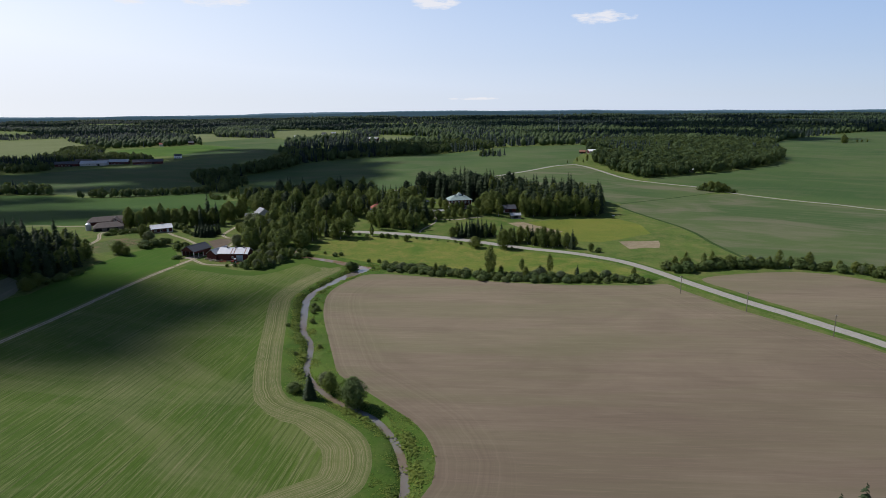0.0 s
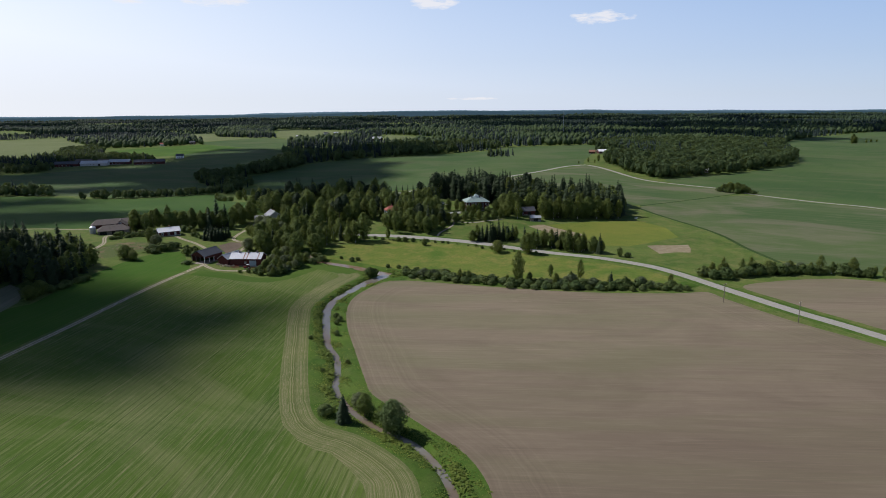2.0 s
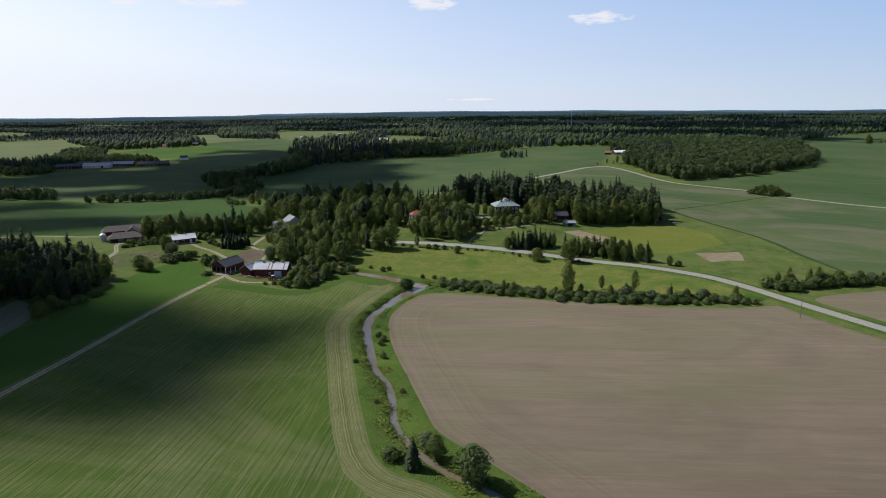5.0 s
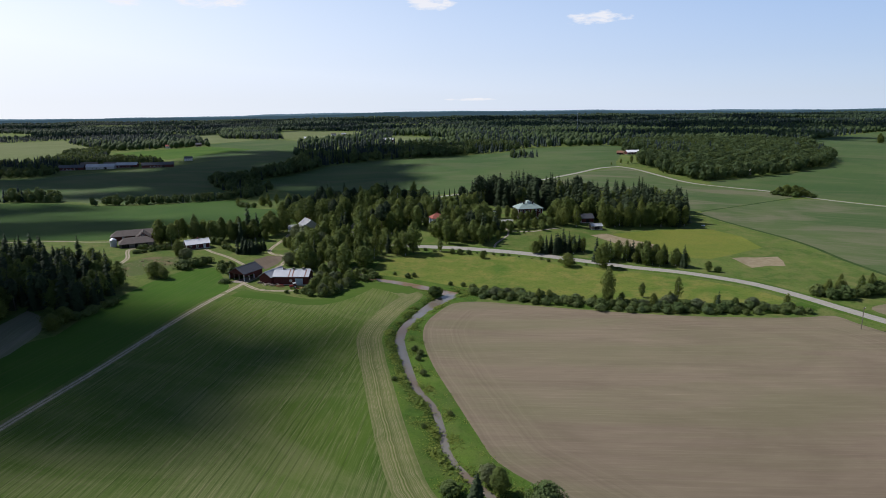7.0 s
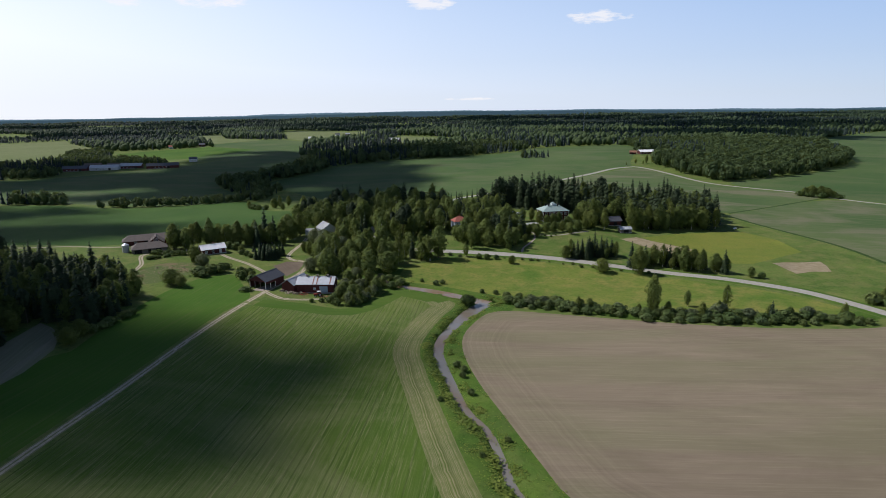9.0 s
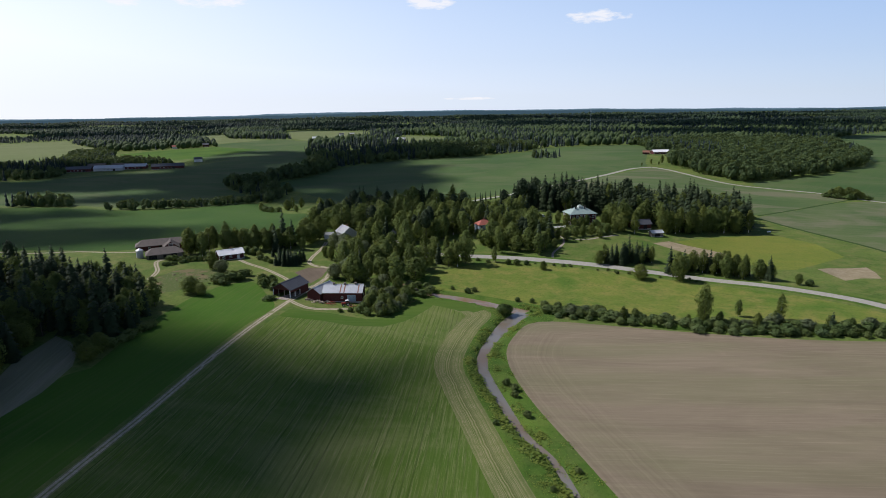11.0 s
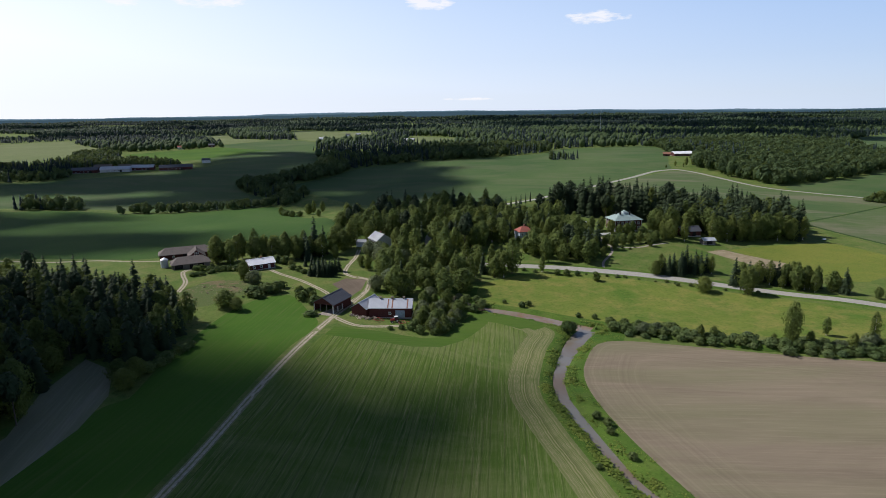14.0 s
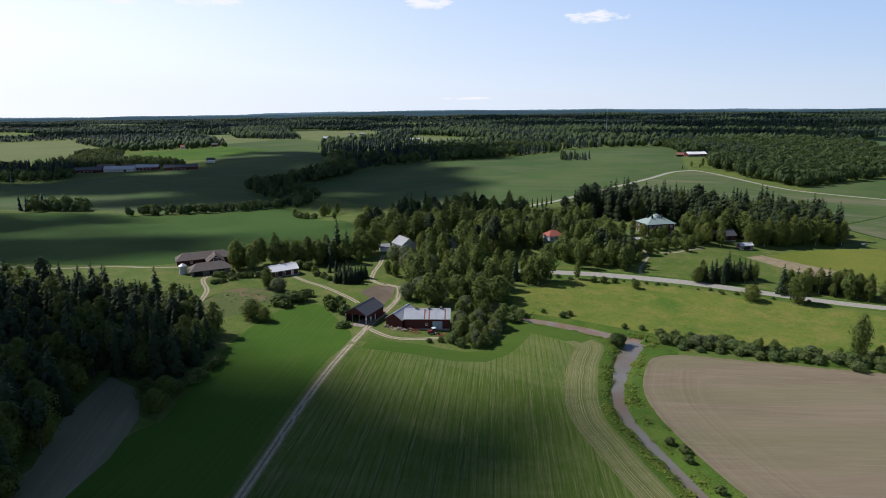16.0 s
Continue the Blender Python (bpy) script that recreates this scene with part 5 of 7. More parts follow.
    hip_roof(ob, 8.4, 7.2, 5.4, 2.8, 0.5, "tile", 1.3)
    for x in (-2.6, 0, 2.6):
        for z in (0.9, 3.4):
            window(ob, x, -3.6, z, 1.0, 1.3, "-y")
    for z in (0.9, 3.4):
        window(ob, 4.2, 0.0, z, 1.0, 1.3, "+x")
    chimney(ob, 0.4, 0.6, 5.4, 8.8)
    corner_boards(ob, -4.2, 4.2, 7.2, 5.4)
    CLEAR.extend([(-49, 446, 8), (-54, 435, 9), (-58, 426, 7), (-133, 427, 7), (-134, 419, 5)])
    # manor house with a green hipped roof
    ob = thing("manor_house", 12.0, 459.0, 10, "large dark red manor house with a green hipped roof", "house")
    box_part("wall", ob, (-8.2, 8.2, -6.0, 6.0, -1.5, 6.2), "darkred")
    hip_roof(ob, 16.4, 12.0, 6.2, 3.8, 0.8, "greenroof", 2.4)
    bm = bmesh.new()
    box(bm, -1.2, 1.2, -1.2, 1.2, 9.4, 10.5)
    part("lantern", bm_mesh("lantern", bm, "white"), ob, "small white roof lantern")
    bm = bmesh.new()
    bmesh.ops.create_cone(bm, cap_ends=True, segments=4, radius1=2.0, radius2=0.2, depth=0.8, matrix=pose(0, 0, 10.9, 0, 0, 45))
    part("lantern_roof", bm_mesh("lantern_roof", bm, "greenroof"), ob)
    for x in (-6.4, -3.8, -1.3, 1.3, 3.8, 6.4):
        for z in (0.9, 3.8):
            window(ob, x, -6.0, z, 1.1, 1.6, "-y")
    for y in (-3.6, 0.0, 3.6):
        for z in (0.9, 3.8):
            window(ob, 8.2, y, z, 1.1, 1.6, "+x")
            window(ob, -8.2, y, z, 1.1, 1.6, "-x")
    for x, y in ((-4.4, 1.2), (-3.4, -1.8), (4.0, 1.0), (2.4, -2.0)):
        chimney(ob, x, y, 7.0, 10.2, "dark", 0.7)
    corner_boards(ob, -8.2, 8.2, 12.0, 6.2)
    box_part("plinth", ob, (-8.4, 8.4, -6.2, 6.2, -1.6, 0.4), "concrete")
    CLEAR.append((12.0, 459, 10.5))
    # terrace below the manor
    ob = thing("terrace", -5.5, 447.0, 12, "pale terrace with a white railing below the manor", "terrace")
    box_part("deck", ob, (-6, 6, -2.5, 2.5, -2.2, 0.35), "concrete")
    for k in range(13):
        box_part("baluster", ob, (-5.9 + k * 0.98 - 0.07, -5.9 + k * 0.98 + 0.07, -2.45, -2.31, 0.35, 1.3), "white")
    box_part("handrail", ob, (-6, 6, -2.48, -2.28, 1.3, 1.42), "white")
    CLEAR.append((-5.5, 446, 7))
    # outbuildings in the park
    gable_house("stable", 47.5, 451.0, 10, 12.0, 6.5, 3.0, 2.2, "darkred", "slate", "dark red stable under the spruces", "stable", [(-3, 1.0, 0.9, 0.9, "-y")], [(2, 2.0, 2.2, "-y", "dark", "doorway painted dark on boards")], [], 0.5, 0.6, None, 8)
    gable_house("shelter", 52.0, 434.5, 8, 7.0, 4.2, 2.3, 1.1, "timber", "tin", "low timber shelter with a pale roof by the paddock", "shelter", [], [(0, 3.0, 1.9, "-y", "dark", "front with dark interior painted on boards")], [], 0.4, 0.6, None, 5)
    gable_house("gatehouse", -65.0, 524.5, 20, 6.0, 5.0, 3.0, 1.9, "pale", "tin", "small pale house by the avenue", "house", [(-1.5, 0.9, 1.0, 1.2, "-y"), (1.5, 0.9, 1.0, 1.2, "-y")], [], [], 0.4, 0.5, None, 6)
    # distant farms
    CLEAR.append((232.0, 900.0, 26))
    gable_house("field_barn", 232.0, 938.0, 4, 26.0, 13.0, 3.4, 2.6, "darkred", "whitetin", "long dark barn with a bright white roof", "barn", [(k * 4.0, 1.2, 1.4, 1.0, "-y") for k in range(-3, 4)], [], [], 0.6, 0, None, 18)
    gable_house("field_shed", 210.0, 934.0, -20, 9.0, 6.0, 3.0, 2.2, "red", "rust", "small red shed beside the white-roofed barn", "shed", [], [(0, 2.0, 2.2, "-y", "dark", "doorway painted dark on boards")], [], 0.4, 0, None, 8)
    gable_house("wood_cabin", 295.0, 736.0, -8, 8.5, 6.0, 2.8, 1.8, "timber", "whitetin", "small cabin with a pale roof at the wood's edge", "cabin", [], [(0, 1.0, 2.05, "-y", "white", "white door")], [], 0.4, 0.6, None, 8)
    gable_house("distant_barn", -165.0, 1412.0, -8, 30.0, 14.0, 4.5, 4.0, "red", "pale", "distant red barn with a pale roof", "barn", [], [(0, 3.0, 3.0, "-y", "dark", "dark barn door")], [], 0.6, 0, None, 40)
    far = [(-602, 978, 12, 34, 14, "red", "slate"), (-562, 985, 8, 40, 13, "pale", "tin"), (-530, 1000, 10, 30, 12, "red", "tin"), (-478, 990, 20, 44, 14, "darkred", "slate"), (-556, 1012, 5, 30, 12, "red", "oldroof"), (-598, 1018, 10, 24, 11, "red", "oldroof")]
    for x, y, turn, l, w, wall, roof in far:
        gable_house("farm_building", x, y, turn, l, w, 4.2, 3.4, wall, roof, "long low building of the distant farm", "barn", [(k * 5.0, 1.3, 1.4, 1.1, "-y") for k in (-2, -1, 0, 1)], [(8, 3.0, 3.0, "-y", "dark", "dark barn door")], [], 0.6, 0, None, 24, 0, "distant farm buildings")
    for x, y, wall, roof in ((-470, 1085, "white", "slate"), (-640, 1400, "white", "tile"), (-590, 1440, "red", "slate"), (-380, 1590, "white", "whitetin"), (-342, 1760, "white", "slate"), (-316, 1772, "red", "tin"),
                             (-280, 1120, "pale", "tin"), (-705, 1500, "white", "tin"), (930, 1700, "white", "whitetin")):
        gable_house("distant_house", x, y, 15, 12, 8, 4.6, 2.8, wall, roof, "small distant house among the trees", "house", [(-3, 1.0, 1.1, 1.4, "-y"), (0, 1.0, 1.1, 1.4, "-y"), (3, 1.0, 1.1, 1.4, "-y")], [], [], 0.5, 0, None, 18, 0, "distant houses")


build_farm()

# ---- planting ----
SPRUCE = {"spruce0": 2, "spruce1": 2, "spruce2": 2, "spruce3": 2}
MIXED = {"broad0": 2, "broad1": 2, "broad2": 2, "broad3": 2, "birch0": 1.6, "birch1": 1.6, "birch2": 1, "willow1": 0.5, "spruce0": 0.35}
PARK = {"broad0": 2, "broad1": 2, "broad3": 2, "birch0": 1.2, "spruce1": 0.9, "spruce3": 0.7, "pine0": 0.4}


def plant_all():
    for x, y in ((-186.5, 262), (-191, 268), (-187, 270)):
        plant("broad1", x, y, 0.55, 0.7)
    hedge([(-181, 295), (-186, 272), (-190, 266)], 3.5, ["shrub0", "shrub1"], 3, 0.8, 1.3)
    # trees between the barn and the meadow
    for x, y, s in ((-120, 368, 1.0), (-114, 360, 0.9), (-126, 364, 0.8), (-121, 378, 0.85), (-104, 333, 0.6), (-100, 325, 0.55)):
        plant("willow0" if s > 0.8 else "willow1", x, y, s)
    hedge([(-108, 317), (-101, 313), (-94, 320), (-89, 331)], 3.2, ["shrub0", "shrub1", "shrub2"], 6, 0.7, 1.3)
    hedge([(-83, 341), (-80, 349), (-86, 356)], 3.5, ["shrub0", "shrub2"], 7, 0.8, 1.2)
    # trees round the manor and along the block beside the ley
    for x, y, k, s in ((33, 440, "broad1", 0.95), (40, 437, "birch1", 0.9), (60, 440, "broad3", 0.95), (66, 441, "birch0", 0.9), (74, 442, "broad0", 0.95), (80, 443, "broad2", 0.85), (-8, 455, "broad0", 0.62),
                       (2, 449, "broad2", 0.62), (10, 446, "broad1", 0.58), (14, 448, "broad3", 0.5), (26, 452, "broad2", 0.7), (24, 446, "shrub0", 1.2)):
        plant(k, x, y, s)
    for x, y, k, s in ((58, 443, "birch1", 1.05), (64, 444, "broad1", 1.1), (70, 445, "birch0", 1.1), (77, 446, "broad3", 1.05), (84, 446, "birch2", 1.05), (91, 447, "broad0", 1.1), (98, 447, "birch1", 1.1), (106, 447, "broad1", 1.1), (114, 449, "birch0", 1.0), (43, 443, "broad2", 0.5), (36, 449, "broad0", 1.15), (31, 452, "broad1", 1.05)):
        plant(k, x, y, s, s * 0.9)
    # clumps along the road
    for x, y, k, s in ((6, 385, "broad1", 0.6), (9, 387, "birch1", 0.65), (12, 384, "spruce0", 0.66), (15, 386, "spruce1", 0.62), (19, 385, "spruce2", 0.6), (21, 388, "birch0", 0.6), (23, 386, "spruce0", 0.6), (28, 386, "spruce3", 0.55), (31, 387, "spruce1", 0.58), (33, 385, "birch2", 0.55),
                       (36, 368, "spruce1", 0.78), (39, 371, "spruce0", 0.55), (44, 371, "spruce2", 0.6), (48, 370, "broad0", 0.75), (52, 368, "birch2", 0.7), (55, 367, "spruce3", 0.6), (58, 366, "birch0", 0.75), (60, 368, "spruce1", 0.6), (62, 364, "birch1", 0.78),
                       (65, 363, "broad1", 0.75), (67, 365, "birch0", 0.7), (69, 361, "birch2", 0.65), (74, 357, "birch0", 0.65), (78, 354, "broad3", 0.5), (71, 362, "spruce0", 0.5), (76, 358, "broad2", 0.5), (86, 346, "broad2", 0.42), (90, 344, "shrub1", 1.1)):
        plant(k, x, y, s)
    plant("broad1", 19.5, 361.5, 0.6, 0.85)
    plant("broad2", 36.5, 356.5, 0.95, 0.95)
    plant("broad1", -23.5, 380, 0.36, 0.42)
    for x, y, s in ((-40, 390, 1.0), (-36, 388.5, 1.1), (-31, 388, 0.9), (11, 370, 0.6)):
        plant("shrub1", x, y, s)
    plant("birch1", -47, 394, 0.55)
    hedge([(-34, 316.5), (-22, 312), (-6, 305.5), (10, 299), (26, 292.5), (50, 287.5), (78, 283.5), (98, 283)], 4.6, ["sallow0", "sallow1", "shrub1"], 64, 0.55, 1.0, 1.0)
    hedge([(-30, 320.5), (-10, 312.5), (12, 303.5), (30, 296.5), (60, 291.5), (94, 287)], 4.2, ["sallow0", "sallow1", "shrub0"], 65, 0.6, 1.15, 1.4)
    # clipped hedges and bushes of the manor garden
    hedge([(15, 428.5), (23.3, 434.2), (32, 440)], 1.5, ["shrub0", "shrub2"], 66, 0.45, 0.65, 0.3)
    hedge([(-10, 427), (-2, 431), (8, 433)], 2.4, ["shrub0", "shrub1"], 67, 0.7, 1.1, 1.0)
    hedge([(-211.7, 374), (-207.6, 379.3), (-204, 383.8)], 1.5, ["shrub0", "shrub2"], 68, 0.5, 0.75, 0.4)
    # low growth along the road's edge
    hedge([(-62, 397), (-40, 393), (-22, 387.5), (-4, 380.5), (20, 368), (44, 355)], 4.4, ["shrub0", "shrub2", "sallow0"], 69, 0.25, 0.6, 1.0)
    # single trees in the wet strip along the ditch
    for x, y, k, s in ((24.5, 301, "broad0", 1.12), (41.5, 309, "birch0", 0.5), (55, 304, "birch2", 0.62), (66.5, 290.5, "spruce2", 0.42), (49, 297, "birch1", 0.42), (-50, 318.5, "shrub0", 1.5), (-47.5, 320.5, "shrub1", 1.2)):
        plant(k, x, y, s, s * (0.66 if k == "broad0" else 1.0))
    hedge([(-33, 322), (-24, 317.5), (-8, 311), (8, 304), (22, 298)], 2.1, ["shrub0", "shrub1", "shrub2"], 14, 0.7, 1.2, 1.6)
    hedge([(-30, 326), (-20, 322), (-6, 316), (2, 312)], 3.6, ["shrub0", "shrub2"], 15, 0.7, 1.25, 1.8)
    hedge([(22, 297), (50, 291), (75, 287), (98, 286)], 2.1, ["shrub0", "shrub1", "shrub2"], 16, 0.8, 1.5, 2.6)
    hedge([(-20, 317), (6, 307), (30, 299), (60, 293), (96, 289)], 5.5, ["willow0", "willow1", "birch0", "sallow0"], 19, 0.28, 0.5, 2.2)
    hedge([(-28, 322), (0, 311), (30, 301), (62, 296), (96, 292)], 1.9, ["shrub0", "shrub1", "sallow1"], 20, 0.4, 0.8, 2.6)
    hedge([(30, 300), (60, 294), (92, 291)], 4.0, ["shrub0", "shrub1", "willow1"], 17, 0.35, 0.6, 2.0)
    for x, y, s in ((-60, 349, 0.8), (-63, 347, 0.9), (-42, 335, 0.7), (-36, 333, 0.75), (-70, 352, 0.6)):
        plant("shrub2", x, y, s)
    # bushes across the road
    hedge([(118, 302), (140, 305), (165, 308), (190, 303), (215, 288), (240, 268), (270, 245)], 2.2, ["shrub0", "shrub1", "shrub2"], 18, 1.1, 2.0, 3.0)
    hedge([(116, 304), (140, 307), (165, 310), (192, 305), (216, 290)], 4.5, ["birch0", "birch1", "broad2", "willow1"], 24, 0.3, 0.62, 2.5)
    for x, y, k, s in ((-53, 438, "broad1", 0.42), (-47, 436, "broad2", 0.36), (-43, 440, "birch0", 0.5), (-56, 444, "broad0", 0.45), (6, 447, "broad1", 0.5), (20, 449, "shrub1", 1.6)):
        plant(k, x, y, s)
    for x, y, k in ((119, 303, "birch0"), (124, 304, "broad1"), (135, 306, "birch1"), (139, 306, "birch2"), (144, 307, "broad0"), (160, 309, "broad2"), (188, 304, "broad3"), (207, 296, "broad1")):
        plant(k, x, y, random.uniform(0.38, 0.6))
    # the bank of the river
    plant("dense", -25.2, 161.0, 0.98, 1.0)
    plant("spruce1", -39.0, 166.5, 0.47, 0.62)
    plant("broad3", -33.8, 171.0, 0.42, 0.55)
    plant("willow1", -36.0, 175.0, 0.5, 0.5)
    plant("shrub1", -44.6, 170.5, 1.1, 1.5)
    for x, y, s in ((-54, 244, 0.7), (-53.5, 248, 0.8), (-55.5, 252, 0.75), (-52, 232, 0.7), (-61, 228, 0.5), (-44, 206, 0.5), (-51, 199, 0.45)):
        plant("shrub2", x, y, s)
    # the farm: row behind the house, hedges and bushes
    for x, y, k, s in ((-208, 398, "broad0", 0.85), (-204, 404, "broad1", 0.8), (-201, 396, "birch0", 0.75), (-200, 411, "birch1", 0.75), (-194, 413, "birch2", 0.8), (-189, 414, "broad2", 0.65), (-183, 413, "birch0", 0.75), (-178, 414, "birch1", 0.78),
                       (-172, 412, "broad3", 0.65), (-168, 416, "spruce0", 0.75), (-166, 411, "spruce1", 0.62), (-164, 420, "spruce3", 0.9), (-160, 424, "spruce2", 0.7), (-155, 424, "broad0", 0.75), (-150, 428, "broad1", 0.85), (-154, 434, "broad2", 0.9),
                       (-147, 436, "broad3", 0.8), (-170, 420, "birch2", 0.7), (-176, 421, "broad0", 0.6), (-148, 446, "broad1", 0.8), (-138, 448, "broad0", 0.75), (-122, 440, "broad2", 0.6), (-121, 430, "broad3", 0.7), (-118, 424, "spruce1", 0.7),
                       (-135, 420, "willow0", 0.75), (-129, 417, "willow1", 0.8), (-137, 400, "broad2", 0.4), (-133, 395, "broad0", 0.45), (-128, 405, "willow0", 0.8), (-152, 414, "broad3", 0.4), (-205, 427, "broad1", 0.5)):
        plant(k, x, y, s * 1.2)
    rng = np.random.default_rng(21)
    for x in np.arange(-158.5, -146, 2.1):
        for y in (382.5, 386.5, 390.5):
            plant(str(rng.choice(["spruce0", "spruce1", "spruce2"])), float(x + (y - 386) * 0.25 + rng.uniform(-0.5, 0.5)), float(y + rng.uniform(-0.6, 0.6) + 1.2), rng.uniform(0.36, 0.44), 0.5)
    for x, y, k, s, w in ((-183.0, 334.5, "broad1", 0.62, 0.95), (-177.6, 332.4, "broad2", 0.42, 0.62), (-187, 372, "broad0", 0.66, 0.7), (-181, 368, "willow1", 0.7, 0.75), (-172, 356, "shrub0", 1.6, 2.3), (-177, 352, "shrub1", 1.5, 2.2), (-168.5, 358, "shrub1", 1.7, 1.8), (-174.5, 349, "shrub2", 1.1, 1.7),
                          (-168, 364, "shrub2", 1.2, 1.4), (-157, 352, "shrub1", 1.7, 1.5), (-155.5, 348, "shrub0", 1.5, 1.4), (-153, 353, "shrub2", 1.5, 1.4), (-151, 349, "broad2", 0.3, 0.35), (-149.5, 344, "shrub1", 1.3, 1.5),
                          (-148, 330, "shrub0", 0.7, 1.6), (-163, 388, "shrub2", 0.8, 1.0), (-166, 391, "shrub1", 1.0, 1.0), (-170, 394, "shrub0", 0.9, 1.1), (-172, 399, "broad1", 0.3, 0.4), (-165, 400, "spruce0", 0.3, 0.4), (-162, 402, "spruce1", 0.35, 0.4),
                          (-176, 404, "shrub1", 1.5, 1.7), (-181, 406, "shrub0", 1.4, 1.7)):
        plant(k, x, y, s, w)
    hedge([(-209, 400), (-202, 408), (-195, 412), (-184, 413), (-170, 414), (-160, 418)], 3.4, ["birch0", "birch1", "birch2", "broad1"], 23, 0.7, 0.98, 1.5)
    hedge([(-214, 386), (-207, 385), (-199, 388), (-193, 389)], 2.4, ["shrub0", "shrub1"], 22, 0.8, 1.1, 0.5)
    # avenue of narrow spruces behind the cottage
    for k in range(9):
        x, y = -58 + 4.4 * k, 541 + 5.2 * k
        plant("spruce0", x - 3.2, y - 3.5, 0.5, 0.3)
    # hedgerow trees by the dark field
    for x, y, k, s in ((-223, 580, "broad0", 0.5), (-216, 572, "shrub0", 1.6), (-211, 567, "shrub1", 1.6), (-205, 566, "shrub2", 1.5), (-200, 575, "broad1", 0.75), (-197, 580, "birch1", 0.7), (-189, 559, "broad2", 0.45), (-219, 576, "shrub1", 1.7), (-192, 590, "broad3", 0.6)):
        plant(k, x, y, s)
    # a clump by the far road, saplings at the fork
    for x, y, s in ((252, 588, 0.6), (257, 585, 0.7), (262, 582, 0.85), (266, 579, 0.75), (270, 577, 0.5), (259, 590, 0.8)):
        plant("broad1" if s > 0.7 else "broad2", x, y, s * 0.95, s * 1.25)
    for x, y, s in ((249, 590, 1.5), (254, 583, 1.6), (261, 578, 1.7), (266, 584, 1.6), (273, 574, 1.4), (255, 592, 1.5)):
        plant("shrub1", x, y, s, s * 1.4)
    plant("spruce1", 251, 587, 0.5, 0.6)
    for x, y, s in ((176, 812, 0.5), (183, 806, 0.35), (190, 815, 0.75), (200, 822, 0.7), (161, 800, 0.3)):
        plant("birch0", x, y, s)
    # far trees on the wide field
    for x, y, s in ((826, 1281, 1.4), (835, 1286, 1.0), (880, 1320, 0.5), (895, 1328, 0.5), (912, 1335, 0.45)):
        plant("broad0", x, y, s)
    # tops of two spruces below the start of the flight
    plant("spruce2", 76.0, 102.0, 0.68)
    plant("spruce3", 82.5, 104.5, 0.66)
    # bushes round the barn's end and below the manor garden
    for x, y, k, s in ((-104.5, 331, "willow1", 0.55), (-103, 325, "broad1", 0.42), (-104.5, 337, "willow0", 0.6), (-101, 318, "broad2", 0.36), (-98, 314, "broad0", 0.34), (-96, 319, "broad3", 0.4), (-100, 329, "broad0", 0.5), (-98, 336, "willow1", 0.6),
                       (-108, 317.5, "shrub0", 1.0), (-112, 318, "shrub1", 0.7), (-116, 317.2, "shrub2", 0.6), (-105, 315, "shrub1", 1.1), (-107, 321, "shrub2", 1.2), (-93, 326, "broad1", 0.4), (-90, 336, "broad2", 0.45), (-94, 343, "broad0", 0.6)):
        plant(k, x, y, s)
    for x, y, k, s in ((-8, 424, "broad0", 0.5), (-3, 427, "broad1", 0.52), (3, 428, "broad2", 0.5), (8, 430, "broad3", 0.45), (13, 431, "broad0", 0.48), (18, 432, "broad1", 0.46), (23, 434, "broad2", 0.5), (28, 437, "broad0", 0.5), (-14, 420, "broad3", 0.55),
                       (-19, 415, "broad1", 0.5), (-12, 412, "broad2", 0.42), (-24, 410, "birch0", 0.6), (-4, 434, "shrub0", 1.5), (-10, 437, "shrub1", 1.5), (-16, 434, "broad2", 0.5), (-15, 442, "broad0", 0.6), (-14, 450, "broad1", 0.65), (30, 443, "broad3", 0.7),
                       (18, 437, "shrub2", 1.4), (12, 437, "shrub1", 1.4), (4, 438, "shrub0", 1.3), (-2, 456, "broad3", 0.55), (25, 440, "shrub0", 1.4)):
        plant(k, x, y, s)
    # the dark wood beside the track
    wood([(-184, 296), (-190, 276), (-198, 279), (-209, 284), (-209, 264), (-202, 240), (-198, 222), (-196, 200), (-290, 190), (-330, 290), (-305, 352), (-272, 354), (-250, 348), (-236, 340), (-222, 337), (-207, 334), (-197, 328), (-187, 312)],
         5.2, {"spruce0": 2, "spruce2": 2, "spruce1": 1, "pine0": 0.9, "broad0": 1.2, "broad1": 1.2, "broad2": 1.2}, 1, 0.6, 0.96)
    # the other woods
    wood([(4, 383), (14, 381), (29, 383), (34, 390), (10, 391)], 3.8, {"spruce0": 1, "spruce1": 1, "spruce3": 1, "birch0": 0.7, "broad1": 0.5}, 61, 0.45, 0.68)
    wood([(36, 368), (50, 367), (68, 353), (77, 353), (77, 360), (57, 374), (40, 376)], 4.4, {"spruce0": 1, "spruce2": 1, "birch0": 1, "birch1": 1, "broad0": 0.7}, 62, 0.48, 0.75)
    wood([(-128, 374), (-124, 358), (-106, 354), (-95, 350), (-87, 358), (-80, 378), (-56, 392), (-60, 399), (-90, 411), (-110, 424), (-126, 420)], 6.9, MIXED, 5, 0.55, 1.12)
    wood([(-107, 348), (-107, 321), (-101, 311), (-91, 320), (-85, 342), (-90, 352)], 4.3, {"willow0": 2, "willow1": 2, "broad1": 1, "broad2": 1, "birch0": 0.6}, 6, 0.3, 0.58)
    wood([(-165, 492), (-135, 540), (-70, 540), (-56, 492), (-58, 445), (-72, 424), (-95, 428), (-112, 430), (-128, 455), (-145, 462)], 7.2, {**MIXED, "pine0": 1.2, "pine1": 1.2, "spruce1": 0.7, "spruce2": 0.7}, 8, 0.7, 1.2)
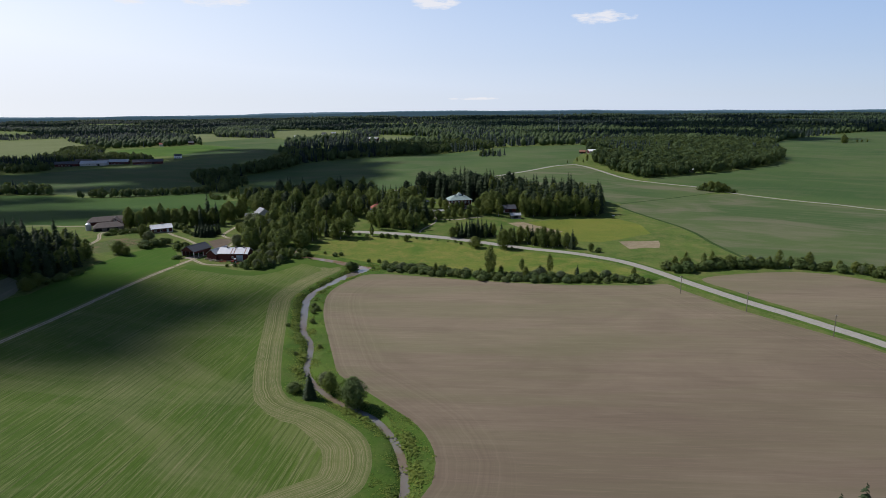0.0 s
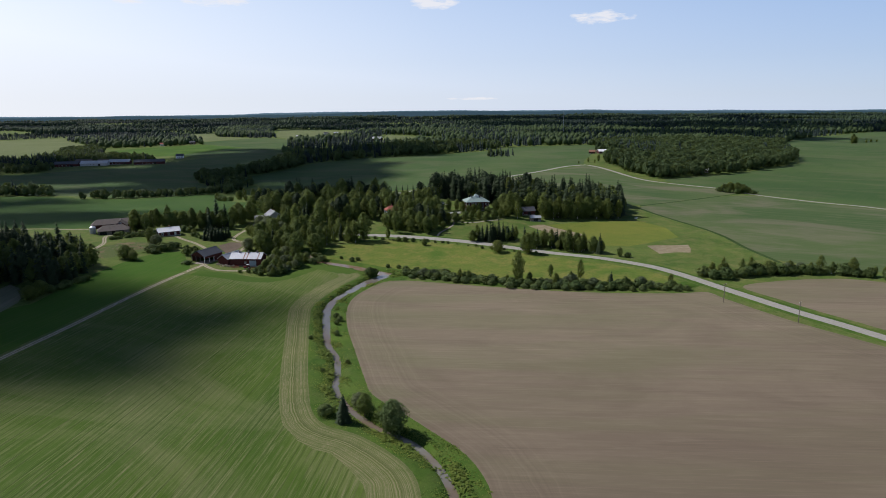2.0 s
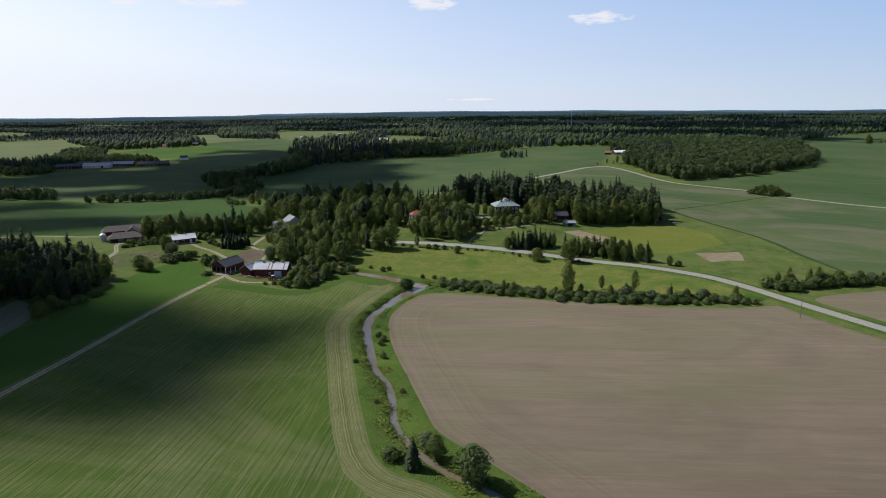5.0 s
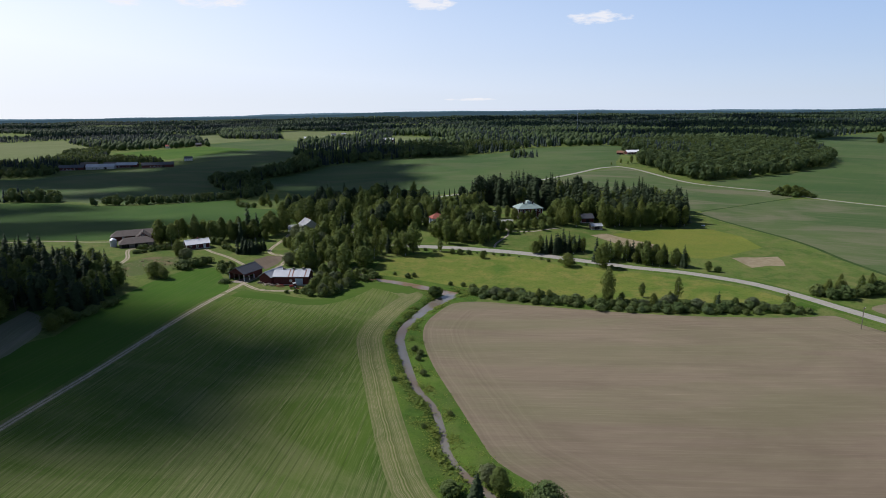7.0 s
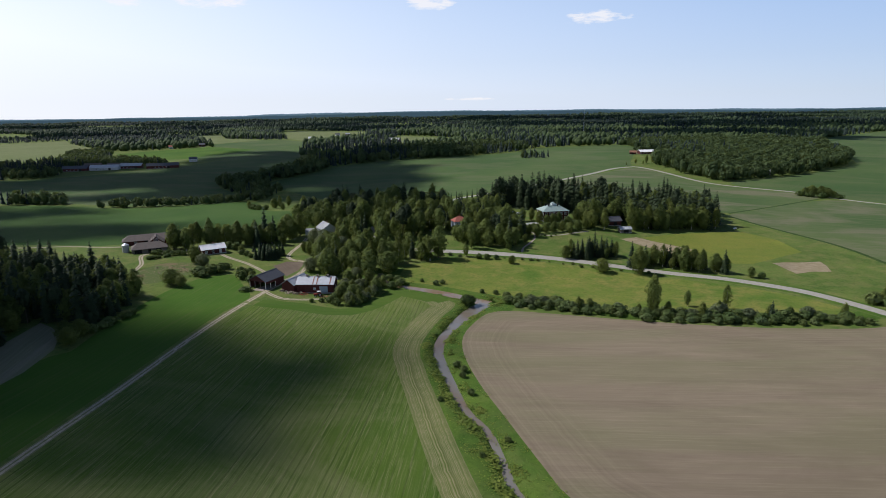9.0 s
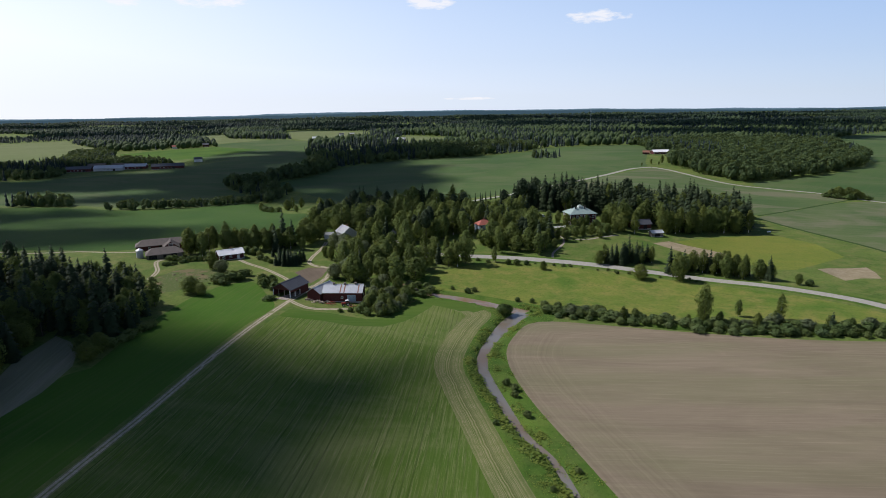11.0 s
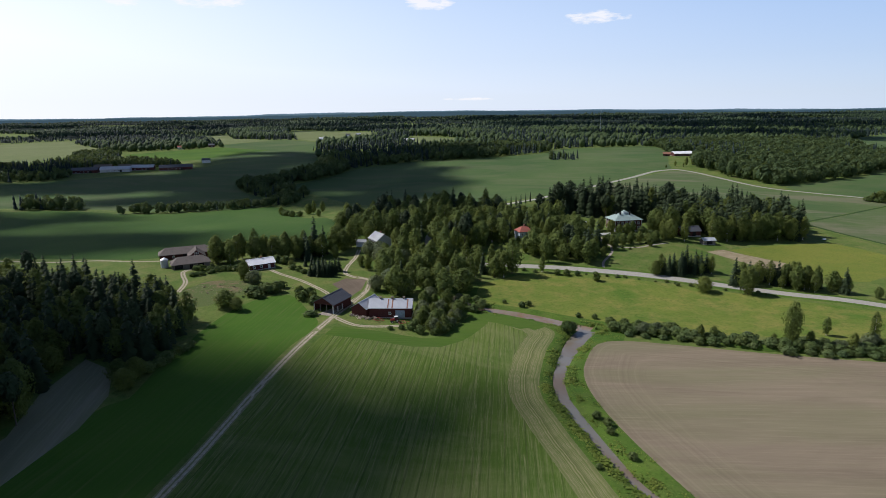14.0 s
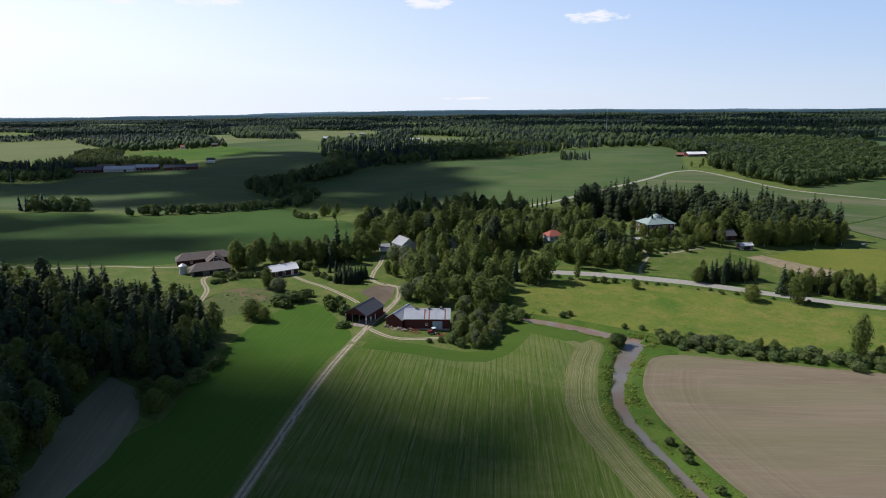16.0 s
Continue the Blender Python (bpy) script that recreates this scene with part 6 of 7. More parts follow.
    wood([(-56, 432), (-46, 408), (-16, 401), (-10, 420), (-16, 440), (-18, 470), (-14, 490), (-30, 505), (-48, 500), (-58, 480)], 6.4, PARK, 9, 0.65, 1.0)
    wood([(-20, 412), (-2, 418), (22, 425), (30, 434), (10, 437), (-10, 432)], 7.5, {"shrub0": 1, "shrub1": 1, "broad0": 1.0, "broad2": 0.6}, 10, 0.4, 0.6)
    wood([(-34, 505), (-8, 505), (6, 484), (28, 482), (56, 486), (68, 526), (28, 542), (-13, 536)], 6.0, {**SPRUCE, "pine0": 1.4, "broad0": 0.8, "birch1": 0.6}, 11, 0.8, 1.25)
    wood([(28, 442), (38, 458), (56, 458), (62, 442), (86, 446), (112, 446), (126, 468), (132, 506), (112, 530), (52, 512), (34, 470)], 6.0, {**SPRUCE, "broad0": 2.4, "broad1": 2.4, "birch0": 2, "pine1": 1}, 12, 0.85, 1.15)


plant_all()


def join_inner():
    """The trees inside the woods that nobody could count, joined by leaf."""
    heaps = {}
    for key, rows in INNER.items():
        for me in (KINDS[key]["coarse"], KINDS[key]["trunk"]):
            v = np.empty(3 * len(me.vertices), np.float32)
            me.vertices.foreach_get("co", v)
            v = v.reshape(-1, 3)
            f = [tuple(q.vertices) for q in me.polygons]
            vs, fs = heaps.setdefault(me.materials[0].name, ([], []))
            for x, y, s, w, a in rows:
                base = sum(len(q) for q in vs)
                c, sn = math.cos(a), math.sin(a)
                vs.append(np.stack([w * (v[:, 0] * c - v[:, 1] * sn) + x, w * (v[:, 0] * sn + v[:, 1] * c) + y, v[:, 2] * s + float(ground_z(x, y)) - 0.15], 1))
                fs += [tuple(i + base for i in q) for q in f]
    for name, (vs, fs) in heaps.items():
        ob = new("wood_interior", mesh_of("wood_interior", np.concatenate(vs), fs, bpy.data.materials[name]))
        tagged(ob, "dense interior trees of the near woods", "woodland", kind="stuff")


join_inner()


# ---- distant woods and hedgerows: uncounted trees ----
def ball(seed, detail=1):
    """A low lumpy crown of few faces."""
    bm = bmesh.new()
    bmesh.ops.create_icosphere(bm, subdivisions=detail, radius=1.0)
    rng = np.random.default_rng(seed)
    v = np.array([p.co[:] for p in bm.verts])
    f = np.array([[p.index for p in q.verts] for q in bm.faces])
    bm.free()
    lobe = rng.normal(size=(9, 3))
    lobe /= np.linalg.norm(lobe, axis=1, keepdims=True)
    v *= (0.74 + 0.42 * (np.clip(v @ lobe.T, 0, 1) ** 6).max(1) + rng.uniform(-0.07, 0.07, len(v)))[:, None]
    return v * np.array([0.5, 0.5, 0.55]) + np.array([0, 0, 0.5]), f


def spray(seed, leaves=84, leaf=0.135):
    """A unit broadleaf crown: leaf clumps over a lumpy envelope round a thin dark heart."""
    rng = np.random.default_rng(seed)
    d = rng.normal(size=(leaves, 3))
    d[:, 2] = np.abs(d[:, 2]) * np.where(rng.uniform(0, 1, leaves) < 0.78, 1, -1)
    d /= np.linalg.norm(d, axis=1, keepdims=True)
    lobe = rng.normal(size=(7, 3))
    lobe /= np.linalg.norm(lobe, axis=1, keepdims=True)
    reach = (0.62 + 0.42 * (np.clip(d @ lobe.T, 0, 1) ** 5).max(1)) * rng.uniform(0.85, 1.08, leaves)
    p = d * reach[:, None] * np.array([0.5, 0.5, 0.52]) + np.array([0, 0, 0.5])
    v, f = sprigs(p, d + 0.4 * rng.normal(size=d.shape), leaf * rng.uniform(0.7, 1.3, leaves), rng)
    hv, hf = ball(seed)
    hv = (hv - np.array([0, 0, 0.5])) * 0.72 + np.array([0, 0, 0.46])
    return np.concatenate([v, hv]), np.concatenate([f, hf + len(v)])


def cone(seed, sides=6, tiers=3):
    """A ragged spire of stacked skirts."""
    rng = np.random.default_rng(seed)
    v, f = [], []
    for k in range(tiers):
        z0, z1, r = 0.08 + 0.27 * k, min(1.0, 0.5 + 0.26 * k), 0.30 * (1 - 0.27 * k)
        b = len(v)
        for j in range(sides):
            a = 2 * math.pi * (j + 0.5 * k) / sides
            q = r * rng.uniform(0.7, 1.25)
            v.append((q * math.cos(a), q * math.sin(a), z0 + rng.uniform(-0.06, 0.06)))
        v.append((0, 0, z1))
        f += [(b + j, b + (j + 1) % sides, b + sides) for j in range(sides)]
    return np.array(v), np.array(f)


def mass(name, label, category, places, heights, widths, shapes, material, seed, drop=0.0):
    """Many small trees joined into one mesh."""
    if not len(places):
        return None
    rng = np.random.default_rng(seed)
    vs, fs, base = [], [], 0
    z = ground_z(places[:, 0], places[:, 1]) - drop
    which = rng.integers(0, len(shapes), len(places))
    for k, (sv, sf) in enumerate(shapes):
        w = np.where(which == k)[0]
        if not len(w):
            continue
        a = rng.uniform(0, 2 * math.pi, len(w))
        c, s = np.cos(a)[:, None], np.sin(a)[:, None]
        x = (sv[None, :, 0] * c - sv[None, :, 1] * s) * widths[w][:, None] + places[w, 0][:, None]
        y = (sv[None, :, 0] * s + sv[None, :, 1] * c) * widths[w][:, None] + places[w, 1][:, None]
        zz = sv[None, :, 2] * heights[w][:, None] + z[w][:, None] - 0.3
        vs.append(np.stack([x, y, zz], -1).reshape(-1, 3))
        fs.append((sf[None] + (np.arange(len(w)) * len(sv))[:, None, None]).reshape(-1, 3) + base)
        base += len(sv) * len(w)
    v, f = np.concatenate(vs), np.concatenate(fs)
    me = bpy.data.meshes.new(name)
    me.vertices.add(len(v))
    me.vertices.foreach_set("co", v.astype(np.float32).ravel())
    me.loops.add(3 * len(f))
    me.loops.foreach_set("vertex_index", f.astype(np.int32).ravel())
    me.polygons.add(len(f))
    me.polygons.foreach_set("loop_start", np.arange(0, 3 * len(f), 3, dtype=np.int32))
    me.update(calc_edges=True)
    me.materials.append(material)
    return tagged(new(name, me), label, category, kind="stuff")


BALLS, CONES = [ball(k) for k in range(5)], [cone(k) for k in range(4)]
CROWNS, FINE = [spray(20 + k) for k in range(7)], [spray(30 + k, 140, 0.102) for k in range(8)]
BIG_FIELDS = [spline(np.array(r[2], float), 15, True) for r in REGIONS if r[0] == "field"]


def open_land(x, y):
    hit = np.zeros(len(x), bool)
    for poly in BIG_FIELDS:
        hit |= inside(poly, x, y)
    for a, b, r in CLEAR:
        hit |= (x - a) ** 2 + (y - b) ** 2 < r * r
    for s in (ROAD, FAR_ROAD):
        hit |= off_line(s[::3], x, y) < 7
    return hit


def mixed_wood(poly, spacing, seed, label, tall=15.0, conifer=0.5, near=True, fields=True):
    rng = np.random.default_rng(seed)
    p = scatter(poly, spacing, rng)
    if fields:
        p = p[~open_land(p[:, 0], p[:, 1])]
    # conifers and broadleaves stand in stands of their own
    stand = np.sin(p[:, 0] / 47 + 1.3 * seed) + np.sin(p[:, 1] / 61 + seed) + np.sin((p[:, 0] + p[:, 1]) / 31) * 0.7 + rng.normal(0, 0.7, len(p))
    con = stand < np.quantile(stand, conifer) if len(p) else np.zeros(0, bool)
    h = tall * rng.uniform(0.5, 1.15, len(p)) ** 0.8 * (1 + 0.08 * np.sin(p[:, 0] / 19) * np.sin(p[:, 1] / 23))
    mass("conifer_wood", label + ", conifers", "woodland", p[con], h[con] * 1.1, h[con] * 0.55, CONES, M["hazeneedles"], seed)
    mass("broadleaf_wood", label + ", broadleaves", "woodland", p[~con], h[~con] * 0.95, h[~con] * rng.uniform(0.6, 0.95, (~con).sum()), {2: FINE, 1: CROWNS, 0: BALLS}[int(near)], M["farleaves"], seed + 1)


mixed_wood([(-320, 752), (-268, 768), (-250, 812), (-230, 860), (-212, 945), (-150, 990), (-60, 1020), (63, 1082), (109, 1156), (60, 1240), (-60, 1220), (-160, 1200), (-235, 1120), (-285, 1115), (-262, 960), (-285, 850), (-325, 802)], 10.5, 31,
           "dark belt of woodland between the fields", 15, 0.3)
mixed_wood([(258, 925), (212, 850), (196, 800), (200, 745), (216, 672), (258, 694), (340, 744), (398, 788), (446, 832), (500, 905), (560, 1010), (660, 1240), (500, 1300), (270, 1200), (252, 1050), (200, 968), (262, 952)], 9.2, 33, "dense wood on the rise beside the road", 17, 0.07, 2)
mixed_wood([(52, 950), (90, 936), (96, 965), (60, 980)], 7.5, 35, "small copse in the open field", 12, 0.7, fields=False)
mixed_wood([(-470, 628), (-410, 626), (-405, 640), (-465, 648)], 5.8, 36, "dark clump of hedgerow trees", 13, 0.2, fields=False)
mixed_wood([(-360, 596), (-330, 598), (-313, 604), (-289, 614), (-270, 627), (-246, 640), (-250, 654), (-275, 644), (-300, 628), (-330, 612), (-355, 606)], 5.4, 37, "hedgerow of dark bushes along a ditch", 8.5, 0.1, fields=False)
mixed_wood([(-300, 700), (-262, 690), (-246, 640), (-232, 640), (-225, 700), (-250, 770), (-310, 760)], 8.5, 38, "scrubby trees along a brook", 10, 0.2)
mixed_wood([(-660, 868), (-606, 864), (-583, 890), (-600, 940), (-640, 1010), (-630, 1060), (-560, 1030), (-490, 1030), (-560, 1120), (-690, 1140), (-800, 1040), (-800, 880)], 10.5, 39, "trees round the distant farm", 13, 0.35)
mixed_wood([(-704, 1098), (-778, 1265), (-767, 1350), (-690, 1251), (-616, 1107), (-618, 1050), (-651, 1035)], 9.5, 43, "trees behind the distant farm", 13, 0.2)
mixed_wood([(-650, 1445), (-780, 1750), (-645, 1630), (-575, 1465)], 11, 45, "conifer clump on a rise", 14, 0.8)
mixed_wood([(-650, 1753), (-869, 2382), (-665, 2450), (-465, 1715)], 13, 47, "wood between pale fields", 15, 0.4, False)
mixed_wood([(-790, 1340), (-830, 1450), (-980, 1650), (-900, 1760), (-850, 1690), (-830, 1530), (-755, 1330)], 17, 49, "scattered trees and bushes round far houses", 11, 0.2)
mixed_wood([(-560, 1395), (-330, 1262), (-300, 1125), (-240, 1130), (-160, 1210), (-60, 1230), (60, 1250), (110, 1160), (267, 1195), (500, 1300), (660, 1240), (910, 1560), (1400, 1810), (1500, 2100), (300, 2100), (-300, 1850), (-500, 1850), (-700, 1780), (-960, 1600), (-780, 1345)],
           14, 41, "broad mixed forest beyond the fields", 16, 0.5, False)


def far_forest():
    rng = np.random.default_rng(51)
    p, d = [], 1500.0
    while d < 4700:
        step = 14 + 11 * (d - 1500) / 3450
        x = np.arange(-0.82 * d - 200, 0.82 * d + 200, step * 0.9)
        p.append(np.stack([x + rng.uniform(-2.4, 2.4, len(x)) * step, d + rng.uniform(-2.6, 2.6, len(x)) * step], 1))
        d += step
    p = np.concatenate(p)
    keep = ~open_land(p[:, 0], p[:, 1])
    # clearings and far fields
    glade = np.sin(p[:, 0] / 260 + 2.0) + np.sin(p[:, 1] / 190 + p[:, 0] / 500) + 0.6 * np.sin(p[:, 0] / 91 + p[:, 1] / 120)
    keep &= (glade < 1.55) | (p[:, 1] > 4300)
    keep &= ~((p[:, 1] < 2100) & (p[:, 0] > -500) & (p[:, 0] < 1500) & (p[:, 1] < 1850 + p[:, 0] * 0.16))
    p = p[keep]
    size = 1 + 0.12 * np.clip((p[:, 1] - 1500) / 3400, 0, 1)
    stand = np.sin(p[:, 0] / 140) + np.sin(p[:, 1] / 170 + 1) + np.sin((p[:, 0] - p[:, 1]) / 90) * 0.7 + rng.normal(0, 0.8, len(p))
    con = stand < 0.75
    rise = 1 + 0.22 * np.sin(p[:, 0] / 310 + 1) * np.sin(p[:, 1] / 270) + 0.15 * np.sin(p[:, 0] / 83 + p[:, 1] / 140)
    h = 15.0 * rng.uniform(0.6, 1.15, len(p)) * size * rise
    mass("conifer_forest", "vast dark conifer forest reaching the horizon", "forest", p[con], h[con], h[con] * rng.uniform(0.45, 0.75, con.sum()), [cone(k, 5, 2) for k in range(4)], M["hazeneedles"], 52)
    mass("broadleaf_forest", "lighter broadleaf stands in the far forest", "forest", p[~con], h[~con] * 0.95, h[~con] * rng.uniform(0.55, 0.95, (~con).sum()), BALLS, M["forestleaves"], 53)


far_forest()


def distant_ridges():
    """The last wooded ridges on the skyline; their blue haze is painted and glows."""
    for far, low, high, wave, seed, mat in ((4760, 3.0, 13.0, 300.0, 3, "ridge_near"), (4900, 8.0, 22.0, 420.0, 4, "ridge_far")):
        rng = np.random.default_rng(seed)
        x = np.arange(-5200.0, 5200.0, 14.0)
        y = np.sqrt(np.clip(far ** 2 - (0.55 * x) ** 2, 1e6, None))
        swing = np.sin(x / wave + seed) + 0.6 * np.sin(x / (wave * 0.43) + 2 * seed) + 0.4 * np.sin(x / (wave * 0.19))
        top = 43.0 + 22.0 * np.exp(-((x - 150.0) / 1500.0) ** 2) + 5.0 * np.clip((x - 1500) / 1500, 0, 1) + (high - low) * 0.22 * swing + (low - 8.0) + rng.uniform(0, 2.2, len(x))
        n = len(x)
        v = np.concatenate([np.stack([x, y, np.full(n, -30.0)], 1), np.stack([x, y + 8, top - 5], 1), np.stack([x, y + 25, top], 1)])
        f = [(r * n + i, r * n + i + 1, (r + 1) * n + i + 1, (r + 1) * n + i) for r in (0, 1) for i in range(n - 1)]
        tagged(new("backdrop", mesh_of("backdrop", v, f, M[mat])), "wooded skyline ridges with distance haze as a blue glow", "backdrop", kind="structure")


distant_ridges()


# ---- weeds on the river banks ----
def bank_weeds():
    rng = np.random.default_rng(71)
    x, y = rng.uniform(-95, 8, 90000), rng.uniform(100, 352, 90000)
    d = np.minimum(off_line(RIVER[::2], x, y), off_line(BRANCH[::2], x, y))
    brown = spline(np.array([r for r in REGIONS if r[1] == "tilth"][0][2], float), 4, True)
    half = 1.25 + np.clip((y - 205) / 60, 0, 1) + 1.4 * np.clip((y - 288) / 22, 0, 1)
    keep = (d > half + rng.uniform(-0.35, 0.6, len(x))) & (d < 13) & ~inside(GREEN, x, y) & ~inside(brown, x, y) & (off_line(GREEN_EAST[::2], x, y) > 1.2 * rng.uniform(0, 1, len(x)))
    keep &= (rng.uniform(0, 1, len(x)) < np.where(d < 4.2, 0.95, 0.6)) & ~((y > 330) & (x > -75))
    p, d, half = np.stack([x, y], 1)[keep], d[keep], half[keep]
    h = rng.uniform(0.2, 0.5, len(p)) * np.where(d < half + 2.5, 1.7, 1.0) * (1 + 0.5 * np.sin(p[:, 0] / 2.3 + p[:, 1] / 3.1) * np.sin(p[:, 1] / 4.7))
    shapes = []
    for k in range(4):
        r = np.random.default_rng(80 + k)
        n = 9
        q = r.normal(size=(n, 3)) * np.array([0.36, 0.36, 0.16]) + np.array([0, 0, 0.45])
        v, f = quads(q, r.normal(size=(n, 3)) * 0.4 + np.array([0, 0, 0.8]), r.uniform(0.18, 0.36, n), r)
        shapes.append((v, np.concatenate([f[:, [0, 1, 2]], f[:, [0, 2, 3]]])))
    mass("bank_weeds", "tall grass and flowering weeds on the river banks", "grass", p, h * 0.95, h * 1.9, shapes, M["weeds"], 72, 0.9 * np.clip(1 - (d - half) / 1.7, 0, 1))


bank_weeds()


def rubble():
    """Stones and clods on the dug places of the farm."""
    rng = np.random.default_rng(75)
    p = np.concatenate([scatter(q, s, rng, 0.5) for q, s in (([(-203.7, 357.4), (-201.7, 361.7), (-193.3, 365), (-182.8, 361.4), (-183.1, 353.8), (-197, 349.7)], 1.5), ([(-167, 371), (-160.4, 369.5), (-157, 363.5), (-162, 362)], 1.1))])
    p = p[rng.uniform(0, 1, len(p)) < 0.35]
    h = rng.uniform(0.2, 0.7, len(p)) * rng.uniform(0.5, 1, len(p))
    mass("stone_rubble", "heaps of reddish stones and dug soil", "rubble", p, h, h * rng.uniform(1.3, 2.2, len(p)), BALLS, M["sand"], 76, -0.2)


rubble()


# ---- clouds over the fields, towards the sun ----
def cloud(x, y, rx, ry, turn, seed, high=2600.0):
    """A flat-bottomed heap of puffs whose shade falls round (x, y)."""
    rng = np.random.default_rng(seed)
    puff = 0.26 * min(rx, ry)
    n = int(5.0 * rx * ry / puff ** 2)
    bm = bmesh.new()
    bmesh.ops.create_icosphere(bm, subdivisions=1, radius=1.0)
    sv = np.array([p.co[:] for p in bm.verts])
    sf = np.array([[p.index for p in q.verts] for q in bm.faces])
    bm.free()
    a, r = rng.uniform(0, 2 * math.pi, n), np.sqrt(rng.uniform(0, 1, n))
    ragged = 1 + 0.16 * np.sin(3 * a + seed) + 0.10 * np.sin(5 * a + 2 * seed)
    px, py = rx * r * ragged * np.cos(a), ry * r * ragged * np.sin(a)
    c, s = math.cos(radians(turn)), math.sin(radians(turn))
    size = puff * rng.uniform(0.6, 1.2, n) * (1.15 - 0.75 * r ** 2)
    at = np.stack([px * c - py * s, px * s + py * c, size * 0.5 + rng.uniform(0, 0.5, n) * puff * (1 - r)], 1)
    v = (sv[None] * size[:, None, None] * np.array([1, 1, 0.7]) + at[:, None]).reshape(-1, 3)
    f = (sf[None] + (np.arange(n) * len(sv))[:, None, None]).reshape(-1, 3)
    ob = new("cloud", mesh_of("cloud", v, f, M["cloud"], True))
    ob.location = at_ground(x, y) + TO_SUN * (high / TO_SUN.z)
    tagged(ob, "white fair-weather cumulus cloud drifting over the fields", "cloud", kind="structure")


for k, (x, y, rx, ry, turn) in enumerate((
        (-205, 236, 134, 61, -5), (-230, 280, 90, 46, -12), (-362, 450, 200, 54, 3), (-520, 556, 190, 76, 0), (-460, 860, 300, 135, 0), (-340, 690, 150, 52, 3), (-195, 810, 130, 200, 0), (-88, 522, 84, 40, 5), (-640, 985, 170, 80, 0),
        (-370, 1120, 140, 150, 0), (-190, 1090, 210, 125, 10), (610, 1560, 380, 190, -10), (850, 2250, 1000, 400, -6), (-900, 2700, 700, 180, 5), (200, 3700, 1900, 460, 0), (1500, 1980, 520, 100, 8), (-1200, 2050, 480, 110, 0), (-300, 2250, 420, 100, 0),
        (1300, 3000, 700, 170, 0), (-2000, 3300, 900, 220, 0), (2100, 3700, 900, 250, 0))):
    cloud(x, y, rx, ry, turn, 200 + k)


# ---- small things ----
def utility_pole(x, y, turn):
    ob = thing("utility_pole", x, y, turn, "grey wooden utility pole with a crossarm", "pole", 0.0, "utility poles")
    bm = bmesh.new()
    bmesh.ops.create_cone(bm, cap_ends=True, segments=8, radius1=0.16, radius2=0.11, depth=9.0, matrix=pose(0, 0, 4.0))
    part("post", bm_mesh("post", bm, "timber"), ob)
    box_part("crossarm", ob, (-0.9, 0.9, -0.06, 0.06, 7.9, 8.05), "timber")
    for k in (-0.8, 0.0, 0.8):
        bm = bmesh.new()
        bmesh.ops.create_cone(bm, cap_ends=True, segments=8, radius1=0.06, radius2=0.04, depth=0.2, matrix=pose(k, 0, 8.15))
        part("insulator", bm_mesh("insulator", bm, "white"), ob)


for x, y in ((107.7, 264.8), (125.6, 240.0), (144.4, 212.3)):
    utility_pole(x, y, 30)


def wheel(parent, x, y, r, w):
    bm = bmesh.new()
    bmesh.ops.create_cone(bm, cap_ends=True, segments=18, radius1=r, radius2=r, depth=w, matrix=pose(0, 0, 0, 90))
    bmesh.ops.bevel(bm, geom=[e for e in bm.edges if e.calc_length() < r], offset=0.05, segments=1, affect="EDGES")
    t = part("tyre", bm_mesh("tyre", bm, "tyre"), parent)
    t.matrix_local = pose(x, y, r)
    bm = bmesh.new()
    bmesh.ops.create_cone(bm, cap_ends=True, segments=14, radius1=r * 0.5, radius2=r * 0.5, depth=w + 0.04, matrix=pose(0, 0, 0, 90))
    part("rim", bm_mesh("rim", bm, "cab"), t)


def tractor(x, y, turn):
    ob = thing("tractor", x, y, turn, "small old red tractor with a white cab roof", "tractor")
    for sx, sy, r in ((-0.9, -0.8, 0.75), (-0.9, 0.8, 0.75), (1.1, -0.65, 0.45), (1.1, 0.65, 0.45)):
        wheel(ob, sx, sy, r, 0.35)
    box_part("bonnet", ob, (0.0, 1.7, -0.35, 0.35, 0.8, 1.5), "machine", "", 0.06)
    box_part("chassis", ob, (-1.3, 1.6, -0.3, 0.3, 0.5, 0.8), "dark")
    box_part("cab", ob, (-1.2, 0.0, -0.6, 0.6, 0.8, 2.2), "glass", "glazed cab", 0.04)
    box_part("cab_roof", ob, (-1.35, 0.15, -0.7, 0.7, 2.2, 2.38), "cab", "white cab roof", 0.05)
    for sy in (-1, 1):
        box_part("mudguard", ob, (-1.6, -0.2, sy * 0.8 - 0.22, sy * 0.8 + 0.22, 1.5, 1.58), "machine")


def harrow(x, y, turn):
    ob = thing("harrow", x, y, turn, "rusty red farm implement parked in the grass", "farm implement")
    for k in (-1.2, 0.0, 1.2):
        box_part("beam", ob, (k - 0.08, k + 0.08, -1.5, 1.5, 0.5, 0.66), "rust")
    for k in (-1.4, 1.4):
        box_part("crossbeam", ob, (-1.4, 1.4, k - 0.08, k + 0.08, 0.66, 0.8), "machine")
    for kx in (-1.2, 0.0, 1.2):
        for ky in (-1.0, 0.0, 1.0):
            box_part("tine", ob, (kx - 0.04, kx + 0.04, ky - 0.04, ky + 0.04, 0.0, 0.5), "rust")
    box_part("drawbar", ob, (1.2, 3.0, -0.07, 0.07, 0.5, 0.62), "machine")


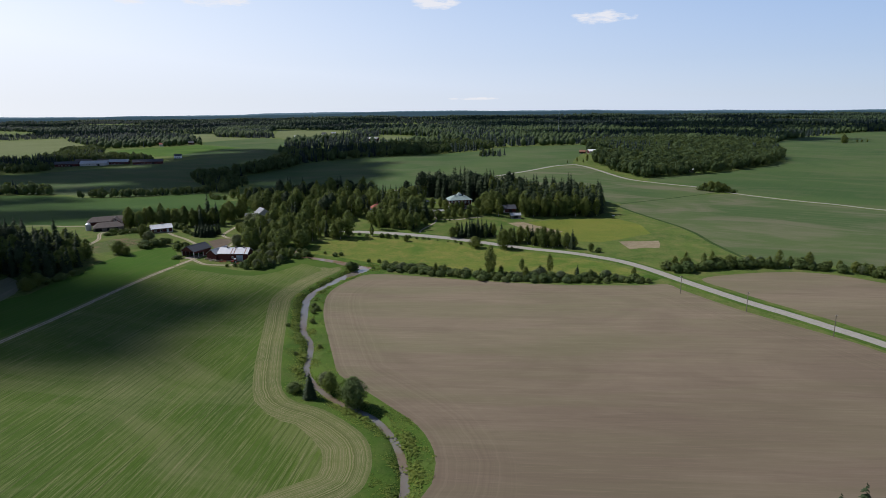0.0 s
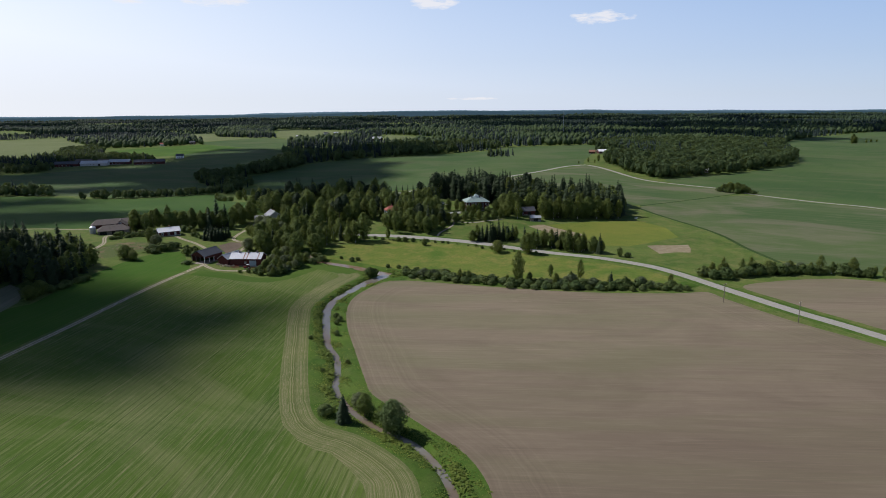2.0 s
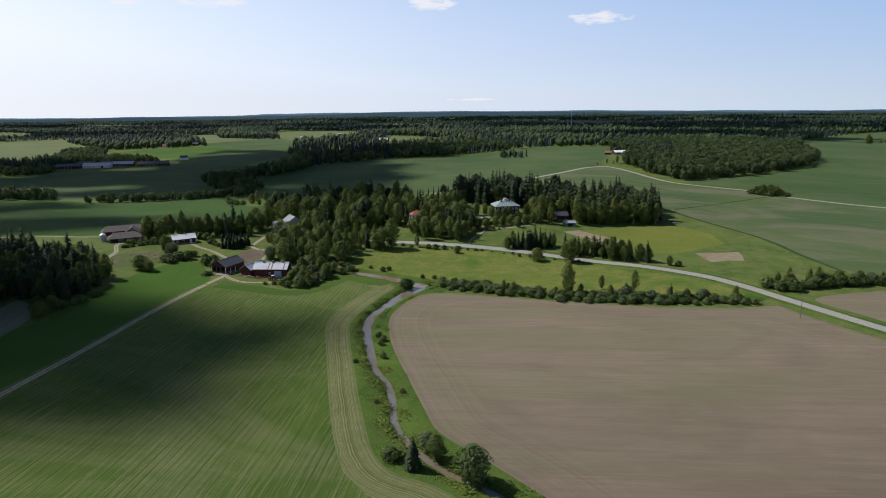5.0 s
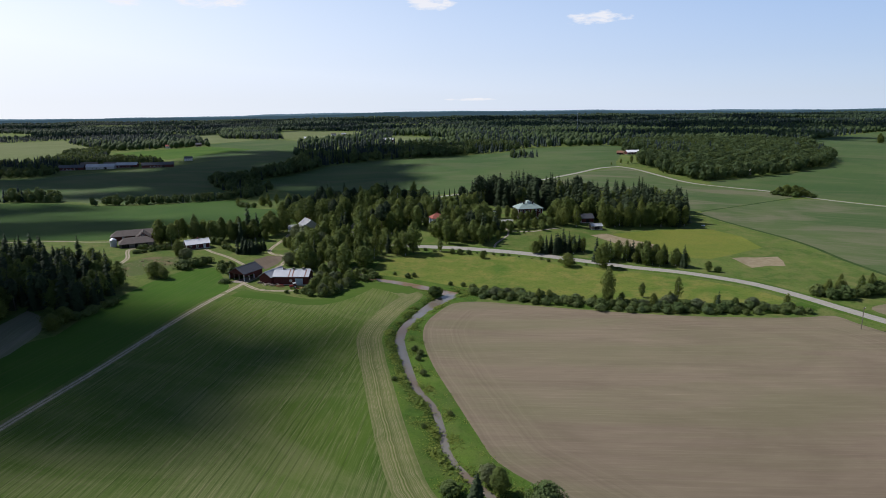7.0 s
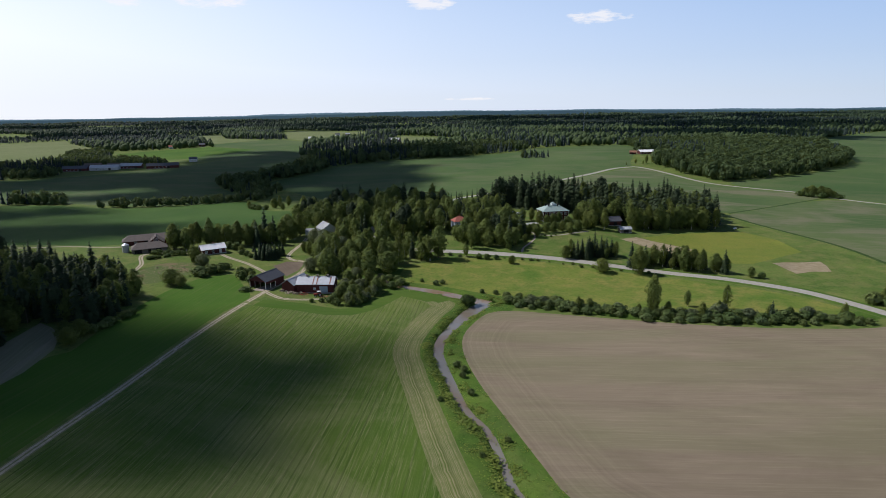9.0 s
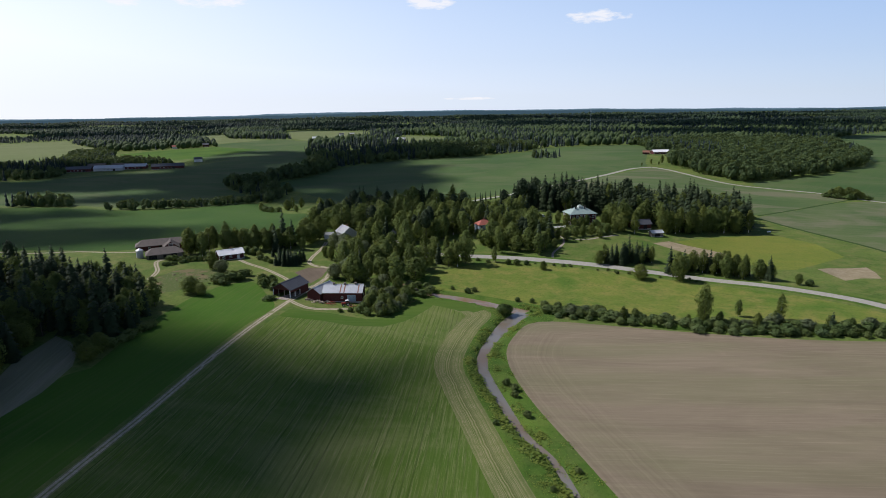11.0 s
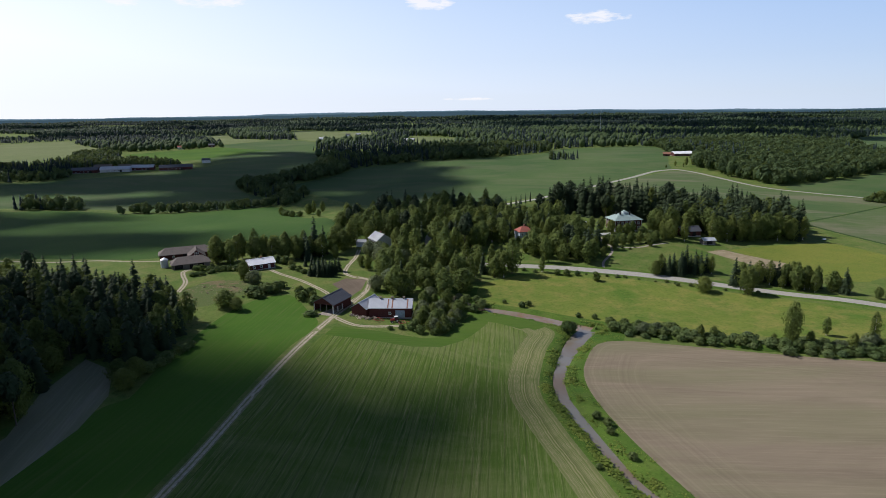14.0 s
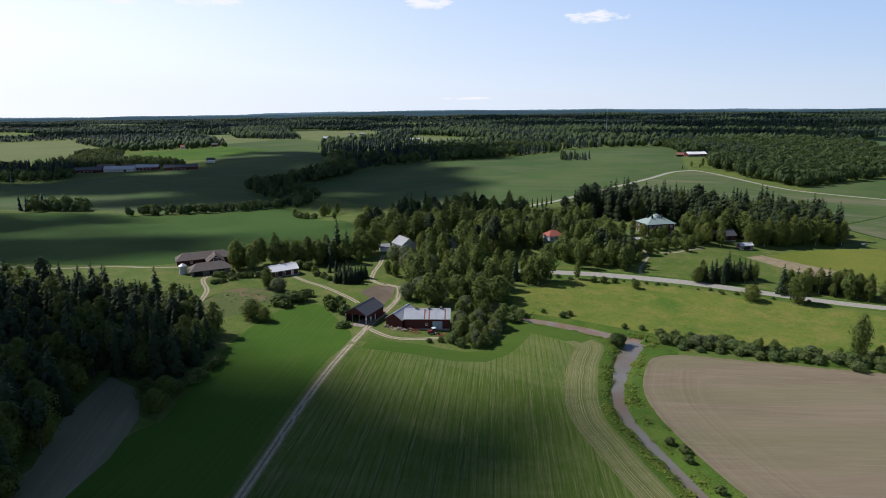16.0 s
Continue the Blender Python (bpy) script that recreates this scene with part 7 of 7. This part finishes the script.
def woodpile(x, y, turn, seed):
    ob = thing("woodpile", x, y, turn, "untidy pile of pale split logs", "woodpile", 0.0, "woodpiles")
    rng = np.random.default_rng(seed)
    for k in range(26):
        bm = bmesh.new()
        bmesh.ops.create_cone(bm, cap_ends=True, segments=7, radius1=0.14, radius2=0.12, depth=rng.uniform(1.2, 2.4), matrix=pose(0, 0, 0, 90, 0, rng.uniform(-40, 40)))
        lg = part("log", bm_mesh("log", bm, "logs"), ob)
        lg.matrix_local = pose(rng.uniform(-1.8, 1.8), rng.uniform(-0.9, 0.9), 0.12 + 0.24 * (k // 9))


def parked_car(x, y, turn, mat, label):
    ob = thing("parked_car", x, y, turn, label, "car", 0.0, "parked cars")
    for sx in (-1.3, 1.3):
        for sy in (-0.78, 0.78):
            wheel(ob, sx, sy, 0.32, 0.2)
    box_part("body", ob, (-2.15, 2.15, -0.85, 0.85, 0.28, 0.85), mat, "", 0.1)
    bm = bmesh.new()
    prism(bm, [(-0.78, 0.85), (0.78, 0.85), (0.62, 1.42), (-0.62, 1.42)], -1.5, 0.75)
    part("cabin", bm_mesh("cabin", bm, "glass"), ob, "dark glazed cabin")
    box_part("roof", ob, (-1.35, 0.5, -0.6, 0.6, 1.42, 1.47), mat)


tractor(-115.0, 325.3, 200)
harrow(-112.0, 323.8, 20)
harrow(-121.5, 326.4, -30)
for k, (x, y, turn) in enumerate(((-124.5, 328.2, 10), (-128.3, 329.2, 40), (-131.2, 331.2, -20))):
    woodpile(x, y, turn, 300 + k)
parked_car(-8.0, 475.5, 30, "cab", "white car parked in the manor yard")
parked_car(-12.5, 481.5, 35, "cab", "white car parked in the manor yard")
parked_car(-135.5, 344.0, 62, "slate", "dark car parked beside the open shed")
ob = thing("water_trough", 127.1, 450.0, 15, "small white water trough in the ley", "trough")
box_part("tub", ob, (-1.1, 1.1, -0.5, 0.5, 0.0, 0.55), "white", "", 0.05)
box_part("water", ob, (-1.0, 1.0, -0.4, 0.4, 0.551, 0.57), "water")


def radio_mast(x, y, high):
    ob = thing("radio_mast", x, y, 0, "slender grey lattice radio mast on the skyline", "mast")
    for k in range(3):
        a = 2 * math.pi * k / 3
        bm = bmesh.new()
        bmesh.ops.create_cone(bm, cap_ends=True, segments=6, radius1=0.16, radius2=0.1, depth=high, matrix=pose(0.7 * math.cos(a), 0.7 * math.sin(a), high / 2 - 0.5))
        part("leg", bm_mesh("leg", bm, "tin"), ob)
    for k in range(1, 14):
        bm = bmesh.new()
        bmesh.ops.create_cone(bm, cap_ends=True, segments=3, radius1=0.78, radius2=0.78, depth=0.12, matrix=pose(0, 0, high * k / 14))
        part("brace", bm_mesh("brace", bm, "tin"), ob)


radio_mast(303.0, 1646.0, 66.0)
